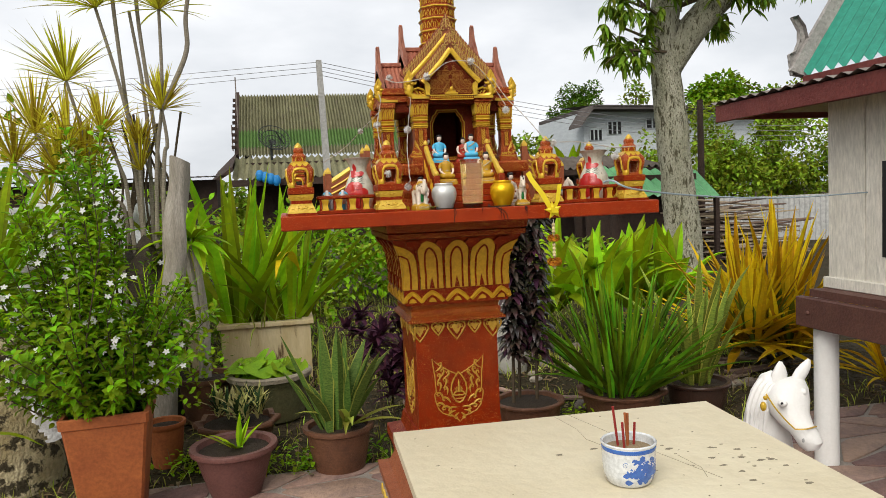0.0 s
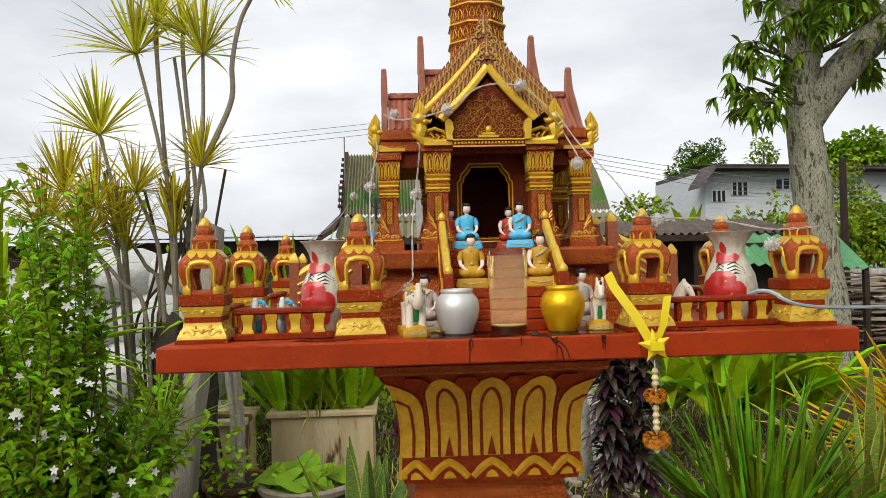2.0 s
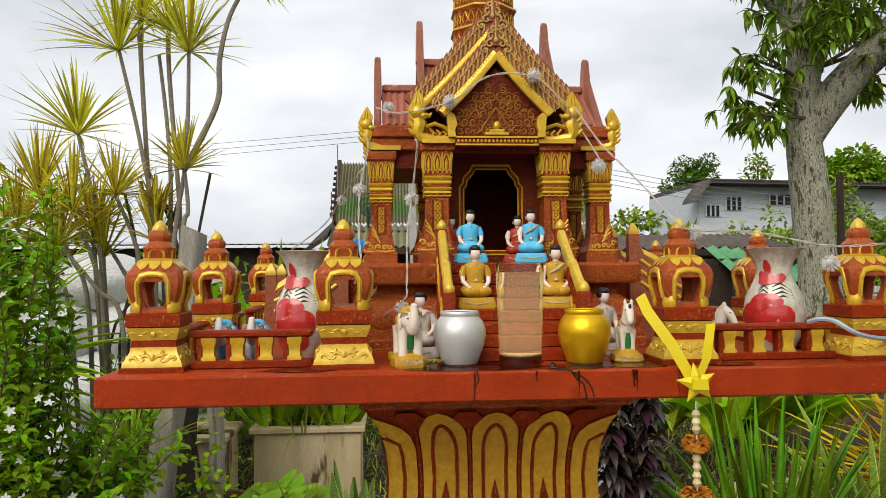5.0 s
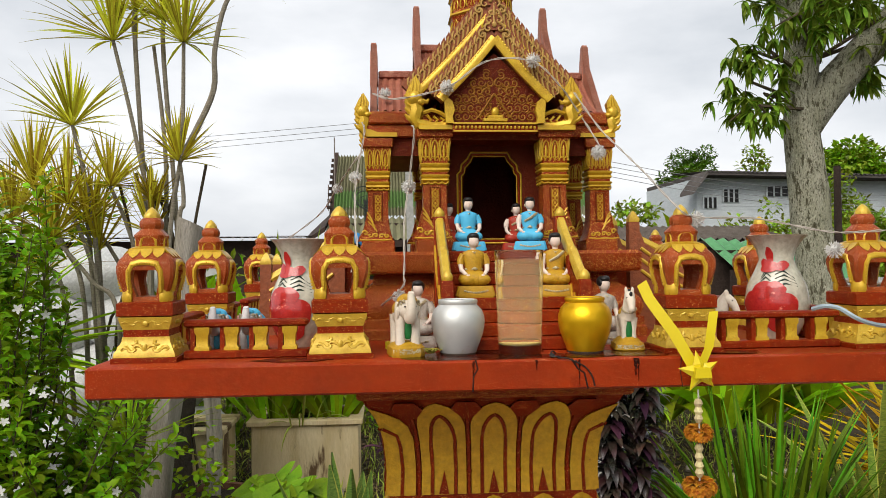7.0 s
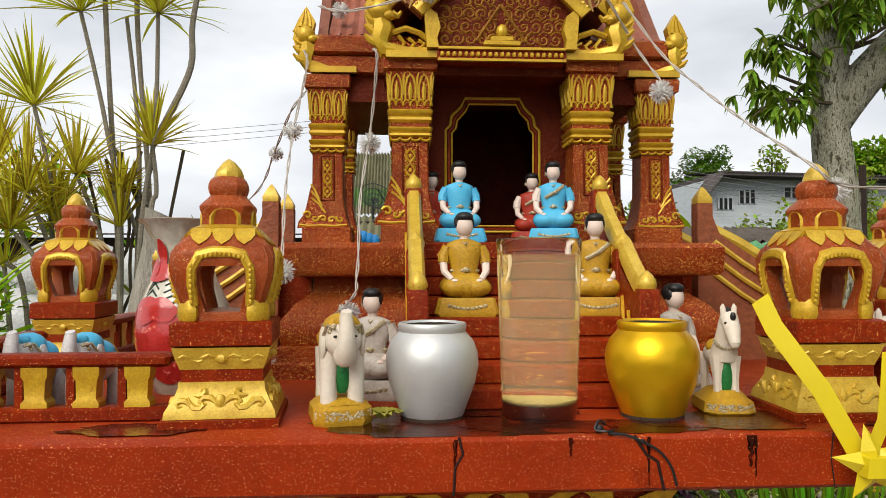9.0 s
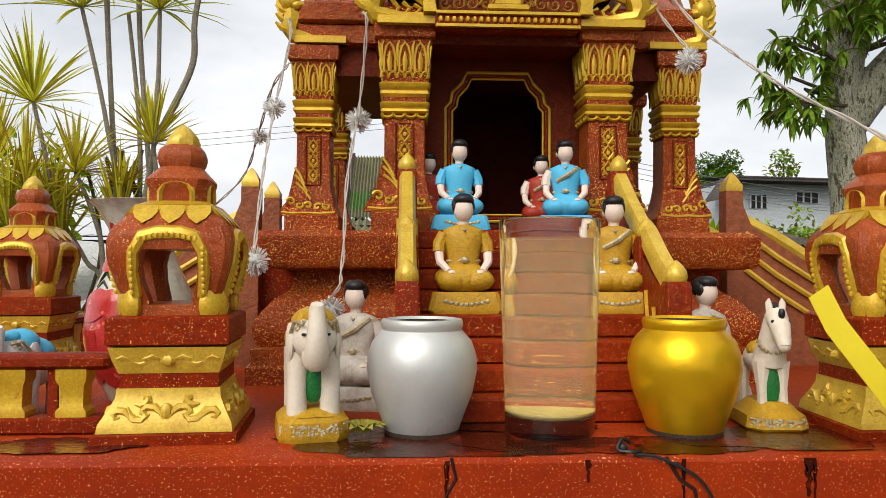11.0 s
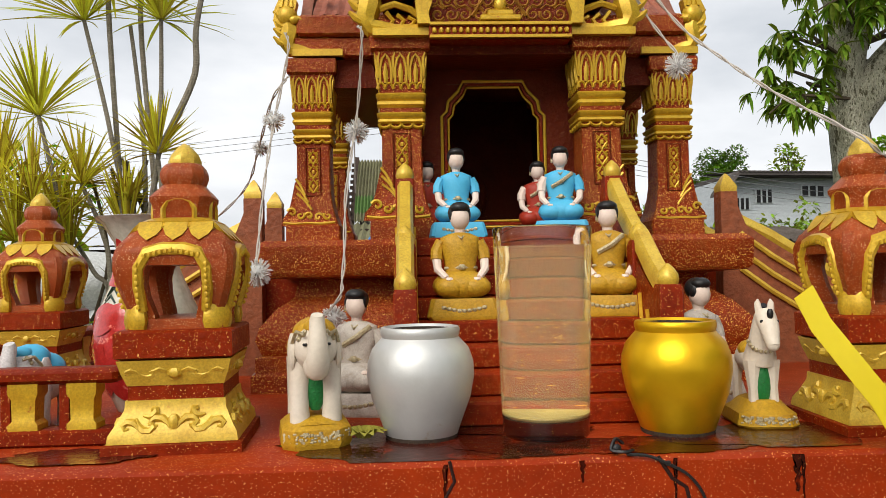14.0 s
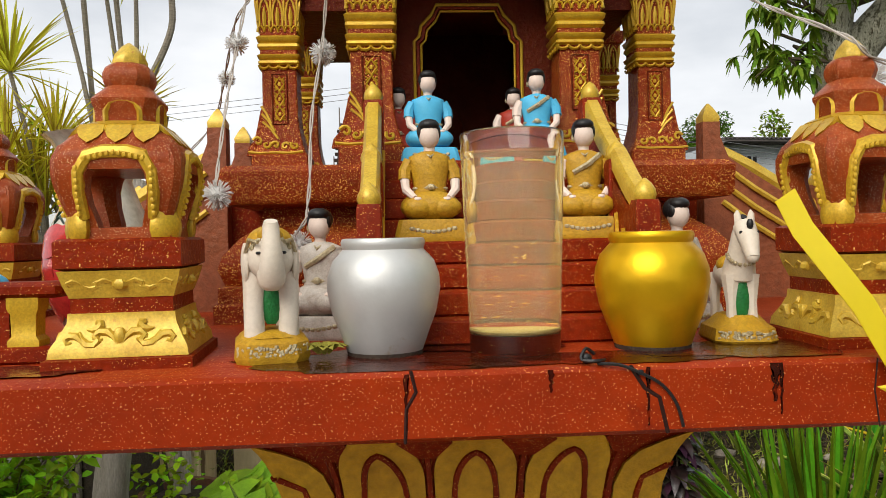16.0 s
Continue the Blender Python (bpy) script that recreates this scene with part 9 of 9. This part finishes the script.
# concrete pole, power lines
CONC = material("pale_concrete", (0.44, 0.43, 0.41), (0.36, 0.35, 0.33), 3, 0.85, 0.2)
pole = thing("utility_pole", (0.27, 10.3, 0), "tall pale square concrete utility pole", "pole")
P0, P1 = (0.186, 10.300, 1.973), (0.113, 10.300, 3.884)
part("shaft", Build().sq([(0.0, 0.07, 0.07), (P1[2], 0.045, 0.045)], 0, 0), CONC, pole, local=True)
pole.matrix_basis = pose(P0[0] + 0.02, 10.3, 0, 0, -1.4, 0)
LINE = material("grey_cable", (0.34, 0.34, 0.34), (0.26, 0.26, 0.26), 20, 0.6, 0.0)
for i, (za, zb, ya) in enumerate(((4.25, 4.1, 26), (4.05, 3.95, 26), (3.85, 3.85, 26), (3.2, 3.2, 34), (2.9, 2.9, 34), (2.6, 2.6, 34))):
    if i < 3:
        a, c = Vector((-30, ya + 6, za * 1.6)), Vector((P1[0], 10.3, P1[2] - 0.08 * i - 0.03))
    else:
        a, c = Vector((-30, ya, za)), Vector((26, ya, za + 0.6))
    pts = [a.lerp(c, q / 12) - Vector((0, 0, 0.5 * math.sin(math.pi * q / 12))) for q in range(13)]
    tagged(part("power_line", Build().tube(pts, 0.0045, 4), LINE), "thin dark overhead power line", "cable", "power lines")
for i in range(4):
    a, c = Vector((P1[0], 10.3, P1[2] - 0.07 * i - 0.03)), Vector((14, 16.0, 3.1 - 0.14 * i))
    pts = [a.lerp(c, q / 12) - Vector((0, 0, 0.35 * math.sin(math.pi * q / 12))) for q in range(13)]
    tagged(part("power_line", Build().tube(pts, 0.005, 4), LINE), "thin dark overhead power line", "cable", "power lines")
b = Build().lathe([(0.08, 0.0), (0.06, 3.35)], 0, 0, 12)
ob = tagged(part("dark_pole", b, OLD_WOOD), "dark weathered wooden pole beside the tree", "pole")
ob.matrix_basis = pose((8.112, 12.000, 2.486)[0], 12.0, 0)

# ---- the upper-storey house, sheds and fence ----
BLUE_WHITE = material("pale_blue_white_boards", (0.74, 0.79, 0.81), (0.62, 0.67, 0.70), 2, 0.7, 0.1, stretch=(1, 1, 6))
HY2 = 24.0
SHED_GREY = material("grey_brown_roof_sheet", (0.16, 0.14, 0.13), (0.10, 0.09, 0.085), 2, 0.9, 0.2, gloss=0.0)
villa = thing("upper_storey_house", (12.5, HY2 + 3, 0), "two-storey pale blue boarded house with grey sheet roof", "house")
part("wall", Build().box(10.7, 13.7, HY2, HY2 + 5, 0, 4.5), BLUE_WHITE, villa, "pale blue white boarded wall")
part("wall", Build().box(13.7, 18.0, HY2 + 0.4, HY2 + 5, 0, 4.4), BLUE_WHITE, villa)
for i in range(26):
    part("wall_board", Build().box(10.68, 18.02, HY2 - 0.02, HY2 - 0.003, 2.0 + 0.1 * i, 2.09 + 0.1 * i), BLUE_WHITE, villa)
for x0, x1, z0, z1 in ((10.9, 11.4, 3.45, 3.82), (11.62, 12.2, 3.66, 4.1), (13.2, 14.0, 3.85, 4.2)):
    w = part("window", Build().box(x0, x1, HY2 - 0.07, HY2 - 0.021, z0, z1), BLACK, villa, "dark glazed window")
    for i in range(4):
        x = x0 + (x1 - x0) * i / 3
        part("window_frame", Build().box(x - 0.025, x + 0.025, HY2 - 0.1, HY2 - 0.07, z0 - 0.02, z1 + 0.02), BLUE_WHITE, w)
for name, poly in (("rake_board", [(10.2, 3.86), (10.23, 3.98), (10.72, 4.66), (10.72, 4.52)]), ("eave_board", [(10.72, 4.52), (10.72, 4.66), (18.4, 4.5), (18.4, 4.37)])):
    b = Build()
    b.loft([[(x, HY2 - 0.9, z) for x, z in poly], [(x, HY2 + (0.3 if name == "rake_board" else 5.0), z) for x, z in poly]])
    part(name, b, SHED_GREY, villa, "grey brown roof edge")
sheet((10.7, HY2 - 0.95, 4.61), (18.4, HY2 - 0.95, 4.47), (10.7, HY2 + 2.2, 4.88), (18.4, HY2 + 2.2, 4.74), 50, 0.03, SHED_GREY, "roof_slope", villa, "grey brown sheet roof")
villa.matrix_basis = pose(12.42, HY2 + 3, 0)
SHED_TILE = material("dark_brown_roof_tile", (0.20, 0.17, 0.145), (0.12, 0.10, 0.085), 3, 0.9, 0.3, gloss=0.0)
shed = thing("open_shed", (6.5, 13.5, 0), "low open shed with dark brown tiled roof", "shed")
sheet((3.0, 11.6, 1.98), (7.0, 11.6, 1.99), (3.0, 13.4, 2.3), (7.0, 13.4, 2.3), 26, 0.035, SHED_TILE, "roof_slope", shed, "dark brown roof sheets")
part("fascia", Build().box(3.0, 7.0, 11.58, 11.64, 1.86, 1.97), OLD_WOOD, shed)
for x in (3.2, 5.2, 6.9):
    part("post", Build().box(x - 0.06, x + 0.06, 11.7, 11.82, 0, 2.0), OLD_WOOD, shed)
part("back_wall", Build().box(3.0, 7.0, 13.4, 13.5, 0, 2.2), OLD_WOOD, shed)
GREEN_ROOF = material("pale_green_corrugated_roof", (0.17, 0.46, 0.20), (0.11, 0.34, 0.14), 2, 0.6, 0.1, wear=(0.26, 0.38, 0.3), wear_at=0.6, wear_scale=4)
LEAN = ((5.266, 10.200, 1.446), (7.368, 10.200, 1.325), (5.096, 11.200, 2.015), (7.480, 11.200, 1.842))
lean = thing("lean_to", (LEAN[0][0] + 0.3, 10.6, 0), "small lean-to with green corrugated roof", "shed")
sheet(*LEAN, 11, 0.03, GREEN_ROOF, "roof_slope", lean, "green corrugated roof")
for k in (0, 1):
    part("post", Build().box(LEAN[k][0] - 0.04, LEAN[k][0] + 0.04, 10.25, 10.33, 0, LEAN[k][2] + 0.02), OLD_WOOD, lean)
part("wall", Build().box(LEAN[0][0] - 0.3, LEAN[1][0] - 0.1, 10.8, 10.85, 0, LEAN[3][2] - 0.05), OLD_WOOD, lean)
far_shed = thing("dark_shed", (-3.2, 14.0, 0), "long low dark shed with grey sheet roof", "shed")
sheet((-8.0, 13.0, 2.15), (-1.75, 13.0, 2.15), (-8.0, 14.5, 2.2), (-1.75, 14.5, 2.2), 40, 0.012, SHED_TILE, "roof_slope", far_shed, "grey sheet roof")
part("wall", Build().box(-8.0, -1.9, 13.5, 14.5, 0, 2.1), OLD_WOOD, far_shed)
PALE_FENCE = material("pale_grey_sheet", (0.6, 0.6, 0.58), (0.45, 0.45, 0.43), 1.5, 0.7, 0.2, wear=(0.14, 0.13, 0.11), wear_at=0.64, wear_scale=4)
pale = thing("pale_wall", (-3.6, 9.0, 0), "low pale weathered wall behind the garden", "wall")
for i in range(7):
    part("panel", Build().box(-5.9 + i * 0.5, -5.41 + i * 0.5, 9.0, 9.06, 0, 1.62 + 0.03 * (i % 2), 0, 0.004), PALE_FENCE, pale)
fence = thing("sheet_fence", (10, 15, 0), "weathered grey corrugated sheet fence", "fence")
for i in range(9):
    sheet((4.0 + i * 2.0, 16.0 - i * 0.3, 0.0), (5.98 + i * 2.0, 15.7 - i * 0.3, 0.0), (4.0 + i * 2.0, 16.0 - i * 0.3, 1.2), (5.98 + i * 2.0, 15.7 - i * 0.3, 1.2), 14, 0.025, PALE_FENCE, "fence_sheet", fence)
r = random.Random(111)
for i in range(80):
    ln = r.uniform(1.0, 2.4)
    ob = tagged(part("old_board", Build().box(-ln / 2, ln / 2, -0.06, 0.06, 0, 0.03, 0, 0.004), PLANK), "weathered board in the scrap wood pile", "board", "scrap wood pile")
    lay = i // 7
    ob.matrix_basis = pose(8.35 + r.uniform(-0.9, 0.75), 11.3 + r.uniform(-0.4, 0.3) + 0.03 * lay, 0.1 * lay + r.uniform(0, 0.05), r.uniform(-4, 4), r.uniform(-6, 6), r.uniform(-30, 30))
# ---- paving stones ----
r = random.Random(121)
sizes = {}
GX, GY2 = 0.42, 0.3
for j in range(17):
    for i in range(19):
        def corner(a, c):
            q = random.Random(a * 131 + c * 17)
            return (-3.2 + a * GX + q.uniform(-0.13, 0.13) + (0.2 if c % 2 else 0), min(2.0, -2.98 + c * GY2 + q.uniform(-0.09, 0.09)))
        pts = [corner(i, j), corner(i + 1, j), corner(i + 1, j + 1), corner(i, j + 1)]
        if max(p[1] for p in pts) > 2.02 or min(p[0] for p in pts) < -3.2 or max(p[0] for p in pts) > 4.5:
            continue
        cx, cy = sum(p[0] for p in pts) / 4, sum(p[1] for p in pts) / 4
        if max(p[1] for p in pts) - min(p[1] for p in pts) < 0.12:
            continue
        ring = []
        for a, c in zip(pts, pts[1:] + pts[:1]):
            for t in (0.12, 0.5, 0.88):
                x, y = a[0] + (c[0] - a[0]) * t - cx, a[1] + (c[1] - a[1]) * t - cy
                d = math.hypot(x, y)
                ring.append((x * (1 - 0.018 / d), y * (1 - 0.018 / d)))
        b = Build().loft([[(x, y, 0.0) for x, y in ring], [(x, y, 0.007) for x, y in ring], [(x * 0.97, y * 0.97, 0.010) for x, y in ring]])
        ob = part("paving_stone", b, PAVE, paving, local=True)
        ob.matrix_basis = pose(cx, cy, 0.010 + r.uniform(0, 0.002))
